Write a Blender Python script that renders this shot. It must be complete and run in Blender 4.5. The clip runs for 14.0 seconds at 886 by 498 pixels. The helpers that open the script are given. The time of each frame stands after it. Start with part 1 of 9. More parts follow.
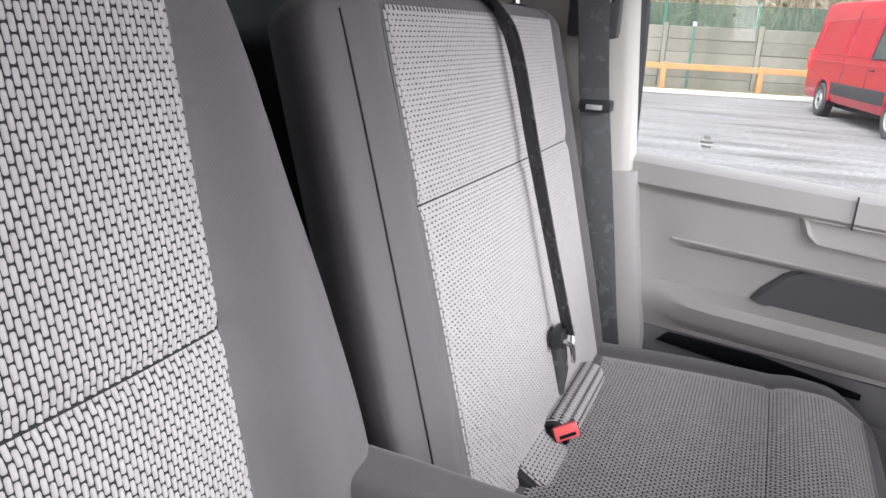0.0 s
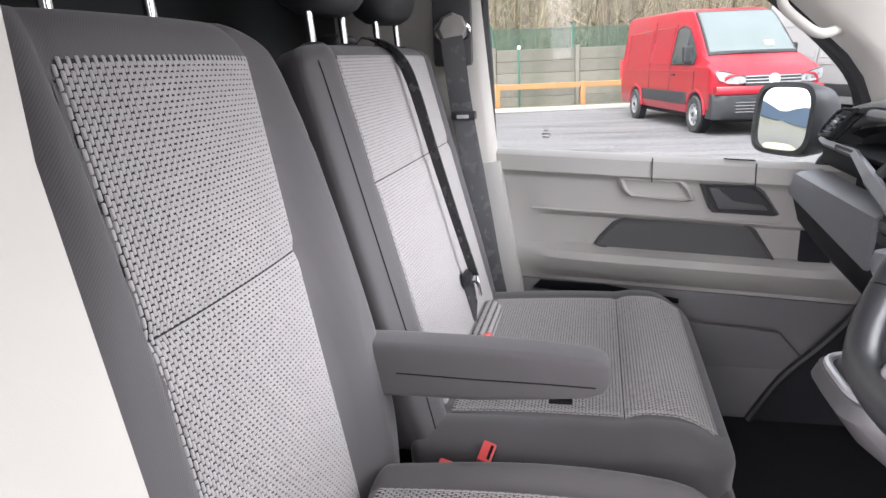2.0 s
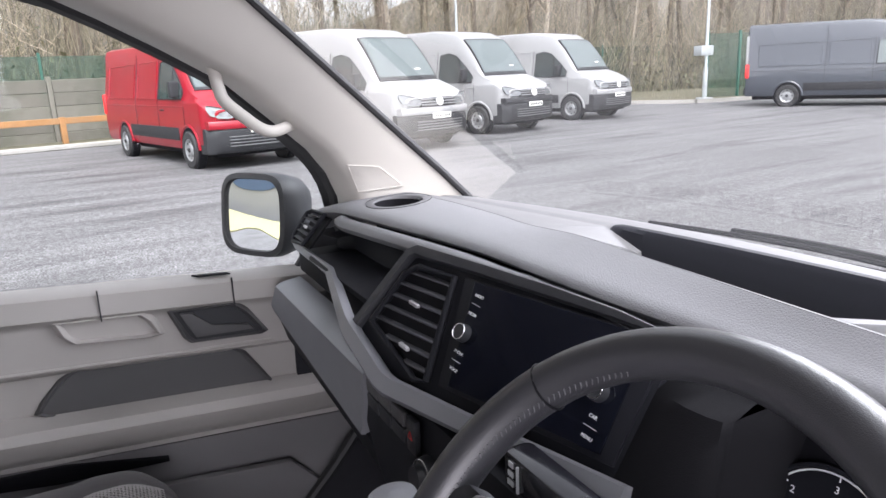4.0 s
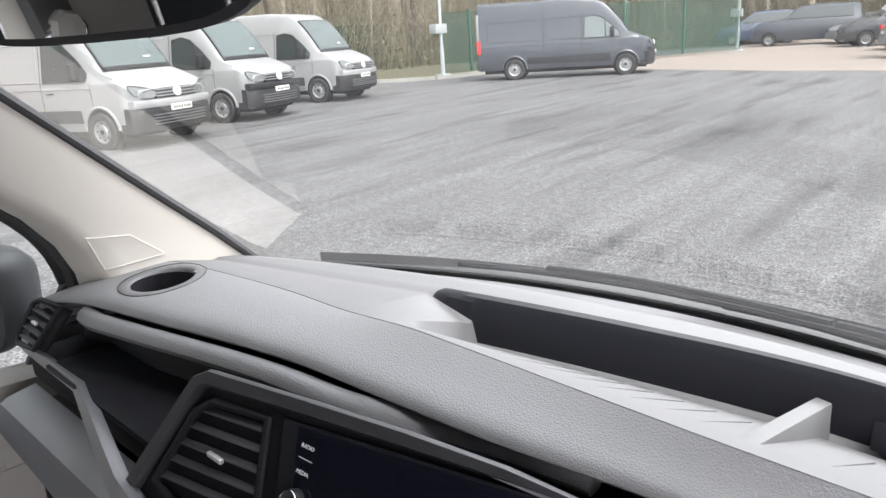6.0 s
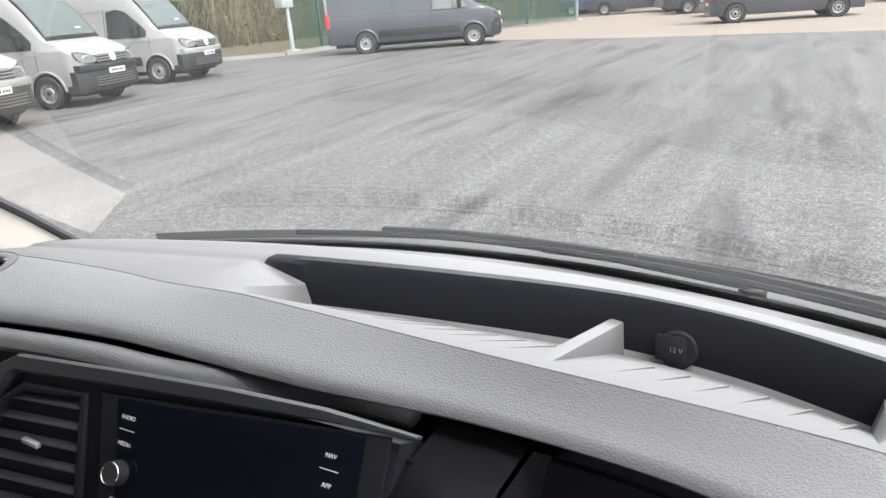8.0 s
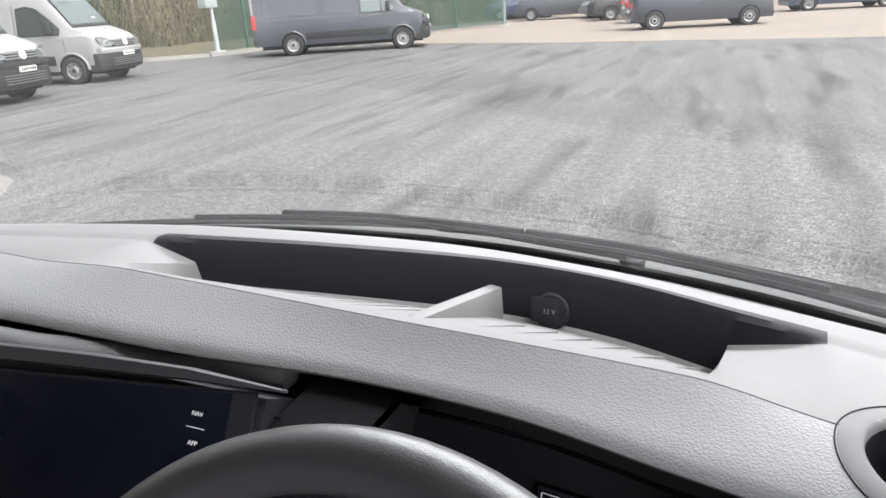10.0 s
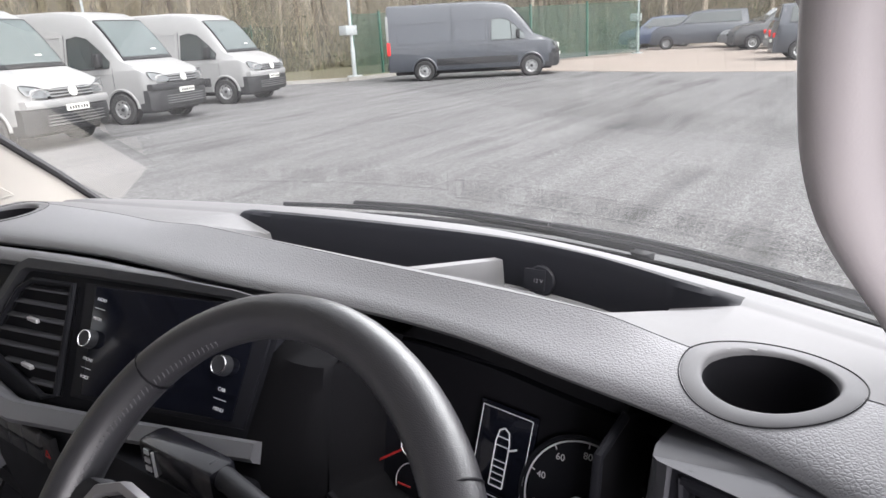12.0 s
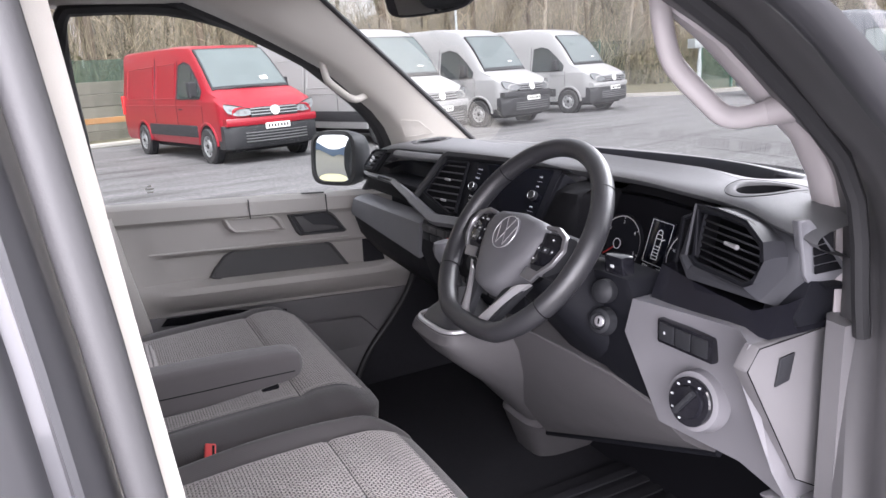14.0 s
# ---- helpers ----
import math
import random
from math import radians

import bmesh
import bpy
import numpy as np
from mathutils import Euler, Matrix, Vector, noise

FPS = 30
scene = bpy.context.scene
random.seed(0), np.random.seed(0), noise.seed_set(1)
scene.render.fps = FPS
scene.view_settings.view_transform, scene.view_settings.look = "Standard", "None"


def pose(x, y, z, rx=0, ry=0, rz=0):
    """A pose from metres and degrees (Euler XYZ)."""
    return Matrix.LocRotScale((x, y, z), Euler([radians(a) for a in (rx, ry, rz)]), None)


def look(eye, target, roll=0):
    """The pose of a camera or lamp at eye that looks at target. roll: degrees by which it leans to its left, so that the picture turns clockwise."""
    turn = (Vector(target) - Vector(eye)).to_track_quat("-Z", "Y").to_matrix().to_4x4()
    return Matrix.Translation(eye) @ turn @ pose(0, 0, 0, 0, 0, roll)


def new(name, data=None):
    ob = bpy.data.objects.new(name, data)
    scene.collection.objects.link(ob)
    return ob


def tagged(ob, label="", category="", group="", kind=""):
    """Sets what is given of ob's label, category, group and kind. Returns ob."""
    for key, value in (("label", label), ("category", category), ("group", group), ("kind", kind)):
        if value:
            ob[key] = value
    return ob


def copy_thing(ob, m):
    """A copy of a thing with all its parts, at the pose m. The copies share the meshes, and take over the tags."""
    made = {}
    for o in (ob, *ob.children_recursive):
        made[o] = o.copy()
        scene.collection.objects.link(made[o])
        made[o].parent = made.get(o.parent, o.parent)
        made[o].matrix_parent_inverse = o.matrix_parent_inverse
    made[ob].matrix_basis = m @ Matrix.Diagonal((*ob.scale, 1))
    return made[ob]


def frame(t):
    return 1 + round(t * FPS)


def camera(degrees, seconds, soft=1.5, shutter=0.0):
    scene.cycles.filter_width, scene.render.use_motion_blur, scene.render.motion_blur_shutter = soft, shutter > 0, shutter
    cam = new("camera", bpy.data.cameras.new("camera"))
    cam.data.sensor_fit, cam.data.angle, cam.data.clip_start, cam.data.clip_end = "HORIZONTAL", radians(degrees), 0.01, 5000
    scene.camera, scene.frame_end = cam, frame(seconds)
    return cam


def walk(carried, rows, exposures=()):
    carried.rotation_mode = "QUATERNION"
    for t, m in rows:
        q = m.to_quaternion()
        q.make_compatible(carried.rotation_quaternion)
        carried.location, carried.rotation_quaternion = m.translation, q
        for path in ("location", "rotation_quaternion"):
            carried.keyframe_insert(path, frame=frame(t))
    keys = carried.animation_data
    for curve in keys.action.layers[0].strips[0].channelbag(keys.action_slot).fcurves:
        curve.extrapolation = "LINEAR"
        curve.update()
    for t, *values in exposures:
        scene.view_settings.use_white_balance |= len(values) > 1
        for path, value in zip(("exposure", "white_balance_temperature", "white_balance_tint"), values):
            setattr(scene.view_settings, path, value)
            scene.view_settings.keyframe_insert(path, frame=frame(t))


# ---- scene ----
cam = camera(64.8, 14.0)
PATH = [
    (0, (0.538, 0.457, 1.488), (-1.199, -0.323, 0.876), 2.9),
    (0.5, (0.679, 0.536, 1.494), (-1.04, -0.288, 0.889), 2.0),
    (1, (0.794, 0.544, 1.483), (-0.947, -0.254, 0.906), 0.1),
    (1.5, (0.898, 0.503, 1.488), (-0.915, -0.15, 0.954), -1.4),
    (2, (0.953, 0.486, 1.487), (-0.932, 0.061, 0.972), -2.4),
    (2.5, (0.906, 0.502, 1.503), (-1.022, 0.391, 0.983), -2.7),
    (3, (0.793, 0.549, 1.516), (-1.129, 0.761, 1.006), -2.4),
    (3.5, (0.659, 0.617, 1.561), (-1.202, 1.151, 1.059), -2.4),
    (4, (0.55, 0.652, 1.606), (-1.188, 1.507, 1.109), -2.4),
    (4.2, (0.502, 0.664, 1.615), (-1.163, 1.653, 1.117), -2.3),
    (6.3, (0.351, 0.732, 1.69), (-0.94, 2.137, 1.09), -4.0),
    (6.5, (0.355, 0.735, 1.689), (-0.905, 2.161, 1.076), -4.2),
    (7, (0.372, 0.738, 1.681), (-0.813, 2.217, 1.041), -4.5),
    (7.5, (0.391, 0.736, 1.677), (-0.711, 2.267, 1.013), -4.7),
    (8, (0.407, 0.733, 1.671), (-0.61, 2.316, 0.993), -4.6),
    (8.5, (0.429, 0.731, 1.667), (-0.509, 2.357, 0.977), -4.5),
    (9, (0.453, 0.736, 1.663), (-0.425, 2.392, 0.964), -4.4),
    (9.2, (0.457, 0.736, 1.657), (-0.394, 2.407, 0.96), -3.7),
    (11.5, (0.543, 0.693, 1.629), (-0.37, 2.347, 0.976), -3.3),
    (12, (0.652, 0.66, 1.623), (-0.503, 2.182, 1.031), -3.4),
    (12.5, (0.764, 0.597, 1.612), (-0.619, 1.939, 1.076), -3.3),
    (13, (0.881, 0.478, 1.603), (-0.672, 1.639, 1.112), -2.9),
    (13.2, (0.952, 0.412, 1.593), (-0.652, 1.506, 1.113), -2.7),
    (13.5, (1.075, 0.312, 1.581), (-0.588, 1.313, 1.097), -2.6),
    (14, (1.287, 0.232, 1.589), (-0.454, 1.078, 1.086), -3.5),
]
EXPOSURES = [(0, 2.7, 6300, 15), (1.5, 2.65, 6350, 15), (3, 2.62, 6300, 15), (4, 2.24, 6250, 17), (6.5, 2.13, 6500, 11), (9, 2.13, 6550, 11), (12, 2.1, 6500, 14), (13, 2.3, 6300, 16), (14, 2.15, 6300, 18)]
walk(cam, [(t, look(eye, target, roll)) for t, eye, target, roll in PATH], EXPOSURES)

# world, sun and exposure
world = bpy.data.worlds.new("overcast")
scene.world = world
world.use_nodes = True
wn = world.node_tree
sky = wn.nodes.new("ShaderNodeTexSky")
sky.sky_type = "NISHITA"
sky.sun_disc = False
sky.sun_elevation, sky.sun_rotation = radians(58), radians(107)
sky.air_density, sky.dust_density, sky.ozone_density = 1.0, 4.0, 1.0
grey = wn.nodes.new("ShaderNodeHueSaturation")
grey.inputs["Saturation"].default_value = 0.12
wn.links.new(sky.outputs[0], grey.inputs["Color"])
wn.links.new(grey.outputs[0], wn.nodes["Background"].inputs[0])
wn.nodes["Background"].inputs[1].default_value = 0.15
sun = new("sun", bpy.data.lights.new("sun", "SUN"))
sun.data.energy, sun.data.angle, sun.data.color = 0.70, radians(40), (1.0, 0.97, 0.92)
sun.matrix_world = look((10.1, -3.1, 17.0), (0, 0, 0))
# daylight that falls in through the open driver's door
opening = new("door_opening_light", bpy.data.lights.new("door_opening_light", "AREA"))
opening.data.shape, opening.data.size, opening.data.size_y = "RECTANGLE", 2.4, 1.4
opening.data.energy, opening.data.color = 23.0, (1.0, 0.975, 1.0)
opening.matrix_world = look((2.55, -0.70, 1.55), (0.35, 0.95, 1.35))

# daylight from the bright sky ahead that falls in through the windscreen
front = new("windscreen_opening_light", bpy.data.lights.new("windscreen_opening_light", "AREA"))
front.data.shape, front.data.size, front.data.size_y = "RECTANGLE", 3.6, 1.1
front.data.energy, front.data.color = 50.0, (0.97, 0.985, 1.0)
front.matrix_world = look((0.2, 3.5, 2.75), (0, 0.1, 1.30))


# ---------------------------------------------------------------- materials
def material(name, colour, rough=0.5, metal=0.0, vary=0.12, scale=6.0, grain=0.0, grain_scale=400.0,
             spec=0.5, coat=0.0, per_object=0.0, per_island=0.0, stain=None, stain_scale=1.5, stain_amount=0.5, rough_vary=0.08):
    m = bpy.data.materials.new(name)
    m.use_nodes = True
    nt = m.node_tree
    b = nt.nodes["Principled BSDF"]
    co = nt.nodes.new("ShaderNodeTexCoord")
    n1 = nt.nodes.new("ShaderNodeTexNoise")
    n1.inputs["Scale"].default_value, n1.inputs["Detail"].default_value = scale, 6
    nt.links.new(co.outputs["Object"], n1.inputs["Vector"])
    ramp = nt.nodes.new("ShaderNodeMix")
    ramp.data_type = "RGBA"
    c = Vector(colour)
    ramp.inputs["A"].default_value = (*(c * (1 - vary)), 1)
    ramp.inputs["B"].default_value = (*(c * (1 + vary)), 1)
    nt.links.new(n1.outputs["Fac"], ramp.inputs["Factor"])
    out = ramp.outputs["Result"]
    if stain:
        n3 = nt.nodes.new("ShaderNodeTexNoise")
        n3.inputs["Scale"].default_value, n3.inputs["Detail"].default_value = stain_scale, 8
        nt.links.new(co.outputs["Object"], n3.inputs["Vector"])
        cr = nt.nodes.new("ShaderNodeMapRange")
        cr.inputs["From Min"].default_value, cr.inputs["From Max"].default_value = 0.48, 0.68
        cr.inputs["To Max"].default_value = stain_amount
        nt.links.new(n3.outputs["Fac"], cr.inputs["Value"])
        mx = nt.nodes.new("ShaderNodeMix")
        mx.data_type = "RGBA"
        mx.inputs["B"].default_value = (*stain, 1)
        nt.links.new(cr.outputs["Result"], mx.inputs["Factor"])
        nt.links.new(out, mx.inputs["A"])
        out = mx.outputs["Result"]
    if per_island:
        ge = nt.nodes.new("ShaderNodeNewGeometry")
        mi = nt.nodes.new("ShaderNodeMapRange")
        mi.inputs["To Min"].default_value, mi.inputs["To Max"].default_value = 1 - per_island, 1 + per_island
        nt.links.new(ge.outputs["Random Per Island"], mi.inputs["Value"])
        hi = nt.nodes.new("ShaderNodeHueSaturation")
        nt.links.new(mi.outputs["Result"], hi.inputs["Value"])
        nt.links.new(out, hi.inputs["Color"])
        out = hi.outputs["Color"]
    if per_object:
        oi = nt.nodes.new("ShaderNodeObjectInfo")
        mr = nt.nodes.new("ShaderNodeMapRange")
        mr.inputs["To Min"].default_value, mr.inputs["To Max"].default_value = 1 - per_object, 1 + per_object
        nt.links.new(oi.outputs["Random"], mr.inputs["Value"])
        hs = nt.nodes.new("ShaderNodeHueSaturation")
        nt.links.new(mr.outputs["Result"], hs.inputs["Value"])
        nt.links.new(out, hs.inputs["Color"])
        out = hs.outputs["Color"]
    nt.links.new(out, b.inputs["Base Color"])
    n2 = nt.nodes.new("ShaderNodeTexNoise")
    n2.inputs["Scale"].default_value, n2.inputs["Detail"].default_value = grain_scale, 3
    nt.links.new(co.outputs["Object"], n2.inputs["Vector"])
    mr2 = nt.nodes.new("ShaderNodeMapRange")
    mr2.inputs["To Min"].default_value, mr2.inputs["To Max"].default_value = max(rough - rough_vary, 0.02), min(rough + rough_vary, 1)
    nt.links.new(n1.outputs["Fac"], mr2.inputs["Value"])
    nt.links.new(mr2.outputs["Result"], b.inputs["Roughness"])
    b.inputs["Metallic"].default_value = metal
    b.inputs["Specular IOR Level"].default_value = spec
    b.inputs["Coat Weight"].default_value = coat
    b.inputs["Coat Roughness"].default_value = 0.05
    if grain:
        bp = nt.nodes.new("ShaderNodeBump")
        bp.inputs["Strength"].default_value, bp.inputs["Distance"].default_value = grain, 0.002
        nt.links.new(n2.outputs["Fac"], bp.inputs["Height"])
        nt.links.new(bp.outputs["Normal"], b.inputs["Normal"])
    return m


def leather_grain(name, colour, rough, scale, strength, spec=0.5):
    """Moulded plastic with a pebbled leather grain."""
    m = material(name, colour, rough, vary=0.06, spec=spec)
    nt = m.node_tree
    co = nt.nodes.new("ShaderNodeTexCoord")
    vo = nt.nodes.new("ShaderNodeTexVoronoi")
    vo.feature = "DISTANCE_TO_EDGE"
    vo.inputs["Scale"].default_value = scale
    nt.links.new(co.outputs["Object"], vo.inputs["Vector"])
    mr = nt.nodes.new("ShaderNodeMapRange")
    mr.inputs["From Max"].default_value = 0.25
    nt.links.new(vo.outputs["Distance"], mr.inputs["Value"])
    bp = nt.nodes.new("ShaderNodeBump")
    bp.inputs["Strength"].default_value, bp.inputs["Distance"].default_value = strength, 0.0012
    nt.links.new(mr.outputs["Result"], bp.inputs["Height"])
    nt.links.new(bp.outputs["Normal"], nt.nodes["Principled BSDF"].inputs["Normal"])
    return m


def twill(name, colour, scale=900.0, strength=0.16):
    """Plain woven cloth with a fine diagonal rib."""
    m = material(name, colour, 0.85, vary=0.1, scale=9, spec=0.25)
    nt = m.node_tree
    b = nt.nodes["Principled BSDF"]
    b.inputs["Sheen Weight"].default_value = 0.25
    b.inputs["Sheen Roughness"].default_value = 0.4
    co = nt.nodes.new("ShaderNodeTexCoord")
    mp = nt.nodes.new("ShaderNodeMapping")
    mp.inputs["Rotation"].default_value = (0.4, 0.5, 0.7)
    nt.links.new(co.outputs["Object"], mp.inputs["Vector"])
    wv = nt.nodes.new("ShaderNodeTexWave")
    wv.inputs["Scale"].default_value = scale / 6
    wv.inputs["Distortion"].default_value = 0.6
    wv.inputs["Detail"].default_value = 1
    nt.links.new(mp.outputs["Vector"], wv.inputs["Vector"])
    bp = nt.nodes.new("ShaderNodeBump")
    bp.inputs["Strength"].default_value, bp.inputs["Distance"].default_value = strength, 0.0012
    nt.links.new(wv.outputs["Fac"], bp.inputs["Height"])
    nt.links.new(bp.outputs["Normal"], b.inputs["Normal"])
    return m


def glass(name, tint=(0.95, 0.97, 0.96), ior=1.5, gloss=True, veil=0.0):
    m = bpy.data.materials.new(name)
    m.use_nodes = True
    nt = m.node_tree
    nt.nodes.remove(nt.nodes["Principled BSDF"])
    out = nt.nodes["Material Output"]
    tr = nt.nodes.new("ShaderNodeBsdfTransparent")
    tr.inputs["Color"].default_value = (*tint, 1)
    if not gloss:
        nt.links.new(tr.outputs[0], out.inputs[0])
        return m
    gl = nt.nodes.new("ShaderNodeBsdfGlossy")
    gl.inputs["Roughness"].default_value = 0.0
    fr = nt.nodes.new("ShaderNodeFresnel")
    fr.inputs["IOR"].default_value = ior
    mx = nt.nodes.new("ShaderNodeMixShader")
    nt.links.new(fr.outputs[0], mx.inputs[0])
    nt.links.new(tr.outputs[0], mx.inputs[1])
    nt.links.new(gl.outputs[0], mx.inputs[2])
    last = mx
    # pale diffuse film mixed in as a veil over the view
    if veil:
        df = nt.nodes.new("ShaderNodeBsdfDiffuse")
        df.inputs["Color"].default_value = (0.7, 0.7, 0.68, 1)
        co = nt.nodes.new("ShaderNodeTexCoord")
        no = nt.nodes.new("ShaderNodeTexNoise")
        no.inputs["Scale"].default_value, no.inputs["Detail"].default_value = 3.0, 8
        nt.links.new(co.outputs["Object"], no.inputs["Vector"])
        mr = nt.nodes.new("ShaderNodeMapRange")
        mr.inputs["From Min"].default_value, mr.inputs["From Max"].default_value = 0.4, 0.8
        mr.inputs["To Min"].default_value, mr.inputs["To Max"].default_value = veil * 0.85, veil
        nt.links.new(no.outputs["Fac"], mr.inputs["Value"])
        m2 = nt.nodes.new("ShaderNodeMixShader")
        nt.links.new(mr.outputs["Result"], m2.inputs[0])
        nt.links.new(mx.outputs[0], m2.inputs[1])
        nt.links.new(df.outputs[0], m2.inputs[2])
        last = m2
    nt.links.new(last.outputs[0], out.inputs[0])
    return m


def mesh_fence_material():
    m = bpy.data.materials.new("green_weldmesh")
    m.use_nodes = True
    nt = m.node_tree
    b = nt.nodes["Principled BSDF"]
    b.inputs["Base Color"].default_value = (0.018, 0.065, 0.045, 1)
    b.inputs["Roughness"].default_value = 0.5
    no = nt.nodes.new("ShaderNodeTexNoise")
    no.inputs["Scale"].default_value = 1.2
    mr = nt.nodes.new("ShaderNodeMapRange")
    mr.inputs["To Min"].default_value, mr.inputs["To Max"].default_value = 0.22, 0.42
    nt.links.new(no.outputs["Fac"], mr.inputs["Value"])
    nt.links.new(mr.outputs["Result"], b.inputs["Alpha"])
    return m


def asphalt_material():
    m = material("asphalt", (0.098, 0.097, 0.099), 0.68, vary=0.30, scale=0.7, grain=0.0, spec=0.5)
    nt = m.node_tree
    b = nt.nodes["Principled BSDF"]
    co = nt.nodes.new("ShaderNodeTexCoord")
    old = b.inputs["Base Color"].links[0].from_socket
    # long tyre tracks and worn streaks
    mp = nt.nodes.new("ShaderNodeMapping")
    mp.vector_type = "TEXTURE"
    mp.inputs["Rotation"].default_value = (0, 0, radians(94))
    mp.inputs["Scale"].default_value = (7.5, 0.42, 1)
    nt.links.new(co.outputs["Object"], mp.inputs["Vector"])
    st = nt.nodes.new("ShaderNodeTexNoise")
    st.inputs["Scale"].default_value, st.inputs["Detail"].default_value = 1.0, 7
    nt.links.new(mp.outputs["Vector"], st.inputs["Vector"])
    mr = nt.nodes.new("ShaderNodeMapRange")
    mr.inputs["From Min"].default_value, mr.inputs["From Max"].default_value = 0.36, 0.66
    mr.inputs["To Min"].default_value, mr.inputs["To Max"].default_value = 0.80, 1.16
    nt.links.new(st.outputs["Fac"], mr.inputs["Value"])
    # dark scuffed patches where vehicles turn
    mq = nt.nodes.new("ShaderNodeMapping")
    mq.vector_type = "TEXTURE"
    mq.inputs["Rotation"].default_value = (0, 0, radians(95))
    mq.inputs["Scale"].default_value = (3.6, 0.62, 1)
    nt.links.new(co.outputs["Object"], mq.inputs["Vector"])
    sq = nt.nodes.new("ShaderNodeTexNoise")
    sq.inputs["Scale"].default_value, sq.inputs["Detail"].default_value = 1.0, 9
    nt.links.new(mq.outputs["Vector"], sq.inputs["Vector"])
    mk = nt.nodes.new("ShaderNodeMapRange")
    mk.inputs["From Min"].default_value, mk.inputs["From Max"].default_value = 0.53, 0.68
    mk.inputs["To Min"].default_value, mk.inputs["To Max"].default_value = 1.0, 0.45
    nt.links.new(sq.outputs["Fac"], mk.inputs["Value"])
    ms = nt.nodes.new("ShaderNodeMath")
    ms.operation = "MULTIPLY"
    nt.links.new(mr.outputs["Result"], ms.inputs[0])
    nt.links.new(mk.outputs["Result"], ms.inputs[1])
    # stone chippings
    gr = nt.nodes.new("ShaderNodeTexNoise")
    gr.inputs["Scale"].default_value, gr.inputs["Detail"].default_value = 52.0, 12
    nt.links.new(co.outputs["Object"], gr.inputs["Vector"])
    m2 = nt.nodes.new("ShaderNodeMapRange")
    m2.inputs["From Min"].default_value, m2.inputs["From Max"].default_value = 0.35, 0.7
    m2.inputs["To Min"].default_value, m2.inputs["To Max"].default_value = 0.2, 2.1
    nt.links.new(gr.outputs["Fac"], m2.inputs["Value"])
    # coarser mottling of worn and fresh aggregate
    cg = nt.nodes.new("ShaderNodeTexNoise")
    cg.inputs["Scale"].default_value, cg.inputs["Detail"].default_value = 13.0, 4
    nt.links.new(co.outputs["Object"], cg.inputs["Vector"])
    m3 = nt.nodes.new("ShaderNodeMapRange")
    m3.inputs["From Min"].default_value, m3.inputs["From Max"].default_value = 0.32, 0.68
    m3.inputs["To Min"].default_value, m3.inputs["To Max"].default_value = 0.62, 1.38
    nt.links.new(cg.outputs["Fac"], m3.inputs["Value"])
    mm = nt.nodes.new("ShaderNodeMath")
    mm.operation = "MULTIPLY"
    nt.links.new(m2.outputs["Result"], mm.inputs[0])
    nt.links.new(m3.outputs["Result"], mm.inputs[1])
    mu = nt.nodes.new("ShaderNodeMath")
    mu.operation = "MULTIPLY"
    nt.links.new(ms.outputs[0], mu.inputs[0])
    nt.links.new(mm.outputs[0], mu.inputs[1])
    hs = nt.nodes.new("ShaderNodeHueSaturation")
    nt.links.new(mu.outputs[0], hs.inputs["Value"])
    nt.links.new(old, hs.inputs["Color"])
    nt.links.new(hs.outputs["Color"], b.inputs["Base Color"])
    bp = nt.nodes.new("ShaderNodeBump")
    bp.inputs["Strength"].default_value, bp.inputs["Distance"].default_value = 0.22, 0.004
    nt.links.new(gr.outputs["Fac"], bp.inputs["Height"])
    nt.links.new(bp.outputs["Normal"], b.inputs["Normal"])
    return m


M = {}
M["asphalt"] = asphalt_material()
M["concrete_yard"] = material("concrete_yard", (0.195, 0.165, 0.143), 0.9, vary=0.15, scale=0.4, stain=(0.15, 0.135, 0.12), stain_scale=0.3)
M["kerb"] = material("kerb_concrete", (0.30, 0.29, 0.27), 0.9, vary=0.15, scale=3, stain=(0.25, 0.24, 0.2))
M["verge"] = material("winter_verge", (0.075, 0.070, 0.040), 0.95, vary=0.5, scale=2.5, stain=(0.13, 0.10, 0.06), stain_scale=0.8)
M["wall_panel"] = material("concrete_panel", (0.125, 0.118, 0.098), 0.9, vary=0.2, scale=3, per_object=0.14, stain=(0.06, 0.065, 0.045), stain_scale=1.2, grain=0.3, grain_scale=60)
M["wood_rail"] = material("orange_timber", (0.27, 0.135, 0.05), 0.8, vary=0.25, scale=5, stain=(0.2, 0.14, 0.09))
M["fence_green"] = material("green_paint", (0.02, 0.085, 0.06), 0.5)
M["fence_mesh"] = mesh_fence_material()
M["galv"] = material("galvanised_steel", (0.42, 0.45, 0.46), 0.45, metal=0.4, vary=0.1, scale=8)
M["bark_light"] = material("birch_bark", (0.36, 0.31, 0.25), 0.9, vary=0.3, scale=6, stain=(0.12, 0.1, 0.08), stain_scale=7, per_object=0.2)
M["bark_dark"] = material("winter_bark", (0.11, 0.085, 0.062), 0.9, vary=0.3, scale=5, per_object=0.25)
M["twig"] = material("winter_twigs", (0.25, 0.205, 0.15), 0.95, vary=0.4, scale=1.2, per_object=0.2, per_island=0.8)
M["thicket"] = material("bramble_thicket", (0.16, 0.138, 0.092), 0.95, vary=0.5, scale=0.7, per_island=0.85, stain=(0.06, 0.07, 0.03), stain_scale=0.25, stain_amount=0.8)
M["ivy"] = material("evergreen_leaves", (0.075, 0.078, 0.038), 0.75, vary=0.5, scale=3, per_island=0.6, stain=(0.15, 0.11, 0.06), stain_scale=0.9)
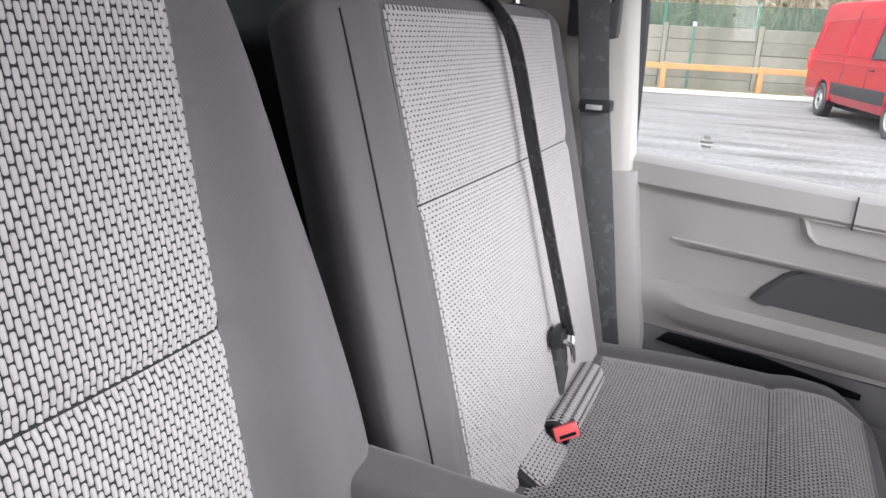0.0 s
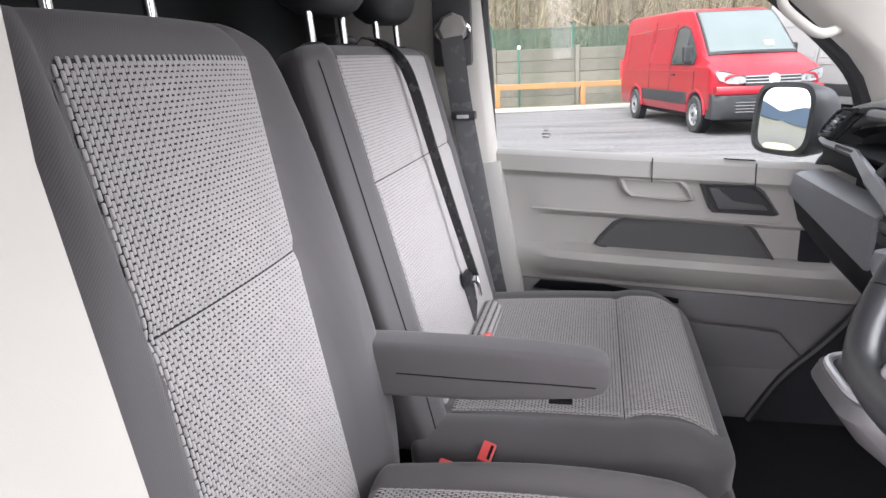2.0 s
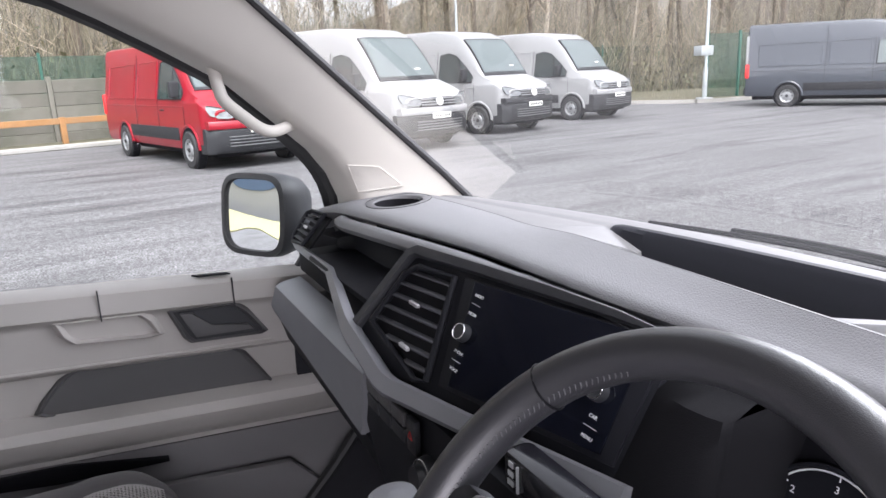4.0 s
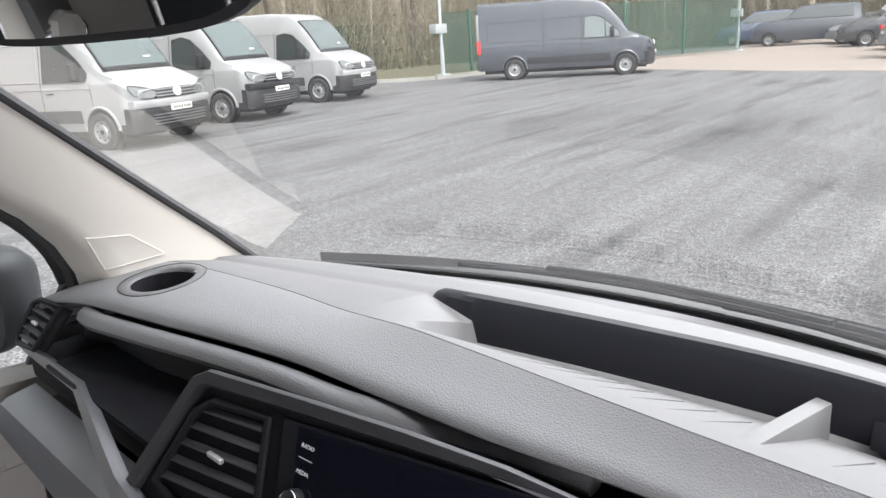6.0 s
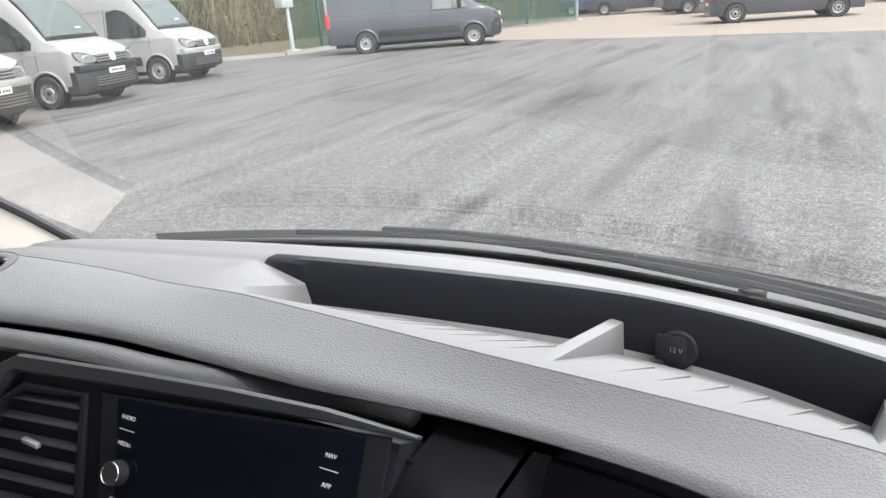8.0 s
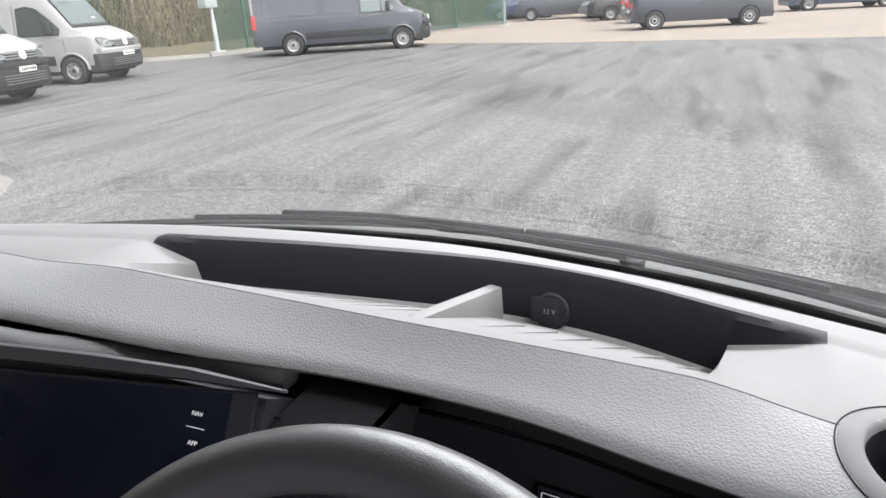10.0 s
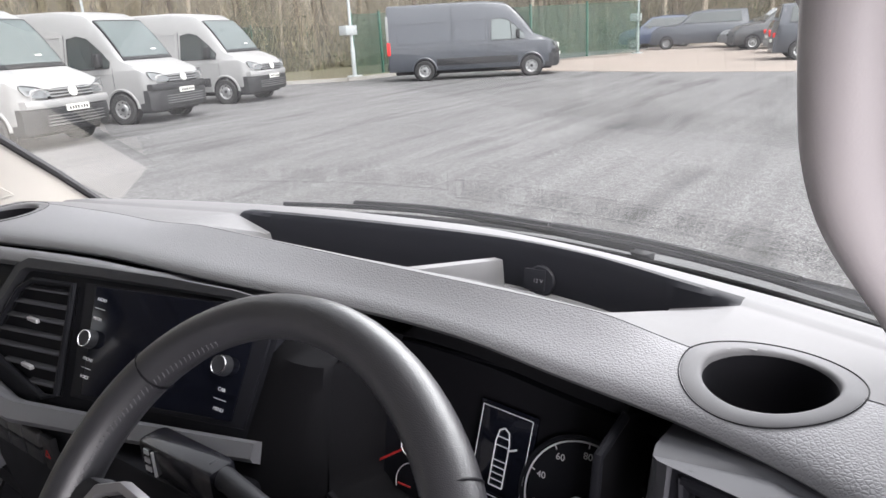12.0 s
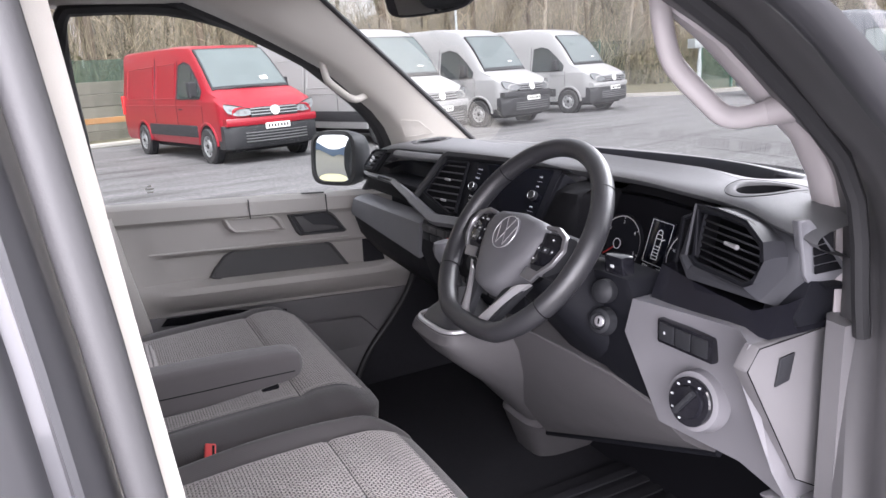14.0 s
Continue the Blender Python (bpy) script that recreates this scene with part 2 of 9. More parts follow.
M["distance"] = material("wooded_distance", (0.15, 0.13, 0.105), 1.0, vary=0.5, scale=0.25, stain=(0.26, 0.245, 0.22), stain_scale=0.16, stain_amount=0.7)
for node in M["distance"].node_tree.nodes:
    if node.type == "TEX_NOISE":
        stretch = M["distance"].node_tree.nodes.new("ShaderNodeMapping")
        stretch.inputs["Scale"].default_value = (4.0, 4.0, 0.7)
        M["distance"].node_tree.links.new(node.inputs["Vector"].links[0].from_socket, stretch.inputs["Vector"])
        M["distance"].node_tree.links.new(stretch.outputs["Vector"], node.inputs["Vector"])

M["cream"] = material("cream_pillar_plastic", (0.50, 0.475, 0.438), 0.55, vary=0.02, scale=20, grain=0.12, grain_scale=900)
M["grip"] = material("pale_grey_grip", (0.48, 0.448, 0.455), 0.45, vary=0.02, scale=20, grain=0.1, grain_scale=1100)
M["door_light"] = material("pale_grey_trim", (0.36, 0.344, 0.326), 0.5, vary=0.03, scale=15, grain=0.25, grain_scale=900)
M["door_top"] = material("pale_sill_trim", (0.34, 0.326, 0.308), 0.45, vary=0.03, scale=15, grain=0.2, grain_scale=900)
M["trim_mid"] = material("mid_grey_trim", (0.070, 0.069, 0.072), 0.55, vary=0.04, scale=15, grain=0.25, grain_scale=900)
M["trim_dark"] = material("charcoal_trim", (0.028, 0.029, 0.033), 0.5, spec=0.35, vary=0.06, scale=15, grain=0.2, grain_scale=1000)
M["door_low"] = material("dark_door_card", (0.15, 0.146, 0.150), 0.55, spec=0.35, vary=0.05, scale=15, grain=0.25, grain_scale=900)
M["felt"] = material("grey_felt", (0.026, 0.026, 0.030), 0.95, spec=0.1, vary=0.15, scale=60, grain=0.4, grain_scale=1500)
M["dash_top"] = leather_grain("dash_top_plastic", (0.150, 0.152, 0.161), 0.55, 330.0, 0.26, 0.5)
M["dash_smooth"] = material("shelf_plastic", (0.122, 0.122, 0.126), 0.62, spec=0.25, vary=0.03, scale=20, grain=0.12, grain_scale=1300)
M["dash_mid"] = material("dash_grey_panel", (0.165, 0.167, 0.182), 0.42, vary=0.03, scale=20, grain=0.15, grain_scale=1300)
M["dash_vent"] = material("vent_surround_grey", (0.046, 0.047, 0.054), 0.6, spec=0.3, vary=0.03, scale=20, grain=0.15, grain_scale=1300)
M["dash_pod"] = material("pod_grey", (0.105, 0.100, 0.104), 0.5, vary=0.03, scale=20, grain=0.2, grain_scale=1100)
M["dash_end"] = material("dash_end_grey", (0.165, 0.160, 0.167), 0.45, vary=0.03, scale=20, grain=0.15, grain_scale=1100)
M["dash_lower"] = material("lower_dash_grey", (0.215, 0.210, 0.226), 0.45, vary=0.03, scale=20, grain=0.2, grain_scale=1100)
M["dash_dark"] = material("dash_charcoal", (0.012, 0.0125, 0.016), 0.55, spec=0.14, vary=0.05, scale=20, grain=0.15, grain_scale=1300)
# near black; in wells, slots and ducts it paints the shade inside
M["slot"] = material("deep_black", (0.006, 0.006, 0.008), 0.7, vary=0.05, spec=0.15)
M["hood_black"] = material("hood_black", (0.010, 0.010, 0.0115), 0.75, vary=0.05, spec=0.06, grain=0.2, grain_scale=900)
M["gloss_black"] = material("gloss_black", (0.012, 0.012, 0.016), 0.12, vary=0.05, rough_vary=0.03)
M["screen"] = material("screen_glass", (0.006, 0.007, 0.012), 0.07, vary=0.05, rough_vary=0.03, spec=0.4)
M["chrome"] = material("chrome", (0.78, 0.78, 0.80), 0.12, metal=1.0, vary=0.03, rough_vary=0.04)
M["silver"] = material("satin_silver", (0.60, 0.59, 0.61), 0.36, metal=0.6, vary=0.04, grain=0.05, grain_scale=900)
M["edge_silver"] = material("dull_satin_edge", (0.36, 0.355, 0.37), 0.4, metal=0.8, vary=0.04)
M["leather"] = leather_grain("wheel_leather", (0.032, 0.032, 0.036), 0.34, 900.0, 0.15, 0.8)
M["airbag"] = leather_grain("airbag_cover", (0.128, 0.127, 0.137), 0.5, 700.0, 0.3)
M["thread"] = material("seam_thread", (0.10, 0.10, 0.105), 0.8)
M["white_mark"] = material("white_marking", (0.75, 0.76, 0.78), 0.5, vary=0.02)
M["faint_mark"] = material("worn_grey_marking", (0.16, 0.16, 0.17), 0.5, vary=0.02)
M["red_mark"] = material("red_needle", (0.55, 0.03, 0.03), 0.5, vary=0.02)
M["dash_rim"] = material("cup_rim_plastic", (0.112, 0.112, 0.118), 0.65, spec=0.25, vary=0.03, scale=20, grain=0.1, grain_scale=1300)
M["buckle_red"] = material("red_release_button", (0.75, 0.09, 0.09), 0.4, vary=0.05)
M["cloth"] = twill("seat_cloth", (0.094, 0.088, 0.091))
M["loop_base"] = material("weave_ground", (0.016, 0.0155, 0.018), 0.95, vary=0.15, scale=30)
M["loops"] = material("pale_grey_yarn", (0.39, 0.37, 0.364), 0.5, vary=0.10, scale=60, grain=0.5, grain_scale=1800, spec=0.4)
M["headrest"] = leather_grain("headrest_vinyl", (0.030, 0.030, 0.033), 0.5, 600.0, 0.3)
M["webbing"] = material("belt_webbing", (0.060, 0.060, 0.064), 0.26, vary=0.1, scale=40, grain=0.5, grain_scale=1500)
M["belt_grey"] = material("belt_cover_grey", (0.30, 0.285, 0.265), 0.5, vary=0.03)
M["rubber"] = material("black_rubber", (0.022, 0.022, 0.024), 0.6, vary=0.1)
M["post_black"] = material("black_post_metal", (0.085, 0.083, 0.087), 0.46, vary=0.12, spec=0.6)
M["seal"] = material("door_seal", (0.075, 0.074, 0.078), 0.5, vary=0.08, grain=0.1)
M["body_grey"] = material("metallic_grey_paint", (0.10, 0.10, 0.108), 0.42, metal=0.6, vary=0.03, coat=0.6)
M["bulkhead"] = material("bulkhead_board", (0.022, 0.025, 0.027), 0.55, spec=0.3, vary=0.15, scale=4)
M["mirror"] = material("mirror_glass", (0.92, 0.93, 0.94), 0.01, metal=1.0, vary=0.0, rough_vary=0.0)
# the windscreen's pale film stands in for reflected light from the dash
M["windscreen"] = glass("windscreen_glass", (0.93, 0.95, 0.94), 1.72, veil=0.06)
M["side_glass"] = glass("door_glass", (0.93, 0.96, 0.95), 1.30, veil=0.006)
M["clear"] = glass("outer_face", (0.99, 0.995, 0.99), gloss=False)

M["paint_red"] = material("red_van_paint", (0.23, 0.003, 0.012), 0.35, vary=0.05, scale=0.8, coat=0.35, spec=0.4)
M["paint_white"] = material("white_van_paint", (0.255, 0.256, 0.258), 0.4, vary=0.03, scale=0.8, coat=0.3)
M["paint_slate"] = material("slate_grey_paint", (0.042, 0.048, 0.060), 0.35, vary=0.05, scale=0.8, coat=0.4)
M["paint_navy"] = material("navy_paint", (0.035, 0.05, 0.09), 0.3, vary=0.05, coat=0.7)
M["paint_black"] = material("black_paint", (0.03, 0.032, 0.036), 0.3, vary=0.05, coat=0.7)
M["paint_silver"] = material("silver_paint", (0.34, 0.35, 0.36), 0.3, metal=0.5, vary=0.05, coat=0.7)
M["van_plastic"] = material("bumper_plastic", (0.024, 0.0245, 0.027), 0.65, vary=0.1, spec=0.25)
M["bumper_bar"] = material("bumper_bar_grey", (0.11, 0.11, 0.115), 0.5, vary=0.06)
M["tyre"] = material("tyre_rubber", (0.020, 0.020, 0.021), 0.8, vary=0.15)
M["rim"] = material("steel_rim", (0.27, 0.275, 0.28), 0.4, metal=0.5, vary=0.08)
# base colour raised to carry the sky's reflection in van glass
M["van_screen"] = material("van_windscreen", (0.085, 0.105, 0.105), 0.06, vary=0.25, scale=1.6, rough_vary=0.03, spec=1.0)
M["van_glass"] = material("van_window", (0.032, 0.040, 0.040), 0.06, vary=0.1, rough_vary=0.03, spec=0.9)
M["lamp_clear"] = material("headlamp_lens", (0.15, 0.16, 0.165), 0.12, vary=0.1, spec=0.8)
M["lamp_red"] = material("tail_lamp", (0.75, 0.03, 0.03), 0.25, vary=0.05)
M["cladding"] = material("white_cladding", (0.30, 0.30, 0.30), 0.6, vary=0.05, scale=0.5)
M["blue_band"] = material("blue_fascia", (0.07, 0.11, 0.19), 0.5, vary=0.05)
M["dry_grass"] = material("yellow_grass", (0.30, 0.28, 0.15), 0.9, vary=0.3, scale=2.0)
M["plate"] = material("number_plate", (0.72, 0.72, 0.68), 0.5, vary=0.02)


# ---------------------------------------------------------------- mesh helpers
def add(name, bm, mat, smooth=40.0):
    me = bpy.data.meshes.new(name)
    bmesh.ops.recalc_face_normals(bm, faces=bm.faces)
    if smooth:
        for f in bm.faces:
            f.smooth = True
        lim = radians(smooth)
        for e in bm.edges:
            if len(e.link_faces) == 2 and e.calc_face_angle(0.0) > lim:
                e.smooth = False
    bm.to_mesh(me)
    bm.free()
    mats = mat if isinstance(mat, (list, tuple)) else [mat]
    for x in mats:
        me.materials.append(M[x] if isinstance(x, str) else x)
    return new(name, me)


def part(name, bm, mat, parent, label="", smooth=40.0):
    ob = add(name, bm, mat, smooth)
    ob.parent = parent
    if label:
        ob["label"] = label
    return ob


def thing(name, label, category, at=(0, 0, 0), group="", kind=""):
    ob = new(name)
    ob.empty_display_size = 0.1
    ob.location = at
    return tagged(ob, label, category, group, kind)


def structure(name, bm, mat, label, category, smooth=40.0):
    return tagged(add(name, bm, mat, smooth), label, category, kind="structure")


def box(bm, lo, hi, bevel=0.0, seg=2, m=None):
    r = bmesh.ops.create_cube(bm, size=1.0)
    vs = r["verts"]
    lo, hi = Vector(lo), Vector(hi)
    for v in vs:
        v.co = Vector([(a + b) / 2 + c * (b - a) for a, b, c in zip(lo, hi, v.co)])
    if bevel:
        es = list({e for v in vs for e in v.link_edges})
        r = bmesh.ops.bevel(bm, geom=es, offset=bevel, segments=seg, profile=0.6, affect="EDGES")
        vs = list({v for f in r["faces"] for v in f.verts} | {v for v in vs if v.is_valid})
    if m is not None:
        for v in vs:
            v.co = m @ v.co
    return vs


def prism(bm, pts, shift, bevel=0.0, seg=2):
    """A flat polygon of 3D points, drawn out by the vector shift."""
    a = [bm.verts.new(p) for p in pts]
    b = [bm.verts.new(Vector(p) + Vector(shift)) for p in pts]
    n = len(pts)
    fs = [bm.faces.new(a), bm.faces.new(b[::-1])]
    for i in range(n):
        fs.append(bm.faces.new((a[i], b[i], b[(i + 1) % n], a[(i + 1) % n])))
    if bevel:
        es = list({e for f in fs for e in f.edges})
        bmesh.ops.bevel(bm, geom=es, offset=bevel, segments=seg, profile=0.6, affect="EDGES")
    return fs


def loft(bm, rings, closed=True, caps=True):
    """Skin between rings of points that have the same count."""
    vr = [[bm.verts.new(p) for p in r] for r in rings]
    n = len(vr[0])
    for a, b in zip(vr, vr[1:]):
        for i in range(n if closed else n - 1):
            j = (i + 1) % n
            bm.faces.new((a[i], a[j], b[j], b[i]))
    if caps and closed:
        bm.faces.new(vr[0][::-1])
        bm.faces.new(vr[-1])
    return vr


def tube(bm, path, radius, sides=10, flat=1.0, up=(0, 0, 1), caps=True):
    """A rounded bar along a path. radius: a number or one for each point; flat: width to height."""
    path = [Vector(p) for p in path]
    rings = []
    for i, p in enumerate(path):
        d = (path[min(i + 1, len(path) - 1)] - path[max(i - 1, 0)]).normalized()
        side = d.cross(Vector(up))
        if side.length < 1e-4:
            side = d.cross(Vector((1, 0, 0)))
        side.normalize()
        top = side.cross(d).normalized()
        r = radius[i] if isinstance(radius, (list, tuple)) else radius
        rings.append([p + side * (math.cos(a) * r * flat) + top * (math.sin(a) * r)
                      for a in (2 * math.pi * k / sides for k in range(sides))])
    return loft(bm, rings, True, caps)


def smooth_path(pts, n=8):
    """Catmull-Rom through the points."""
    pts = [Vector(p) for p in pts]
    q = [pts[0] * 2 - pts[1]] + pts + [pts[-1] * 2 - pts[-2]]
    out = []
    for i in range(1, len(q) - 2):
        a, b, c, d = q[i - 1:i + 3]
        for k in range(n):
            t = k / n
            out.append(0.5 * (2 * b + (c - a) * t + (2 * a - 5 * b + 4 * c - d) * t * t + (3 * b - a - 3 * c + d) * t ** 3))
    out.append(pts[-1])
    return out


def lathe(bm, profile, m, sides=32, closed=False):
    """Turns (radius, height) points round the local z axis of the pose m."""
    rings = [[m @ Vector((r * math.cos(a), r * math.sin(a), h)) for a in (2 * math.pi * k / sides for k in range(sides))]
             for r, h in profile]
    return loft(bm, rings, True, not closed)


def ring_tube(bm, m, radius, r, sides=64, tube_sides=12):
    """A torus in the local xy plane of m."""
    vs = []
    for i in range(sides):
        a = 2 * math.pi * i / sides
        vs.append([bm.verts.new(m @ Vector(((radius + r * math.cos(b)) * math.cos(a), (radius + r * math.cos(b)) * math.sin(a), r * math.sin(b))))
                   for b in (2 * math.pi * k / tube_sides for k in range(tube_sides))])
    for i in range(sides):
        p, q = vs[i], vs[(i + 1) % sides]
        for k in range(tube_sides):
            l = (k + 1) % tube_sides
            bm.faces.new((p[k], q[k], q[l], p[l]))


def frame_of(normal, up=(0, 0, 1), at=(0, 0, 0)):
    """A pose whose z axis is normal and whose y axis is near up."""
    z = Vector(normal).normalized()
    x = Vector(up).cross(z).normalized()
    y = z.cross(x)
    m = Matrix((x, y, z)).transposed().to_4x4()
    m.translation = at
    return m


def words(text, m, size, mat, parent, name="lettering", align="CENTER"):
    """Built-in font lettering, as a mesh part."""
    cu = bpy.data.curves.new("text", "FONT")
    cu.body, cu.size, cu.align_x, cu.align_y, cu.extrude = text, size, align, "CENTER", 0.0002
    tmp = bpy.data.objects.new("text", cu)
    scene.collection.objects.link(tmp)
    dg = bpy.context.evaluated_depsgraph_get()
    me = bpy.data.meshes.new_from_object(tmp.evaluated_get(dg))
    bpy.data.objects.remove(tmp)
    bpy.data.curves.remove(cu)
    me.transform(m)
    me.materials.clear()
    me.materials.append(M[mat])
    ob = new(name, me)
    ob.parent = parent
    return ob
# ---------------------------------------------------------------- the cab: shell, pillars, glass
def lin(knots, x):
    for (a, p), (b, q) in zip(knots, knots[1:]):
        if x <= b:
            return p + (q - p) * (x - a) / (b - a)
    return knots[-1][1]


def wind_y(x, z):
    """The windscreen's surface, forward distance at a height."""
    return 1.535 - 0.36 * x * x - (z - 1.365) * 1.10


def build_shell():
    bm = bmesh.new()
    box(bm, (-0.88, -0.22, 0.50), (0.80, 1.75, 0.56))
    structure("floor", bm, "felt", "dark grey ribbed rubber cab floor", "floor")
    bm = bmesh.new()
    box(bm, (-0.95, -0.20, 0.45), (0.95, -0.16, 1.92))
    structure("wall_bulkhead", bm, "bulkhead", "dark solid bulkhead panel behind the seats", "bulkhead")
    bm = bmesh.new()
    box(bm, (-0.95, -0.25, 1.87), (0.95, 0.72, 1.93))
    structure("ceiling", bm, "cream", "pale fabric roof lining of the cab", "ceiling")
    # footwell front wall
    bm = bmesh.new()
    prism(bm, [(-0.88, 1.30, 0.5), (-0.88, 1.42, 0.9), (-0.88, 1.42, 1.15), (-0.88, 1.46, 1.15), (-0.88, 1.46, 0.5)], (1.66, 0, 0))
    structure("wall_front", bm, "slot", "dark felt front wall of the footwell", "bulkhead")
    bm = bmesh.new()
    box(bm, (-0.90, 0.98, 0.50), (-0.86, 1.46, 1.17))
    structure("wall_footwell_left", bm, "felt", "dark felt side wall of the passenger footwell", "bulkhead")
    bm = bmesh.new()
    box(bm, (0.765, 1.05, 0.50), (0.79, 1.46, 1.20))
    structure("wall_footwell_right", bm, "felt", "dark felt side wall of the driver's footwell", "bulkhead")
    # ribbed rubber strips of the floor mat
    mat = thing("floor_mat", "dark rubber floor mat with ribs in the footwell", "floor mat", (0.3, 1.0, 0.56))
    bm = bmesh.new()
    box(bm, (-0.28, -0.30, 0.0), (0.40, 0.40, 0.012), 0.004)
    part("mat_body", bm, "felt", mat)
    for i in range(14):
        bm = bmesh.new()
        box(bm, (-0.24 + i * 0.045, -0.26, 0.010), (-0.215 + i * 0.045, 0.36, 0.017), 0.002, 1)
        part("rib", bm, "felt", mat)


def build_glass():
    ws = thing("windscreen", "large raked clear windscreen with a faint haze", "windscreen", (0, 1.3, 1.5), kind="structure")
    bm = bmesh.new()
    xs = [-0.78 + 1.56 * i / 24 for i in range(25)]
    zs = [1.262 + 0.598 * j / 10 for j in range(11)]
    o = Vector((0, 1.3, 1.5))
    n = Vector((0, -0.67, -0.74)).normalized()
    inner = [[bm.verts.new(Vector((x, wind_y(x, z), z)) - o) for x in xs] for z in zs]
    outer = [[bm.verts.new(Vector((x, wind_y(x, z), z)) - o - n * 0.005) for x in xs] for z in zs]
    for j in range(10):
        for i in range(24):
            f = bm.faces.new((inner[j][i], inner[j][i + 1], inner[j + 1][i + 1], inner[j + 1][i]))
            g = bm.faces.new((outer[j][i], outer[j + 1][i], outer[j + 1][i + 1], outer[j][i + 1]))
            g.material_index = 1
    me = bpy.data.meshes.new("pane")
    for f in bm.faces:
        f.smooth = True
    bm.normal_update()
    flip = [f for f in bm.faces if f.material_index == 0 and f.normal.dot(n) < 0]
    bmesh.ops.reverse_faces(bm, faces=flip)
    bm.to_mesh(me)
    bm.free()
    me.materials.append(M["windscreen"])
    me.materials.append(M["clear"])
    pane = new("pane", me)
    pane.parent = ws
    pane.visible_shadow = False
    # black ceramic border at the bottom edge, outside the pane
    bm = bmesh.new()
    rows = []
    for dz in (0.0, 0.034):
        rows.append([Vector((x, wind_y(x, 1.262 + dz) + 0.008, 1.262 + dz)) - o for x in xs])
    rows2 = [[p - n * 0.004 for p in r] for r in rows]
    loft(bm, [rows[0] + rows2[0][::-1], rows[1] + rows2[1][::-1]], True, True)
    part("border", bm, "rubber", ws, "black ceramic edge band")
    # rubber cowl outside
    bm = bmesh.new()
    ring = []
    for x in xs:
        y = wind_y(x, 1.335)
        ring.append([Vector((x, y + 0.060, 1.22)), Vector((x, y + 0.060, 1.284)), Vector((x, y + 0.12, 1.280)), Vector((x, y + 0.24, 1.24)), Vector((x, y + 0.24, 1.18))])
    loft(bm, ring, True, True)
    structure("cowl", bm, "rubber", "black plastic scuttle below the windscreen", "cowl")
    # bonnet beyond the cowl, below the line of sight
    bm = bmesh.new()
    ring = []
    for x in xs:
        y = wind_y(x, 1.335) + 0.245
        ring.append([Vector((x * 1.1, y, 1.25)), Vector((x * 1.1, y + 0.35, 1.10)), Vector((x * 1.1, y + 0.5, 0.85)), Vector((x * 1.1, y + 0.5, 0.4)), Vector((x * 1.1, y, 0.4))])
    loft(bm, ring, True, True)
    structure("bonnet", bm, "body_grey", "metallic grey bonnet of the parked van", "bonnet")


def build_wiper(x0, x1, z_lift, name):
    w = thing(name, "black windscreen wiper lying at rest on the glass", "wiper", (x0, wind_y(x0, 1.32), 1.32), group="windscreen wipers")
    o = w.location
    n = Vector((0, 0.67, 0.74))

    def on(x, z, off):
        return Vector((x, wind_y(x, z), z)) + n * off - o
    k = 14
    pts = [(x0 + (x1 - x0) * i / k, 1.312 + z_lift * (1 - abs(2 * i / k - 0.9))) for i in range(k + 1)]
    bm = bmesh.new()
    tube(bm, [on(x, z, 0.010) for x, z in pts], 0.0045, 6)
    part("blade", bm, "slot", w)
    bm = bmesh.new()
    tube(bm, [on(x, z - 0.003, 0.020) for x, z in pts[3:12]], 0.005, 6, 1.3)
    part("spoiler", bm, "slot", w)
    bm = bmesh.new()
    tube(bm, [on(x1, 1.285, 0.026), on(x1 * 0.6 + x0 * 0.4, 1.300, 0.026), on((x0 + x1) / 2, 1.311, 0.022)], [0.009, 0.007, 0.005], 8)
    part("arm", bm, "slot", w)
    bm = bmesh.new()
    lathe(bm, [(0.016, 0), (0.018, 0.015), (0.012, 0.024)], Matrix.Translation(on(x1, 1.28, 0.012)), 14)
    part("pivot_cap", bm, "trim_dark", w)


# the driver's side trim: height, then x and y of its glass edge and of its door edge
TRIM_RIGHT = [(1.25, 0.690, 1.120, 0.762, 1.030), (1.30, 0.685, 1.110, 0.757, 1.036), (1.37, 0.672, 1.098, 0.722, 1.080), (1.43, 0.665, 1.083, 0.697, 1.090), (1.47, 0.657, 1.060, 0.690, 1.062), (1.51, 0.650, 1.013, 0.683, 1.010),
              (1.547, 0.636, 0.983, 0.668, 0.978), (1.583, 0.622, 0.952, 0.648, 0.958), (1.617, 0.608, 0.920, 0.640, 0.908), (1.65, 0.596, 0.885, 0.630, 0.850), (1.82, 0.530, 0.700, 0.570, 0.650)]


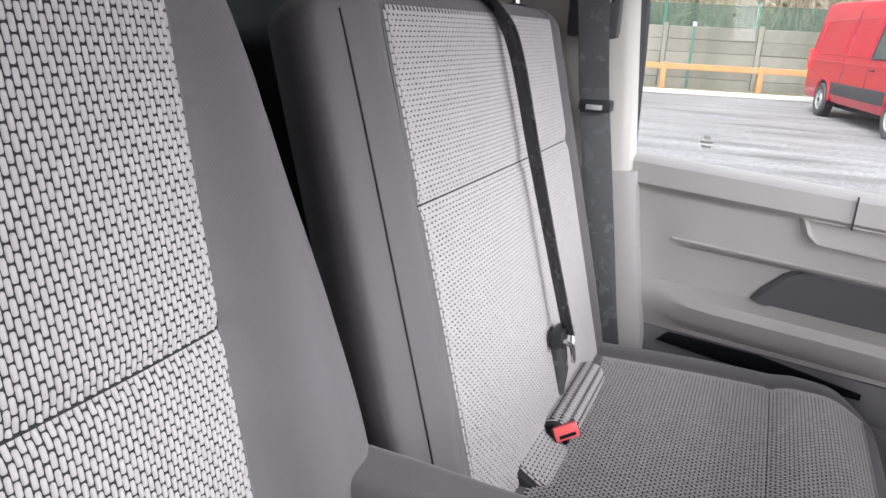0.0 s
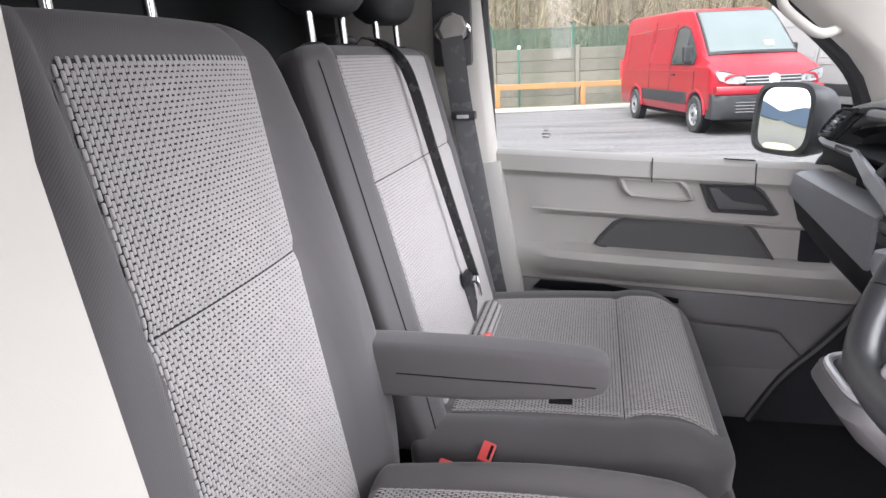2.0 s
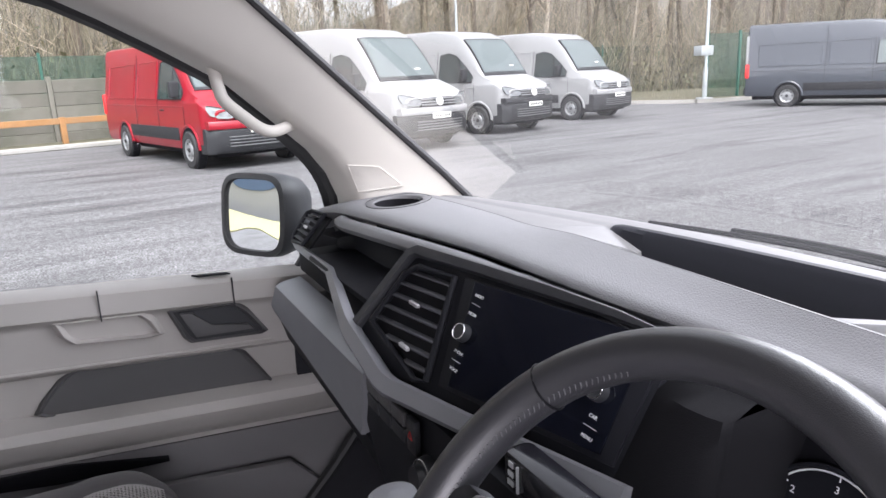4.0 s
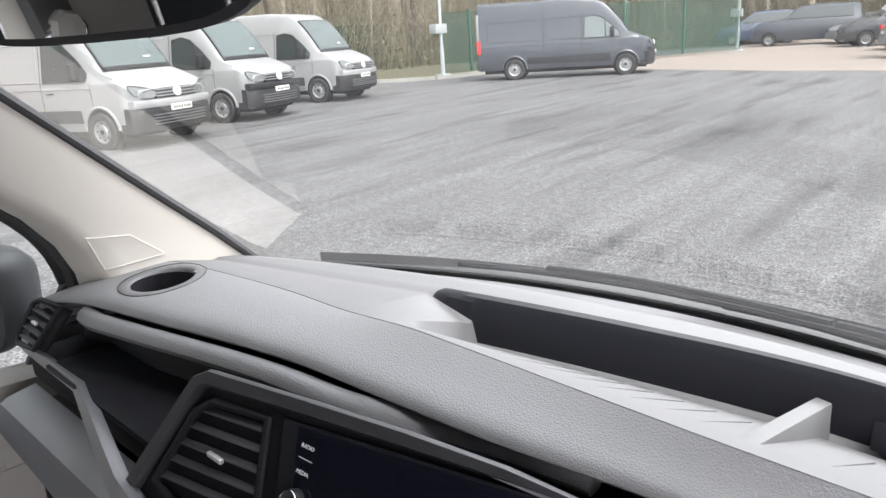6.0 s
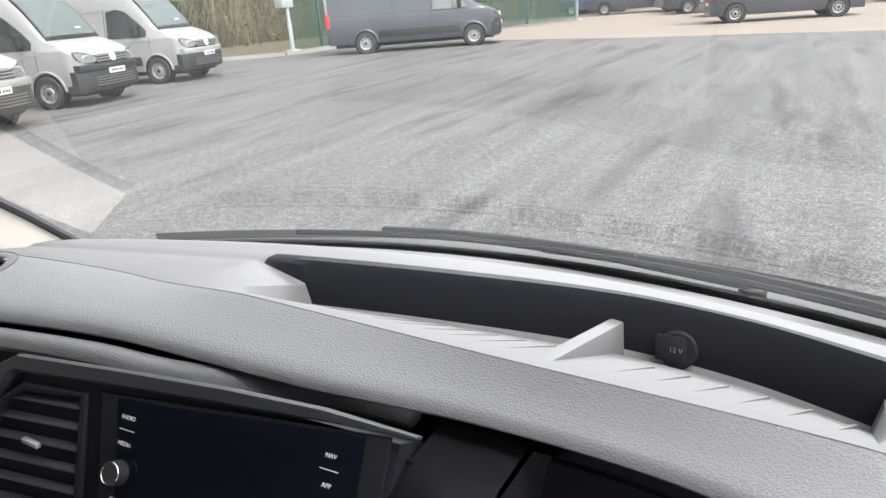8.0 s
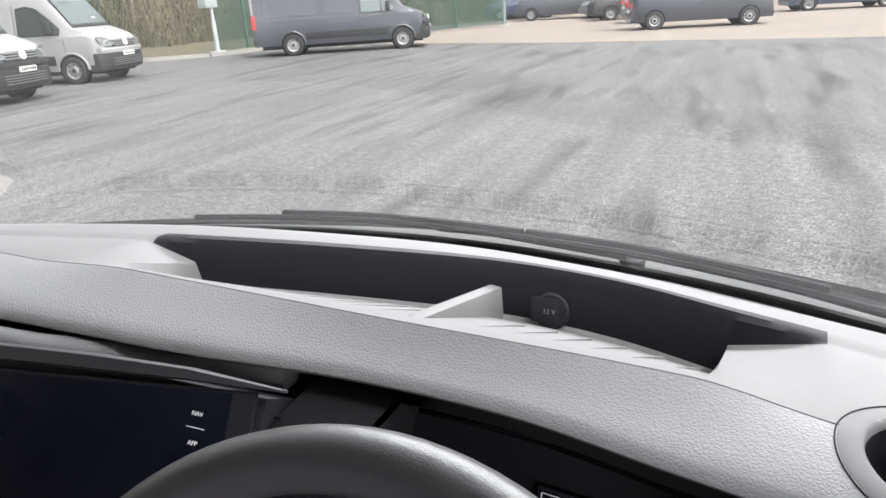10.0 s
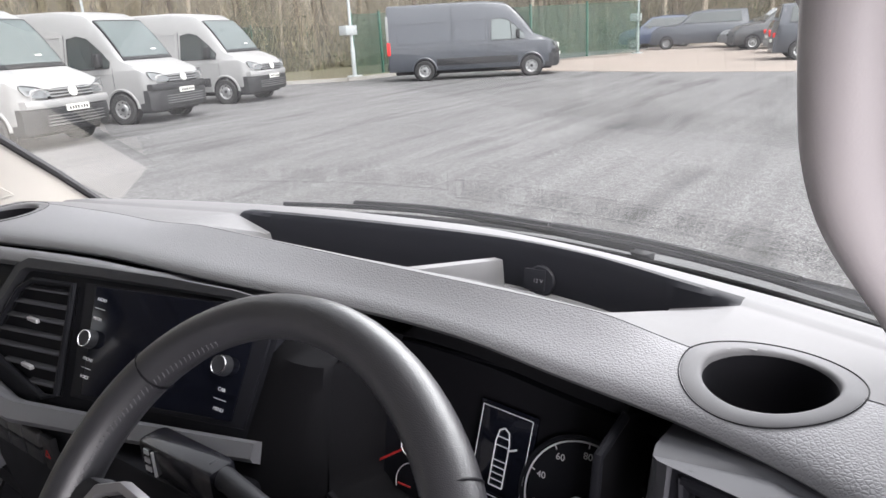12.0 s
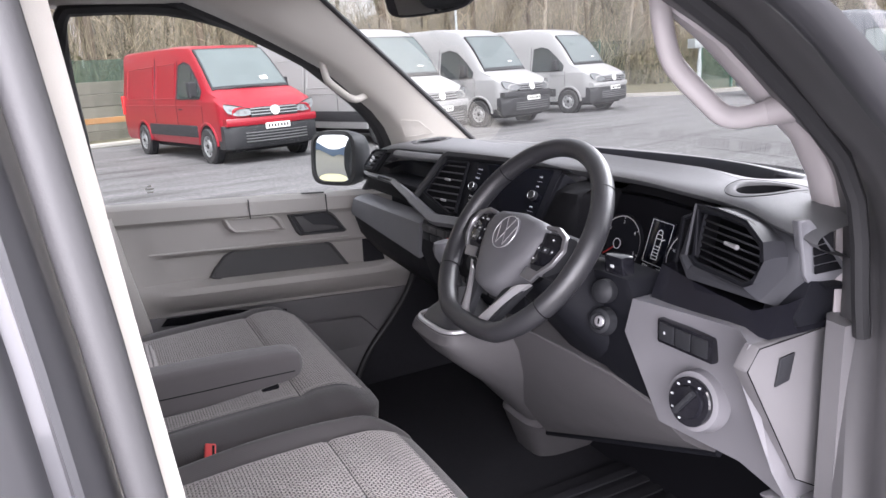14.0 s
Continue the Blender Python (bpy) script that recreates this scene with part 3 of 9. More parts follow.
def build_pillar(sx, name):
    """The A-pillar trim: a lofted cream moulding between the side glass and the windscreen."""
    th = thing(name, "cream moulded windscreen pillar trim", "pillar trim", (sx * 0.72, 1.2, 1.37), kind="structure")
    o = th.location
    # front edge follows the windscreen, rear edge the door aperture
    st = [(1.25, 1.390, 1.092), (1.30, 1.355, 1.092), (1.37, 1.290, 1.086), (1.42, 1.240, 1.066), (1.47, 1.186, 1.030), (1.53, 1.122, 0.966),
          (1.60, 1.048, 0.890), (1.66, 0.984, 0.790), (1.71, 0.930, 0.700), (1.76, 0.877, 0.600), (1.82, 0.812, 0.47)]
    if sx > 0:
        st = [(z, yf, dy) for (z, yf, yc), dy in zip(st, (1.000, 0.990, 0.980, 0.966, 0.934, 0.864, 0.770, 0.660, 0.56, 0.46, 0.34))]
    rings = []
    for z, yf, yc in st:
        xf = 0.642 - 0.01 * (z - 1.37)
        pts = [(xf + 0.035, yf + 0.004), (xf, yf), (xf + 0.004, yf - 0.03), (0.660, yf - 0.55 * (yf - yc)), (0.672, yc + 0.030), (0.680, yc + 0.010), (0.692, yc), (0.735, yc - 0.010),
               (0.775, yc - 0.012), (0.795, yc - 0.004), (0.800, yc + 0.05), (xf + 0.12, yf + 0.004)]
        if sx > 0:
            xw, yw, xd, yd = (lin([(k[0], k[i]) for k in TRIM_RIGHT], max(z, TRIM_RIGHT[0][0])) for i in (1, 2, 3, 4))
            pts = [(xw + 0.02, max(yf, yw + 0.04)), (xw, yw + 0.02), (xw, yw), (xw + 0.004, yw - 0.005), (xw + 0.5 * (xd - xw), (yw + yd) / 2 - 0.006), (xd - 0.002, yd - 0.003), (xd + 0.002, yd + 0.004), (xd + 0.02, yd + 0.04), (xd + 0.04, yd + 0.10)]
        rings.append([Vector((sx * x, y, z)) - o for x, y in pts])
    bm = bmesh.new()
    loft(bm, rings)
    part("moulding", bm, "cream" if sx < 0 else "grip", th, smooth=50)
    # black rubber seal behind the rear edge
    bm = bmesh.new()
    tube(bm, [Vector((sx * (0.830 if sx < 0 else 0.808), yc + (0.008 if sx < 0 else 0.012), z)) - o for z, yf, yc in st], 0.022 if sx < 0 else 0.010, 8)
    part("seal", bm, "rubber", th, "black rubber aperture seal")
    if sx < 0:
        bm = bmesh.new()
        tube(bm, [Vector((sx * (0.642 - 0.01 * (z - 1.37)), yf + 0.002, z)) - o for z, yf, yc in st], 0.0075, 8)
        part("glass_seal", bm, "rubber", th, "thin black seal along the windscreen")
    # tweeter grille: raised perforated panel that follows the moulding
    if sx < 0:
        def on_trim(u, v, up):
            a, b, c, d = (1.068, 1.443), (1.122, 1.437), (1.168, 1.397), (1.086, 1.391)
            y = (a[0] * (1 - u) + b[0] * u) * (1 - v) + (d[0] * (1 - u) + c[0] * u) * v
            z = (a[1] * (1 - u) + b[1] * u) * (1 - v) + (d[1] * (1 - u) + c[1] * u) * v
            yf, yc = lin([(k[0], k[1]) for k in st], z), lin([(k[0], k[2]) for k in st], z)
            x = lin([(yc - 0.02, 0.720), (yc, 0.692), (yc + 0.010, 0.680), (yc + 0.030, 0.672), (yf - 0.55 * (yf - yc), 0.660), (yf - 0.03, 0.646), (yf, 0.642)], y)
            return Vector((-x + up * 0.93, y - up * 0.35, z)) - o
        n = 10
        bm = bmesh.new()
        grid = [[bm.verts.new(on_trim(i / n, j / n, 0.0022)) for j in range(n + 1)] for i in range(n + 1)]
        for i in range(n):
            for j in range(n):
                bm.faces.new((grid[i][j], grid[i + 1][j], grid[i + 1][j + 1], grid[i][j + 1]))
        part("speaker_grille", bm, "cream", th, "perforated tweeter grille")
        edge = [(k / n, 0) for k in range(n)] + [(1, k / n) for k in range(n)] + [(1 - k / n, 1) for k in range(n)] + [(0, 1 - k / n) for k in range(n)]
        bm = bmesh.new()
        tube(bm, [on_trim(u, v, 0.0016) for u, v in edge + edge[:2]], 0.0013, 6)
        part("grille_rim", bm, "cream", th)
        bm = bmesh.new()
        for i in range(22):
            for j in range(20):
                u, v = (i + 0.5 + 0.5 * (j % 2)) / 23, (j + 0.5) / 20
                lathe(bm, [(0.00085, 0), (0.00085, 0.0002)], frame_of((0.93, -0.35, 0.1), at=on_trim(u, v, 0.0025)), 5, closed=True)
        ob = part("perforation", bm, "trim_mid", th)
        ob["kind"] = "stuff"


def build_grab(sx, pts, name, r=0.0135):
    g = thing(name, "pale grey moulded grab handle on the windscreen pillar", "grab handle", pts[0], group="pillar grab handles")
    o = Vector(pts[0])
    path = smooth_path([Vector(p) - o for p in pts], 8)
    k = len(path) - 1
    rad = [r * (1.0 + 0.30 * max(0.0, abs(2 * i / k - 1) - 0.78) / 0.22) for i in range(k + 1)]
    bm = bmesh.new()
    tube(bm, path, rad, 12, 1.25, up=(sx, 0, 0.2))
    mat = "grip" if sx > 0 else "cream"
    part("grip", bm, mat, g)
    for p, q in ((path[0], path[1]), (path[-1], path[-2])):
        bm = bmesh.new()
        d = (p - q).normalized()
        lathe(bm, [(r * 1.25, -0.016), (r * 1.5, -0.002), (r * 1.75, 0.014)], frame_of(d, (0, 0.3, 1), at=p), 16)
        part("mount", bm, mat, g)


def build_b_pillars():
    # passenger side: cream post between the bulkhead and the door glass
    for sx in (-1, 1):
        bm = bmesh.new()
        st = [(0.55, 0.27), (0.90, 0.252), (1.05, 0.247), (1.24, 0.232), (1.45, 0.214), (1.65, 0.198), (1.88, 0.180)]
        rings = []
        for z, yf in st:
            yf += 0.018 if sx > 0 else 0.0
            k = max(0.0, (z - 1.24)) / 0.64
            xi, xo = (0.805 if sx < 0 else 0.640 + 0.035 * min(1.0, max(0.0, (z - 1.2) / 0.25))) - 0.03 * k, 0.855 - 0.06 * k
            pts = [(xi, -0.16), (xi, yf - 0.07), (xi, yf - 0.015), (xi + 0.012, yf), (xo, yf + 0.006), (xo + 0.012, yf - 0.01), (xo + 0.012, -0.16)]
            rings.append([Vector((sx * x, y, z)) for x, y in pts])
        loft(bm, rings)
        structure("pillar_b_left" if sx < 0 else "pillar_b_right", bm, "cream", "cream plastic door pillar trim", "pillar trim")
    # lower half of the passenger post in pale grey
    bm = bmesh.new()
    rings = []
    for z, yf in [(0.56, 0.305), (0.90, 0.296), (1.10, 0.262), (1.238, 0.242)]:
        pts = [(-0.798, -0.155), (-0.798, yf - 0.08), (-0.802, yf - 0.02), (-0.815, yf + 0.002), (-0.845, yf + 0.004), (-0.845, -0.155)]
        rings.append([Vector((x, y, z)) for x, y in pts])
    loft(bm, rings)
    structure("trim_b_lower", bm, "door_light", "pale grey lower door pillar trim", "pillar trim")
    # driver side: rubber seal and outer metal of the door aperture
    st = [(0.50, 0.31), (0.90, 0.276), (1.20, 0.259), (1.45, 0.239), (1.65, 0.219), (1.90, 0.194)]
    bm = bmesh.new()
    tube(bm, [(0.884 - 0.05 * max(0, z - 1.2), yf - 0.0205, z) for z, yf in st], 0.0112, 12)
    structure("seal_b", bm, "seal", "grey rubber door seal on the pillar", "door seal")
    bm = bmesh.new()
    rings = []
    for z, yf in st:
        k = 0.09 * max(0, z - 1.2)
        prof = [(0.86, -0.18), (0.872, yf - 0.034), (0.890, yf - 0.0335), (0.914, yf - 0.043), (0.921, yf - 0.047), (0.922, yf - 0.051), (0.912, yf - 0.054),
                (0.911, yf - 0.062), (0.921, yf - 0.065), (0.926, yf - 0.070), (0.934, yf - 0.088), (0.952, yf - 0.14), (0.960, -0.18)]
        rings.append([Vector((x - k, y, z)) for x, y in prof])
    loft(bm, rings)
    structure("post_outer", bm, "body_grey", "metallic grey painted door pillar of the van", "door pillar")
    # driver's side A-post: dark seals and inner post, painted outer edge
    st = [(0.45, 1.03), (0.98, 1.00), (1.25, 0.989), (1.356, 0.976), (1.423, 0.961), (1.457, 0.941), (1.491, 0.910), (1.524, 0.862), (1.555, 0.822), (1.583, 0.786), (1.61, 0.744), (1.635, 0.696), (1.70, 0.575), (1.76, 0.45), (1.82, 0.30)]
    outer_y = [(0.45, 1.01), (0.98, 0.985), (1.25, 0.965), (1.37, 0.945), (1.43, 0.910), (1.47, 0.870), (1.513, 0.819), (1.557, 0.764), (1.58, 0.728), (1.621, 0.678), (1.70, 0.56), (1.82, 0.33)]
    bm = bmesh.new()
    rings = []
    for z in [0.45, 0.98] + [1.25 + 0.0285 * i for i in range(21)]:
        xd, yd = (lin([(k[0], k[i]) for k in TRIM_RIGHT], z) if z >= 1.25 else v for i, v in ((3, 0.800), (4, 0.99)))
        yo = lin(outer_y, z)
        ring = [Vector((xd + 0.002, yd + 0.06, z))]
        for t, dy in ((0.0, 0.008), (0.04, -0.002), (0.16, -0.004), (0.24, 0.004), (0.34, 0.008), (0.42, 0.002), (0.55, -0.006), (0.68, -0.004), (0.76, 0.006), (0.88, 0.004), (1.0, 0.006)):
            ring.append(Vector((xd + 0.002 + (0.928 - xd) * t, yd + (yo - yd) * t + dy, z)))
        ring.append(Vector((0.928, yo + 0.03, z)))
        rings.append(ring)
    loft(bm, rings)
    structure("post_front_inner", bm, "post_black", "dark rubber and black metal of the front door post", "door post")
    bm = bmesh.new()
    rings = []
    for z, y in st:
        k = min(1.0, max(0.0, (z - 1.30) / 0.20))
        rings.append([Vector((x, y + dy - 0.078 * k, z)) for x, dy in ((0.930, 0.02), (0.936, 0.010), (0.948, 0.008), (0.960, 0.014), (0.964, 0.024), (0.964, 0.034), (0.930, 0.034))])
    loft(bm, rings)
    structure("post_front_outer", bm, "body_grey", "metallic grey painted front door post of the van", "door post")
    st = [(0.45, 1.060), (0.98, 1.045), (1.20, 1.040), (1.30, 1.040), (1.37, 1.040)]
    bm = bmesh.new()
    rings = []
    for z, y in st[:3] + [(1.262, 1.040)]:
        rings.append([Vector((x, y + dy, z)) for x, dy in ((0.752, 0.06), (0.756, -0.020), (0.770, -0.040), (0.798, -0.046), (0.798, 0.06))])
    loft(bm, rings)
    structure("trim_a_lower", bm, "dash_end", "pale grey trim edge below the windscreen pillar", "pillar trim")
    # roof side above the aperture
    for sx in (-1, 1):
        bm = bmesh.new()
        box(bm, (min(sx * 0.73, sx * 0.95), -0.2, 1.80), (max(sx * 0.73, sx * 0.95), 0.80, 1.93), 0.02)
        structure("header_left" if sx < 0 else "header_right", bm, "cream" if sx < 0 else "trim_dark", "roof rail above the door aperture", "roof rail")
    bm = bmesh.new()
    prism(bm, [(-0.72, 0.70, 1.93), (-0.72, 0.70, 1.86), (-0.72, wind_y(0.5, 1.83) - 0.02, 1.83), (-0.72, wind_y(0.2, 1.85) + 0.06, 1.85)], (1.44, 0, 0))
    structure("header_front", bm, "cream", "pale roof lining edge above the windscreen", "roof rail")
    # sill outside the driver's side
    bm = bmesh.new()
    box(bm, (0.80, -0.2, 0.30), (0.97, 1.25, 0.56), 0.02)
    structure("sill_outer", bm, "body_grey", "metallic grey door sill of the van", "door sill")


def build_passenger_door():
    d = thing("passenger_door", "closed pale grey passenger door with moulded trim and window", "vehicle door", (-0.86, 0.65, 0.9))
    o = d.location

    def slope(y):
        return -0.066 * (y - 0.25)
    # outer shell
    bm = bmesh.new()
    prism(bm, [Vector((-0.955, y, z)) - o for y, z in ((0.20, 0.45), (1.16, 0.45), (1.16, 1.17), (0.20, 1.23))], (0.05, 0, 0))
    part("outer_skin", bm, "body_grey", d)
    # main card: a lofted sheet with a shaped section, from sill to bottom
    ys = [0.235 + 0.05 * i for i in range(21)]

    def section(y):
        s = slope(y)
        t = min(1.0, max(0.0, (y - 0.30) / 0.10)) * min(1.0, max(0.0, (1.13 - y) / 0.12))
        return [(-0.892, 1.262 + s), (-0.848, 1.257 + s), (-0.838, 1.250 + s), (-0.836, 1.212 + s), (-0.846, 1.203 + s), (-0.848, 1.195 + s), (-0.846, 1.112 + s),
                (-0.846 - 0.018 * t, 1.100 + s), (-0.846 - 0.022 * t, 1.025 + s), (-0.842 + 0.020 * t, 1.012 + s), (-0.838 + 0.028 * t, 0.995 + s), (-0.840 + 0.020 * t, 0.962 + s),
                (-0.852, 0.935 + s), (-0.852, 0.925 + s), (-0.905, 0.925 + s)]
    bm = bmesh.new()
    loft(bm, [[Vector((x, y, z)) - o for x, z in section(y)] for y in ys])
    part("upper_card", bm, "door_light", d, smooth=35)
    # darker lower card
    bm = bmesh.new()
    rings = []
    for y in ys:
        s = slope(y)
        rings.append([Vector((x, y, z)) - o for x, z in ((-0.90, 0.923 + s), (-0.850, 0.923 + s), (-0.846, 0.905 + s), (-0.852, 0.84 + s), (-0.838, 0.78 + s), (-0.815, 0.70), (-0.812, 0.58), (-0.83, 0.52), (-0.90, 0.52))])
    loft(bm, rings)
    part("lower_card", bm, "door_low", d, "darker grey lower door card", smooth=35)
    # top rail, paler
    bm = bmesh.new()
    rings = []
    for y in ys:
        s = slope(y)
        rings.append([Vector((x, y, z)) - o for x, z in ((-0.885, 1.266 + s), (-0.846, 1.264 + s), (-0.834, 1.255 + s), (-0.831, 1.216 + s), (-0.840, 1.207 + s), (-0.885, 1.207 + s))])
    loft(bm, rings)
    part("top_rail", bm, "door_top", d, "paler grey top rail", smooth=35)
    for y in (0.62, 0.86):
        bm = bmesh.new()
        box(bm, Vector((-0.8345, y, 1.205 + slope(y))) - o, Vector((-0.8285, y + 0.0025, 1.264 + slope(y))) - o)
        part("rail_joint", bm, "trim_dark", d)
    bm = bmesh.new()
    prism(bm, [Vector((-0.858, 0.79, 1.2315)) - o, Vector((-0.858, 0.855, 1.227)) - o, Vector((-0.846, 0.862, 1.227)) - o, Vector((-0.846, 0.80, 1.231)) - o], (0, 0, 0.003))
    part("lock_slot", bm, "slot", d)
    # footwell side panel with the black aperture seal along its curved edge
    curve_edge = smooth_path([Vector((-0.806, y, z)) - o for y, z in ((1.160, 1.04), (1.135, 0.93), (1.094, 0.848), (1.030, 0.768), (0.950, 0.680), (0.880, 0.560))], 4)
    bm = bmesh.new()
    front_edge = [Vector((-0.806 - o.x, 1.36 - o.y, p.z)) for p in curve_edge]
    loft(bm, [curve_edge, front_edge], False)
    loft(bm, [[p - Vector((0.02, 0, 0)) for p in curve_edge], curve_edge], False)
    part("footwell_side", bm, "felt", d, "dark felt footwell side")
    bm = bmesh.new()
    tube(bm, curve_edge, 0.011, 8)
    part("aperture_seal", bm, "rubber", d, "black rubber aperture seal")
    # recesses with a raised rounded rim
    def rim_recess(name, outline, x0, rise, width, rim_mat, floor_mat, parent, label="", depth=0.0):
        cy = sum(p[0] for p in outline) / len(outline)
        cz = sum(p[1] for p in outline) / len(outline)
        org = o if parent is d else o + parent.location

        def ring(x, k):
            out = []
            for y, z in outline:
                v = Vector((y - cy, z - cz))
                v *= 1 + k / max(0.02, v.length)
                out.append(Vector((x, cy + v.x, cz + v.y)) - org)
            return out
        bm = bmesh.new()
        loft(bm, [ring(x0, width * 1.6), ring(x0 + rise * 0.8, width), ring(x0 + rise, width * 0.5), ring(x0 + rise * 0.7, 0.0), ring(x0 + depth, -0.004)], True, False)
        rm = part(name, bm, rim_mat, parent, label, smooth=50)
        bm = bmesh.new()
        prism(bm, ring(x0 + depth, -0.003), (0.001, 0, 0))
        bmesh.ops.triangulate(bm, faces=[f for f in bm.faces if len(f.verts) > 4])
        part("recess_floor", bm, floor_mat, rm, smooth=0)
        return rm
    rim_recess("map_pocket", [(0.492, 1.014), (0.505, 1.034), (0.540, 1.070), (0.566, 1.083), (0.70, 1.077), (0.846, 1.067), (0.868, 1.052), (0.924, 0.968), (0.912, 0.955), (0.70, 0.975), (0.508, 1.006)], -0.862, 0.006, 0.006, "trim_mid", "trim_mid", d, "dark recessed map pocket")
    # belt line below the armrest band
    bm = bmesh.new()
    tube(bm, smooth_path([Vector((-0.846, y, z)) - o for y, z in ((0.325, 1.112), (0.551, 1.097), (0.74, 1.085), (0.931, 1.075))], 5), 0.0035, 6)
    part("armrest_edge", bm, "door_light", d)
    rim_recess("pull_recess", [(0.551, 1.186), (0.684, 1.177), (0.700, 1.162), (0.713, 1.136), (0.694, 1.134), (0.578, 1.146), (0.562, 1.160)], -0.847, 0.013, 0.010, "door_light", "door_light", d, "moulded pull recess", 0.001)
    # release handle: dark bezel, recess and lever
    ho = Vector((-0.838, 0.82, 1.13))
    rim = [(0.742, 1.172), (0.858, 1.166), (0.880, 1.148), (0.916, 1.100), (0.905, 1.096), (0.778, 1.105), (0.768, 1.115)]
    hd = new("release_handle")
    hd.location = ho - o
    hd.parent = d
    rim_recess("bezel", rim, -0.846, 0.012, 0.006, "trim_mid", "trim_dark", hd, "dark grey bezel", 0.002)
    bm = bmesh.new()
    prism(bm, [Vector((-0.844, y, z)) - ho for y, z in ((0.756, 1.166), (0.782, 1.164), (0.812, 1.130), (0.884, 1.122), (0.896, 1.108), (0.782, 1.112))], (0.009, 0, 0), 0.003)
    part("lever", bm, "trim_mid", hd, "dark grey release lever")
    # lower storage opening, a black sheet for its shaded inside, and fold lines
    bm = bmesh.new()
    prism(bm, [Vector((-0.853, y, z)) - o for y, z in ((0.325, 0.895), (0.345, 0.915), (0.52, 0.905), (0.70, 0.872), (0.70, 0.860), (0.50, 0.872))], (0.012, 0, 0), 0.002)
    part("storage_slot", bm, "slot", d, "dark storage slot")
    bm = bmesh.new()
    prism(bm, [Vector((-0.838, y, z)) - o for y, z in ((0.62, 0.83), (0.94, 0.80), (1.04, 0.69), (0.98, 0.60), (0.70, 0.62))], (0.022, 0, 0), 0.01)
    part("bottle_bin", bm, "door_low", d)
    # window
    win = [(0.215, 1.24), (0.212, 1.45), (0.205, 1.66), (0.22, 1.775), (0.27, 1.79), (0.48, 1.785), (0.66, 1.735), (0.78, 1.68), (0.90, 1.585), (1.02, 1.475), (1.075, 1.40), (1.10, 1.36), (1.10, 1.19)]
    bm = bmesh.new()
    a = [bm.verts.new(Vector((-0.885 + 0.075 * max(0.0, z - 1.25), y, z)) - o) for y, z in win]
    b = [bm.verts.new(Vector((-0.889 + 0.075 * max(0.0, z - 1.25), y, z)) - o) for y, z in win]
    f = bm.faces.new(a)
    g = bm.faces.new(b[::-1])
    bm.normal_update()
    if f.normal.x < 0:
        bmesh.ops.reverse_faces(bm, faces=[f, g])
    g.material_index = 1
    me = bpy.data.meshes.new("window_pane")
    bm.to_mesh(me)
    bm.free()
    me.materials.append(M["side_glass"])
    me.materials.append(M["clear"])
    wp = new("window_pane", me)
    wp.parent = d
    wp.visible_shadow = False
    # window surround
    bm = bmesh.new()
    run = [(0.212, 1.245), (0.208, 1.45), (0.200, 1.66), (0.215, 1.775), (0.275, 1.792), (0.48, 1.787), (0.66, 1.737), (0.78, 1.682), (0.90, 1.588), (1.02, 1.478), (1.08, 1.39), (1.112, 1.25)]
    tube(bm, smooth_path([Vector((-0.886 + 0.075 * max(0.0, z - 1.25), y, z)) - o for y, z in run], 4), 0.019, 8)
    part("window_frame", bm, "rubber", d, "black rubber window surround")
    # faint maker's mark in the glass corner: small plain dark bars
    for i, (y, z, w) in enumerate(((0.352, 1.305, 0.012), (0.346, 1.296, 0.024), (0.349, 1.288, 0.018))):
        bm = bmesh.new()
        box(bm, Vector((-0.8835, y, z)) - o, Vector((-0.8825, y + w, z + 0.005)) - o)
        part("etched_mark", bm, "door_light", d)


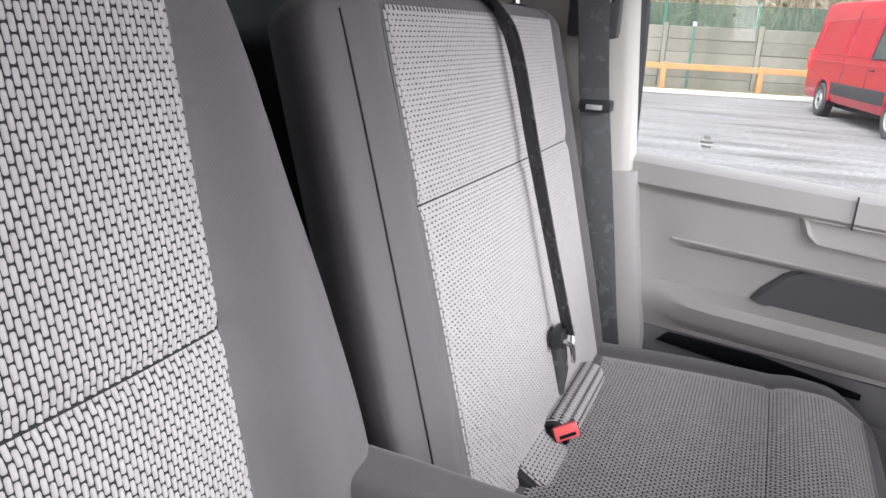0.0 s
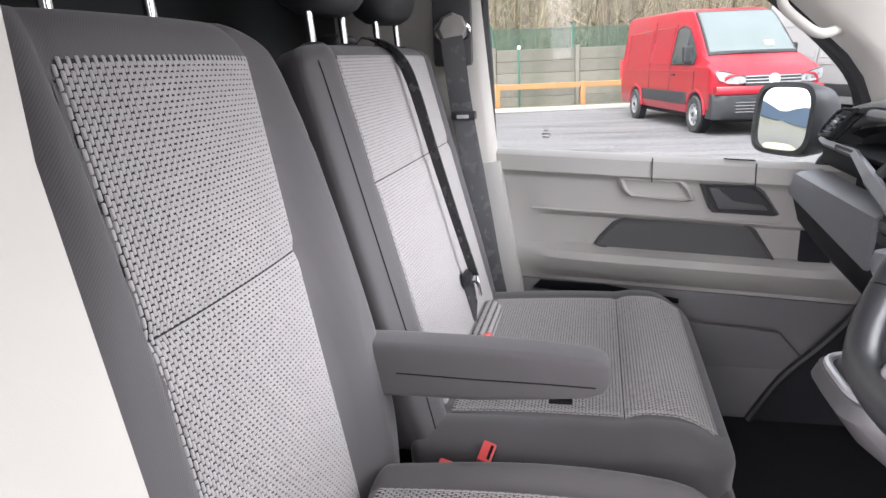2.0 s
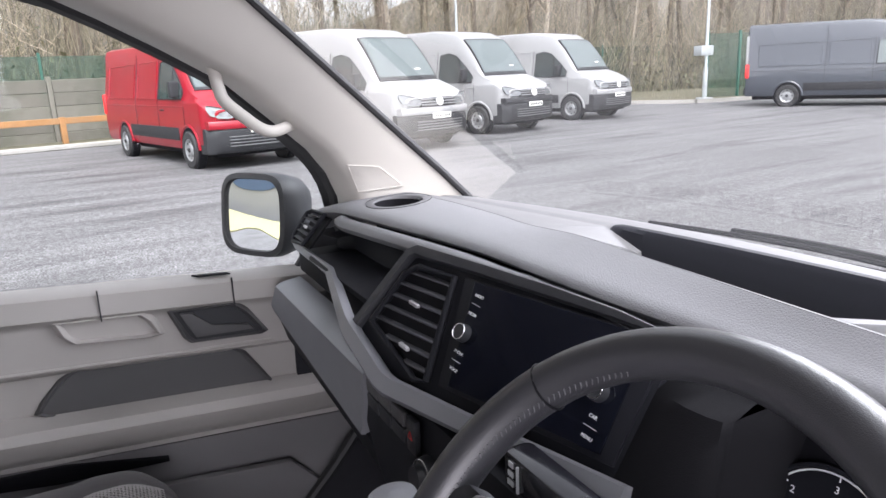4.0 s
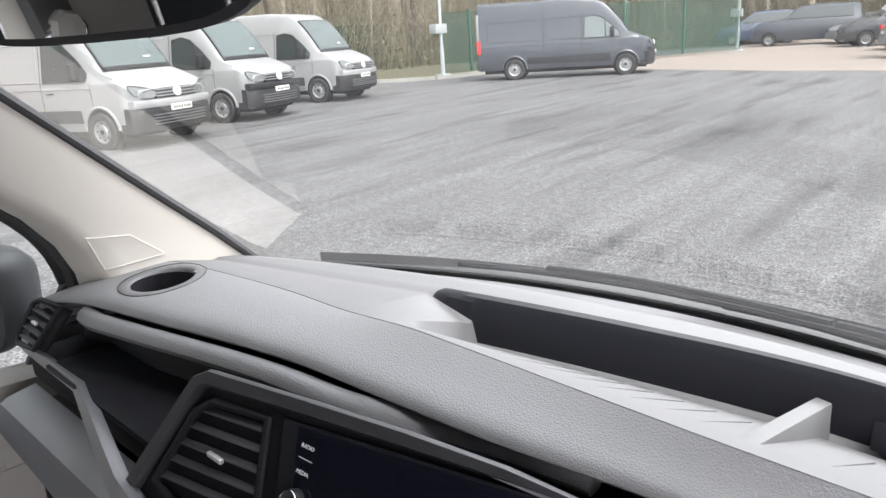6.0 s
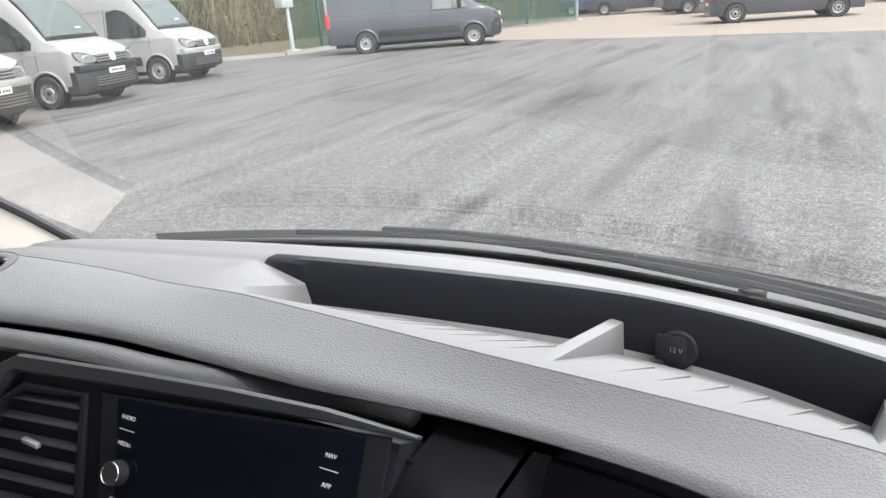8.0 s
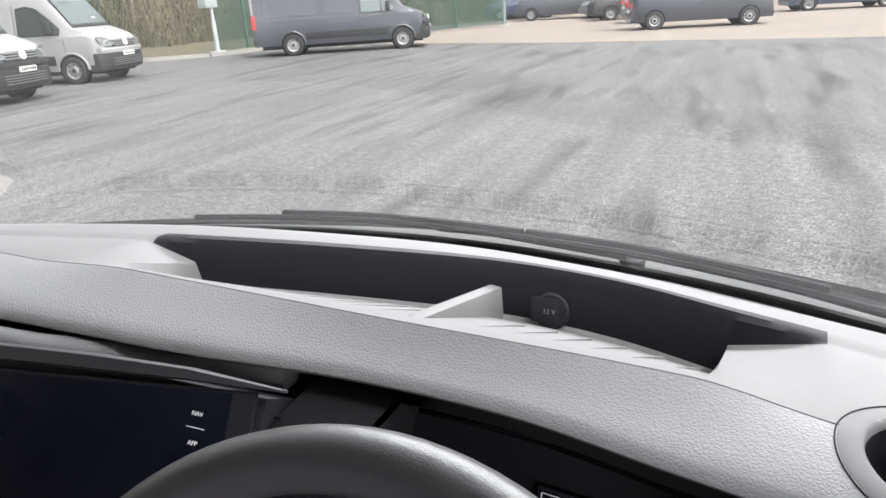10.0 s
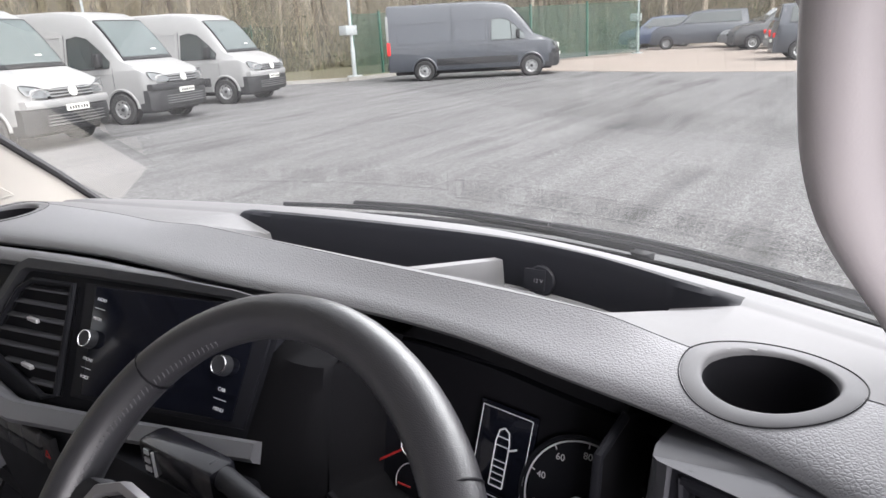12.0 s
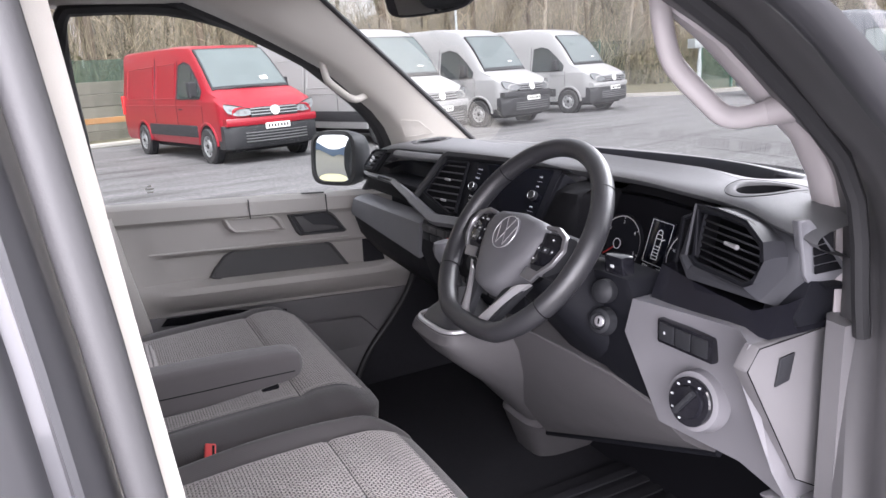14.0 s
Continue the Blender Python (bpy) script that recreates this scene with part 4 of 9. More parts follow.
def build_door_mirror():
    m = thing("door_mirror", "black door mirror with a grey housing outside the passenger window", "door mirror", (-0.95, 1.08, 1.25))
    o = m.location
    # housing: rounded box facing back and inwards
    fr = frame_of((0.55, -0.83, 0.115), at=Vector((-0.985, 0.950, 1.315)) - o)

    def ring(w, h, d, n=28, p=4.0):
        out = []
        for k in range(n):
            a = 2 * math.pi * k / n
            c, s = math.cos(a), math.sin(a)
            out.append(fr @ Vector((w * math.copysign(abs(c) ** (2 / p), c), h * math.copysign(abs(s) ** (2 / p), s), d)))
        return out
    bm = bmesh.new()
    loft(bm, [ring(0.02, 0.03, -0.13), ring(0.065, 0.065, -0.115), ring(0.088, 0.085, -0.075), ring(0.097, 0.094, -0.02), ring(0.095, 0.092, 0.0)])
    part("housing", bm, "trim_dark", m, "dark grey moulded housing")
    bm = bmesh.new()
    loft(bm, [ring(0.095, 0.092, 0.0), ring(0.094, 0.091, 0.008), ring(0.083, 0.080, 0.011), ring(0.080, 0.077, 0.002)], True, False)
    part("rim", bm, "rubber", m, "black rim")
    bm = bmesh.new()
    loft(bm, [ring(0.0805 * k, 0.0775 * k, 0.004 + 0.0025 * (1 - k * k)) for k in (1.0, 0.85, 0.7, 0.55, 0.4, 0.25, 0.1, 0.01)])
    part("mirror_glass", bm, "mirror", m, "slightly convex mirror glass", smooth=60)
    bm = bmesh.new()
    tube(bm, [Vector((-0.90, 1.10, 1.245)) - o, Vector((-0.93, 1.08, 1.255)) - o, Vector((-0.98, 1.03, 1.27)) - o], [0.035, 0.034, 0.03], 12)
    part("foot", bm, "trim_dark", m)
    # triangle plate at the foot of the glass
    bm = bmesh.new()
    prism(bm, [Vector((-0.884, 1.00, 1.215)) - o, Vector((-0.872, 1.115, 1.20)) - o, Vector((-0.872, 1.115, 1.345)) - o, Vector((-0.875, 1.075, 1.33)) - o], (0.018, 0, 0), 0.004)
    part("corner_plate", bm, "trim_dark", m)


def build_room_mirror():
    m = thing("rear_view_mirror", "black rear-view mirror hanging at the top of the windscreen", "rear-view mirror", (-0.02, 0.93, 1.75))
    o = m.location
    fr = frame_of((0.25, -0.95, -0.15), at=Vector((-0.085, 0.90, 1.738)) - o)

    def ring(w, h, d, n=32, p=3.6):
        out = []
        for k in range(n):
            a = 2 * math.pi * k / n
            c, s = math.cos(a), math.sin(a)
            out.append(fr @ Vector((w * math.copysign(abs(c) ** (2 / p), c), h * math.copysign(abs(s) ** (2 / p), s), d)))
        return out
    bm = bmesh.new()
    loft(bm, [ring(0.07, 0.02, -0.045), ring(0.125, 0.034, -0.03), ring(0.137, 0.042, 0.0), ring(0.137, 0.042, 0.008)])
    part("housing", bm, "rubber", m)
    bm = bmesh.new()
    loft(bm, [ring(0.132, 0.037, 0.007), ring(0.132, 0.037, 0.010)])
    part("mirror_glass", bm, "mirror", m, "mirror glass", smooth=0)
    bm = bmesh.new()
    p0 = fr @ Vector((0, 0.0, -0.03))
    tube(bm, [p0, p0 + Vector((0.02, 0.05, 0.03)), Vector((0.0, wind_y(0, 1.80) - 0.03, 1.80)) - o], [0.012, 0.012, 0.022], 10)
    part("stem", bm, "rubber", m)


build_shell()
build_glass()
build_wiper(-0.40, 0.30, 0.006, "windscreen_wiper")
build_wiper(0.02, 0.66, 0.006, "windscreen_wiper")
build_pillar(-1, "pillar_a_left")
build_pillar(1, "pillar_a_right")
build_grab(-1, [(-0.742, 0.838, 1.650), (-0.716, 0.846, 1.642), (-0.703, 0.853, 1.622), (-0.701, 0.858, 1.590), (-0.698, 0.866, 1.568), (-0.688, 0.896, 1.538), (-0.681, 0.918, 1.520), (-0.684, 0.940, 1.514), (-0.698, 0.968, 1.520), (-0.718, 0.990, 1.528)], "grab_handle", 0.0086)
build_grab(1, [(0.684, 0.812, 1.674), (0.648, 0.836, 1.666), (0.629, 0.856, 1.640), (0.627, 0.868, 1.600), (0.631, 0.880, 1.572), (0.645, 0.908, 1.538), (0.656, 0.932, 1.513), (0.665, 0.952, 1.507), (0.676, 0.972, 1.509), (0.690, 0.992, 1.514)], "grab_handle", 0.0115)
build_b_pillars()
build_passenger_door()
build_door_mirror()
build_room_mirror()
# ---------------------------------------------------------------- dashboard
def curve(knots, x):
    """Smooth interpolation through (x, value) knots."""
    if x <= knots[0][0]:
        return knots[0][1]
    n = len(knots)
    for i in range(n - 1):
        (a, p), (b, q) = knots[i], knots[i + 1]
        if x <= b:
            h = b - a
            k0, k1 = knots[max(i - 1, 0)], knots[min(i + 2, n - 1)]
            m0, m1 = (q - k0[1]) / (b - k0[0]) * h, (k1[1] - p) / (k1[0] - a) * h
            t = (x - a) / h
            return p * (2 * t ** 3 - 3 * t * t + 1) + m0 * (t ** 3 - 2 * t * t + t) + q * (3 * t * t - 2 * t ** 3) + m1 * (t ** 3 - t * t)
    return knots[-1][1]


ROLL = [(-0.78, 1.005), (-0.5, 1.055), (-0.26, 1.095), (-0.1, 1.102), (0.02, 1.106), (0.17, 1.120), (0.31, 1.117), (0.42, 1.096), (0.52, 1.076), (0.60, 1.050), (0.68, 1.008), (0.78, 0.968)]
SEAM = [(-0.78, 1.160), (-0.4, 1.195), (-0.18, 1.188), (0.15, 1.172), (0.44, 1.158), (0.62, 1.130), (0.78, 1.095)]
BACK = [(-0.78, 1.215), (-0.4, 1.290), (-0.26, 1.318), (-0.17, 1.332), (0.0, 1.354), (0.2, 1.368), (0.33, 1.352), (0.45, 1.312), (0.58, 1.266), (0.78, 1.190)]
COWL = [(-0.78, 1.225), (-0.6, 1.298), (-0.4, 1.360), (-0.2, 1.402), (0.0, 1.422), (0.15, 1.424), (0.3, 1.402), (0.45, 1.362), (0.6, 1.312), (0.78, 1.225)]
RECESS = [(-0.78, 0.0), (-0.250, 0.0), (-0.184, 0.48), (-0.178, 1.0), (0.432, 1.0), (0.438, 0.48), (0.510, 0.0), (0.78, 0.0)]
CUPS = ((-0.583, 1.125), (0.567, 1.134))


def face_y(z):
    """The sloping plane that vents and screen share."""
    return 0.96 + (z - 1.265) * 0.75


FACE_N = Vector((0, -0.8, 0.6))


MID_N = Vector((0.185, -1.0, 0.65)).normalized()


def mid_face(x, z, off=0.0):
    """The plane of the centre unit, turned towards the driver."""
    u = -0.265 + 0.80 * (x + 0.33)
    return Vector((u, 1.0 + 0.185 * (u + 0.275) + 0.65 * (z - 1.37), z)) + MID_N * off


def smoothstep(a, b, x):
    t = min(1.0, max(0.0, (x - a) / (b - a)))
    return t * t * (3 - 2 * t)


def band(bm, path, width, thick, up, chamfer=0.3):
    """A flat chamfered moulding along a path; up is its outward normal."""
    path = [Vector(p) for p in path]
    up = Vector(up)
    rings = []
    for i, p in enumerate(path):
        a, b = path[max(i - 1, 0)], path[min(i + 1, len(path) - 1)]
        d = (b - a).normalized()
        s = d.cross(up).normalized()
        w = (width[i] if isinstance(width, (list, tuple)) else width) / 2
        # keep the width through corners
        if 0 < i < len(path) - 1:
            c = (path[i] - a).normalized().dot((b - path[i]).normalized())
            w /= max(0.5, math.sqrt((1 + c) / 2))
        rings.append([p - s * w - up * thick, p - s * w, p - s * w * (1 - chamfer) + up * thick * 0.5, p + s * w * (1 - chamfer) + up * thick * 0.5, p + s * w, p + s * w - up * thick])
    loft(bm, rings)


def on_face(x, z, off=0.0):
    return Vector((x, face_y(z), z)) + FACE_N * off


def build_dashboard():
    d = thing("dashboard", "charcoal and grey moulded van dashboard with shelf, vents and screen", "dashboard", (0, 1.05, 1.2))
    o = Vector(d.location)

    # top pad, as a sheet with the tray sunk into it
    xs = []
    x = -0.77
    while x < 0.7701:
        xs.append(x)
        x += 0.0055
    for k in (-0.250, -0.184, -0.178, 0.432, 0.438, 0.510):
        i = min(range(len(xs)), key=lambda j: abs(xs[j] - k))
        xs[i] = k

    def rows(x):
        e = max(0.0, (abs(x) - 0.60) / 0.17)
        drop = (0.030 if x < 0 else 0.006) * e * e
        r, s, b, c = curve(ROLL, x), curve(SEAM, x), curve(BACK, x), curve(COWL, x)
        g = lin(RECESS, x)
        zt = 1.387 - drop
        crest = 0.010 * smoothstep(-0.30, -0.12, x) * (1 - smoothstep(0.42, 0.52, x))
        out = [(r + 0.070, 1.338 - drop), (r + 0.030, 1.350 - drop), (r + 0.008, 1.359 - drop), (r, 1.3665 - drop), (r + 0.002, 1.3715 - drop), (r + 0.008, 1.3755 - drop), (r + 0.020, 1.3788 - drop)]
        n = 7
        for i in range(1, n):
            t = i / n
            out.append((r + 0.020 + (s - 0.003 - r - 0.020) * t, zt + crest * t * t - 0.0078 * (1 - t) ** 1.4))
        out.append((s - 0.003, zt + crest))
        out.append((s - 0.0025, zt + crest - 0.0012))
        out.append((s - 0.0015, zt + crest - 0.0012))
        out.append((s - 0.0010, zt + crest))
        n = 9
        for i in range(1, n):
            t = i / n
            y = s + 0.003 + (b - 0.012 - s - 0.003) * t
            out.append((y, zt + crest * (1 - t) - 0.014 * t - g * 0.056 * t))
        out.append((b - 0.010, zt - 0.015 - g * 0.060))
        out.append((b - 0.004, zt - 0.016 - g * 0.054))
        out.append((b, zt - 0.016 - g * 0.006))
        out.append((b + 0.006, zt - 0.014))
        for t in (0.25, 0.5, 0.75):
            out.append((b + 0.006 + (c - b - 0.012) * t, zt - 0.014 - 0.004 * t))
        far = max(c + 0.03, wind_y(x, zt - 0.092) - 0.012)
        out += [(c - 0.003, zt - 0.020), (c + 0.004, zt - 0.027), (c + 0.012, zt - 0.078), (far, zt - 0.092), (far + 0.003, zt - 0.12)]
        return out

    def pad_z(x, y):
        """Height of the pad's upper side."""
        pts = [p for p in rows(x)[3:] if not 0.0005 < curve(SEAM, x) - p[0] < 0.0028]
        for (y0, z0), (y1, z1) in zip(pts, pts[1:]):
            if y <= y1:
                return z0 + (z1 - z0) * max(0.0, y - y0) / max(1e-6, y1 - y0)
        return pts[-1][1]

    bm = bmesh.new()
    grid = []
    for x in xs:
        col = []
        for y, z in rows(x):
            col.append(bm.verts.new(Vector((x, y, z)) - o))
        grid.append(col)
    m = len(grid[0])
    done = []
    for a, b in zip(grid, grid[1:]):
        for j in range(m - 1):
            quad = (a[j], b[j], b[j + 1], a[j + 1])
            if any(all(math.hypot(v.co.x + o.x - cx, v.co.y + o.y - cy) < 0.0570 for v in quad) for cx, cy in CUPS):
                continue
            f = bm.faces.new(quad)
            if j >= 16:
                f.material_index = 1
            # tray's back wall and lip coloured near black for the shade under the rim
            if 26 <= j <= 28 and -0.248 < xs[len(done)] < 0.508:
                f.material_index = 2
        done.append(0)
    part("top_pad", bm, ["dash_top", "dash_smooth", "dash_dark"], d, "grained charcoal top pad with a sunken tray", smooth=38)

    # ribs of the tray floor
    for i in range(18):
        x = -0.135 + i * 0.032
        if 0.175 < x < 0.225:
            continue
        s, b = curve(SEAM, x), curve(BACK, x)
        bm = bmesh.new()
        def floor_at(y):
            t = (y - s - 0.003) / (b - 0.015 - s)
            return 1.397 - 0.080 * t
        p0, p1 = Vector((x - 0.006, s + 0.020, floor_at(s + 0.020) - 0.0032)), Vector((x + 0.012, s + 0.125, floor_at(s + 0.125) - 0.0012))
        w = Vector((0.0013, 0, 0))
        prism(bm, [p0 - w - o, p0 + w - o, p1 + w - o, p1 - w - o], (0, 0, 0.0028))
        part("tray_rib", bm, "dash_smooth", d, smooth=0)
    # divider fin
    bm = bmesh.new()
    a, b = Vector((0.194, 1.178, 1.3900)), Vector((0.206, 1.362, 1.350))
    lo = Vector((0.206, 1.366, 1.302))
    w = Vector((0.0075, -0.002, 0))
    prism(bm, [a - w - o, b - w - o, lo - w - o, Vector((0.194, 1.190, 1.362)) - w - o], w * 2, 0.0025)
    part("tray_divider", bm, "dash_smooth", d, "pale grey divider fin")
    # power socket
    sk = thing("power_socket", "black 12 V power socket with a cover in the dash tray", "socket")
    sc = Vector((0.268, 1.358, 1.3315))
    sk.location = sc
    m4 = frame_of((0.05, -1, 0.25))
    bm = bmesh.new()
    lathe(bm, [(0.019, -0.004), (0.019, 0.004), (0.017, 0.006), (0.0, 0.006)], m4, 24)
    part("cap", bm, "dash_dark", sk)
    bm = bmesh.new()
    box(bm, (-0.021, -0.012, 0.002), (0.008, 0.014, 0.008), 0.003, 2, m4)
    part("flap", bm, "dash_dark", sk)
    words("12 V", m4 @ Matrix.Translation((-0.001, 0, 0.0085)), 0.007, "faint_mark", sk)

    # cup holders, their wells near black for the shade inside
    for cx, cy in CUPS:
        ch = thing("cup_holder", "round cup holder in the dash top with a smooth rim", "cup holder", (cx, cy, 1.3835), group="dash cup holders")
        co = Vector(ch.location)
        rings = []
        for rad, up in ((0.0588, -0.004), (0.0585, -0.0002), (0.0575, 0.0003), (0.0470, 0.0003), (0.0445, -0.0006), (0.0436, -0.003), (0.0432, -0.007)):
            ring = []
            for k in range(64):
                a = 2 * math.pi * k / 64
                px, py = cx + rad * math.cos(a), cy + rad * math.sin(a)
                ring.append(Vector((px, py, pad_z(px, py) + up)) - co)
            rings.append(ring)
        bm = bmesh.new()
        loft(bm, rings, True, False)
        part("rim", bm, "dash_rim", ch, smooth=60)
        bm = bmesh.new()
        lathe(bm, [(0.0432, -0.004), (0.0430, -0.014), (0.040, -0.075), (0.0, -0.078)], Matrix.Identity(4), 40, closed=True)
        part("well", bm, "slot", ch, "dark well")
        bm = bmesh.new()
        loop = [Vector((cx + 0.0592 * math.cos(t), cy + 0.0592 * math.sin(t), pad_z(cx + 0.0592 * math.cos(t), cy + 0.0592 * math.sin(t)) + 0.0004)) - co for t in (2 * math.pi * k / 64 for k in range(66))]
        tube(bm, loop, 0.0005, 5)
        part("groove", bm, "slot", ch)

    # defroster panels by the glass: a raised edge and rows of slots, set back on the passenger's half
    for x0, x1, back in ((-0.52, -0.045, 0.086), (-0.03, 0.56, 0.074)):
        def lie(x, off, up):
            e = max(0.0, (abs(x) - 0.60) / 0.17)
            return Vector((x, wind_y(x, 1.295) - off, 1.3005 - (0.030 if x < 0 else 0.006) * e * e + up)) - o
        bm = bmesh.new()
        n = 16
        xs_ = [x0 + (x1 - x0) * i / n for i in range(n + 1)]
        edge_ = [lie(x, back + 0.014, 0.0) for x in xs_] + [lie(x, back - 0.016, 0.0) for x in xs_[::-1]]
        tube(bm, [*edge_, edge_[0], edge_[1]], 0.0022, 5)
        part("defroster_edge", bm, "dash_dark", d)
        bm = bmesh.new()
        k = int((x1 - x0 - 0.02) / 0.0135)
        for i in range(k):
            if i % 9 in (7, 8):
                continue
            x = x0 + 0.012 + i * 0.0135
            prism(bm, [lie(x, back + 0.010, 0), lie(x + 0.0110, back + 0.010, 0), lie(x + 0.0110, back - 0.010, 0), lie(x, back - 0.010, 0)], (0, 0, 0.002))
        ob = part("defroster_grille", bm, "slot", d, "row of dark defroster slots", smooth=0)
        ob["kind"] = "stuff"

    # body under the pad: dark carcass that closes the dashboard
    bm = bmesh.new()
    rings = []
    for i in range(57):
        x = -0.765 + 1.53 * i / 56
        r = curve(ROLL, x)
        e = max(0.0, (abs(x) - 0.60) / 0.17)
        drop = 0.030 * e * e
        dip = 0.12 * smoothstep(0.13, 0.17, x) * (1 - smoothstep(0.47, 0.52, x))
        rings.append([Vector((x, y, z)) - o for y, z in ((r + 0.028, 1.328 - drop), (max(r + 0.015, 1.065) + dip * 0.6, 1.315 - drop), (1.06 + dip, 1.20), (1.05 + dip * 0.5, 1.08), (1.14, 0.98), (1.30, 0.90), (1.50, 0.90), (1.48, 1.25), (curve(COWL, x) + 0.04, 1.30))])
    loft(bm, rings)
    part("carcass", bm, "dash_dark", d)

    # passenger pocket: floor, back and frame bar
    bm = bmesh.new()
    box(bm, Vector((-0.66, 0.975, 1.278)) - o, Vector((-0.25, 1.075, 1.288)) - o, 0.002)
    part("pocket_floor", bm, "dash_dark", d)
    # upper edge band under the roll
    bm = bmesh.new()
    pts = []
    for i in range(25):
        x = -0.765 + i * 0.036
        e = max(0.0, (-x - 0.60) / 0.17)
        pts.append(Vector((x, curve(ROLL, x) - 0.012 + 0.050 * smoothstep(0.60, 0.68, -x) + 0.046 * smoothstep(-0.18, 0.06, x), 1.351 - 0.030 * e * e - 0.014 * smoothstep(-0.15, 0.10, x))) - o)
    tube(bm, pts, 0.012, 10, 1.2)
    part("upper_band", bm, "dash_top", d, "grey band under the top roll")

    # left vent, framed
    build_vent(d, o, [(-0.762, 1.340), (-0.742, 1.347), (-0.672, 1.351), (-0.690, 1.296), (-0.750, 1.292), (-0.765, 1.302)], 5, "air_vent", 0.009)
    # frame bar: from the left vent, under the pocket, round the centre unit
    bm = bmesh.new()
    run = [on_face(-0.790, 1.290, -0.008), on_face(-0.76, 1.287, -0.008), on_face(-0.56, 1.287, -0.006), mid_face(-0.395, 1.276, 0.008), mid_face(-0.372, 1.270, 0.010), mid_face(-0.235, 1.240, 0.012), mid_face(-0.21, 1.238, 0.012), mid_face(-0.05, 1.244, 0.010), mid_face(0.20, 1.256, 0.006)]
    band(bm, [p - o for p in run], [0.010, 0.013, 0.017, 0.021, 0.024, 0.026, 0.026, 0.024, 0.020], 0.010, FACE_N)
    part("frame_bar", bm, "dash_mid", d, "grey frame bar below pocket and screen")
    # centre unit bezel
    bm = bmesh.new()
    hexa = [(-0.378, 1.270), (-0.328, 1.372), (-0.30, 1.379), (0.04, 1.374), (0.172, 1.367), (0.172, 1.248), (-0.05, 1.235), (-0.22, 1.236)]
    prism(bm, [mid_face(x, z, -0.003) - o for x, z in hexa], -MID_N * 0.05, 0.003)
    part("centre_bezel", bm, "dash_dark", d, "charcoal centre bezel")
    bm = bmesh.new()
    band(bm, [mid_face(x, z, 0.003) - o for x, z in ((-0.376, 1.272), (-0.350, 1.326), (-0.326, 1.374), (-0.31, 1.380), (-0.15, 1.380), (-0.02, 1.379), (0.09, 1.377), (0.19, 1.372))], [0.017, 0.017, 0.017, 0.016, 0.015, 0.014, 0.010, 0.002], 0.008, MID_N)
    part("bezel_edge", bm, "trim_dark", d, "grey raised edge")
    # hood over the centre unit, back to the roll, blackened for the shade there
    bm = bmesh.new()
    rings = []
    for i in range(13):
        x0 = -0.325 + 0.50 * i / 12
        x = mid_face(x0, 1.37).x
        r = curve(ROLL, x)
        rings.append([Vector((x, mid_face(x0, 1.372).y + 0.006, 1.345)) - o, Vector((x, (mid_face(x0, 1.375).y + r + 0.03) / 2, 1.332)) - o, Vector((x, r + 0.05, 1.326)) - o, Vector((x, r + 0.05, 1.305)) - o, Vector((x, mid_face(x0, 1.36).y + 0.01, 1.31)) - o])
    loft(bm, rings)
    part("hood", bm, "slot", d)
    build_vent(d, o, [(-0.332, 1.290), (-0.308, 1.352), (-0.285, 1.363), (-0.196, 1.364), (-0.150, 1.260), (-0.175, 1.256)], 7, "air_vent", 0.002, mid_face, MID_N)

    # radio and screen
    rs = thing("radio_unit", "black glass touch screen radio with two round knobs", "radio")
    rs.location = mid_face(-0.01, 1.318)
    ro = mid_face(-0.01, 1.318)
    bm = bmesh.new()
    prism(bm, [mid_face(x, z, 0.0) - ro for x, z in ((-0.176, 1.368), (0.165, 1.370), (0.170, 1.270), (-0.126, 1.262))], MID_N * 0.004, 0.0012)
    part("fascia", bm, "dash_dark", rs)
    bm = bmesh.new()
    prism(bm, [mid_face(x, z, 0.0045) - ro for x, z in ((-0.150, 1.366), (0.142, 1.368), (0.152, 1.274), (-0.104, 1.266))], MID_N * 0.002, 0.0006)
    part("screen_glass", bm, "screen", rs, "black glass screen", smooth=0)
    mf = frame_of(MID_N, (0, 0.54, 0.84))
    for kx in (-0.121, 0.117):
        kn = mid_face(kx, 1.3165, 0.006)
        bm = bmesh.new()
        lathe(bm, [(0.0105, 0), (0.0100, 0.009), (0.0090, 0.011), (0.0, 0.011)], Matrix.Translation(kn - ro) @ mf, 24, closed=True)
        kb = part("knob", bm, "trim_dark", rs, "black knob with a chrome ring")
        bm = bmesh.new()
        ring_tube(bm, Matrix.Translation(kn - ro) @ mf @ Matrix.Translation((0, 0, 0.0108)), 0.0088, 0.0008, 28, 6)
        part("ring", bm, "chrome", kb, "chrome ring")
    for tx, x, z in (("RADIO", -0.140, 1.3540), ("MEDIA", -0.136, 1.3360), ("PHONE", -0.126, 1.2980), ("VOICE", -0.121, 1.2820), ("NAV", 0.100, 1.3530), ("APP", 0.102, 1.3350), ("CAR", 0.112, 1.2970), ("MENU", 0.116, 1.2810)):
        words(tx, Matrix.Translation(mid_face(x + 0.012, z, 0.0068) - ro) @ mf, 0.0048, "white_mark", rs)
    for x, z in ((-0.138, 1.3455), (-0.1235, 1.2900), (0.101, 1.3445), (0.114, 1.2890)):
        bm = bmesh.new()
        box(bm, (-0.008, -0.0003, 0), (0.008, 0.0003, 0.0003), 0, 1, Matrix.Translation(mid_face(x + 0.012, z, 0.0066) - ro) @ mf)
        part("divider_line", bm, "white_mark", rs)

    # lower grey panel on the passenger side
    bm = bmesh.new()
    rings = []
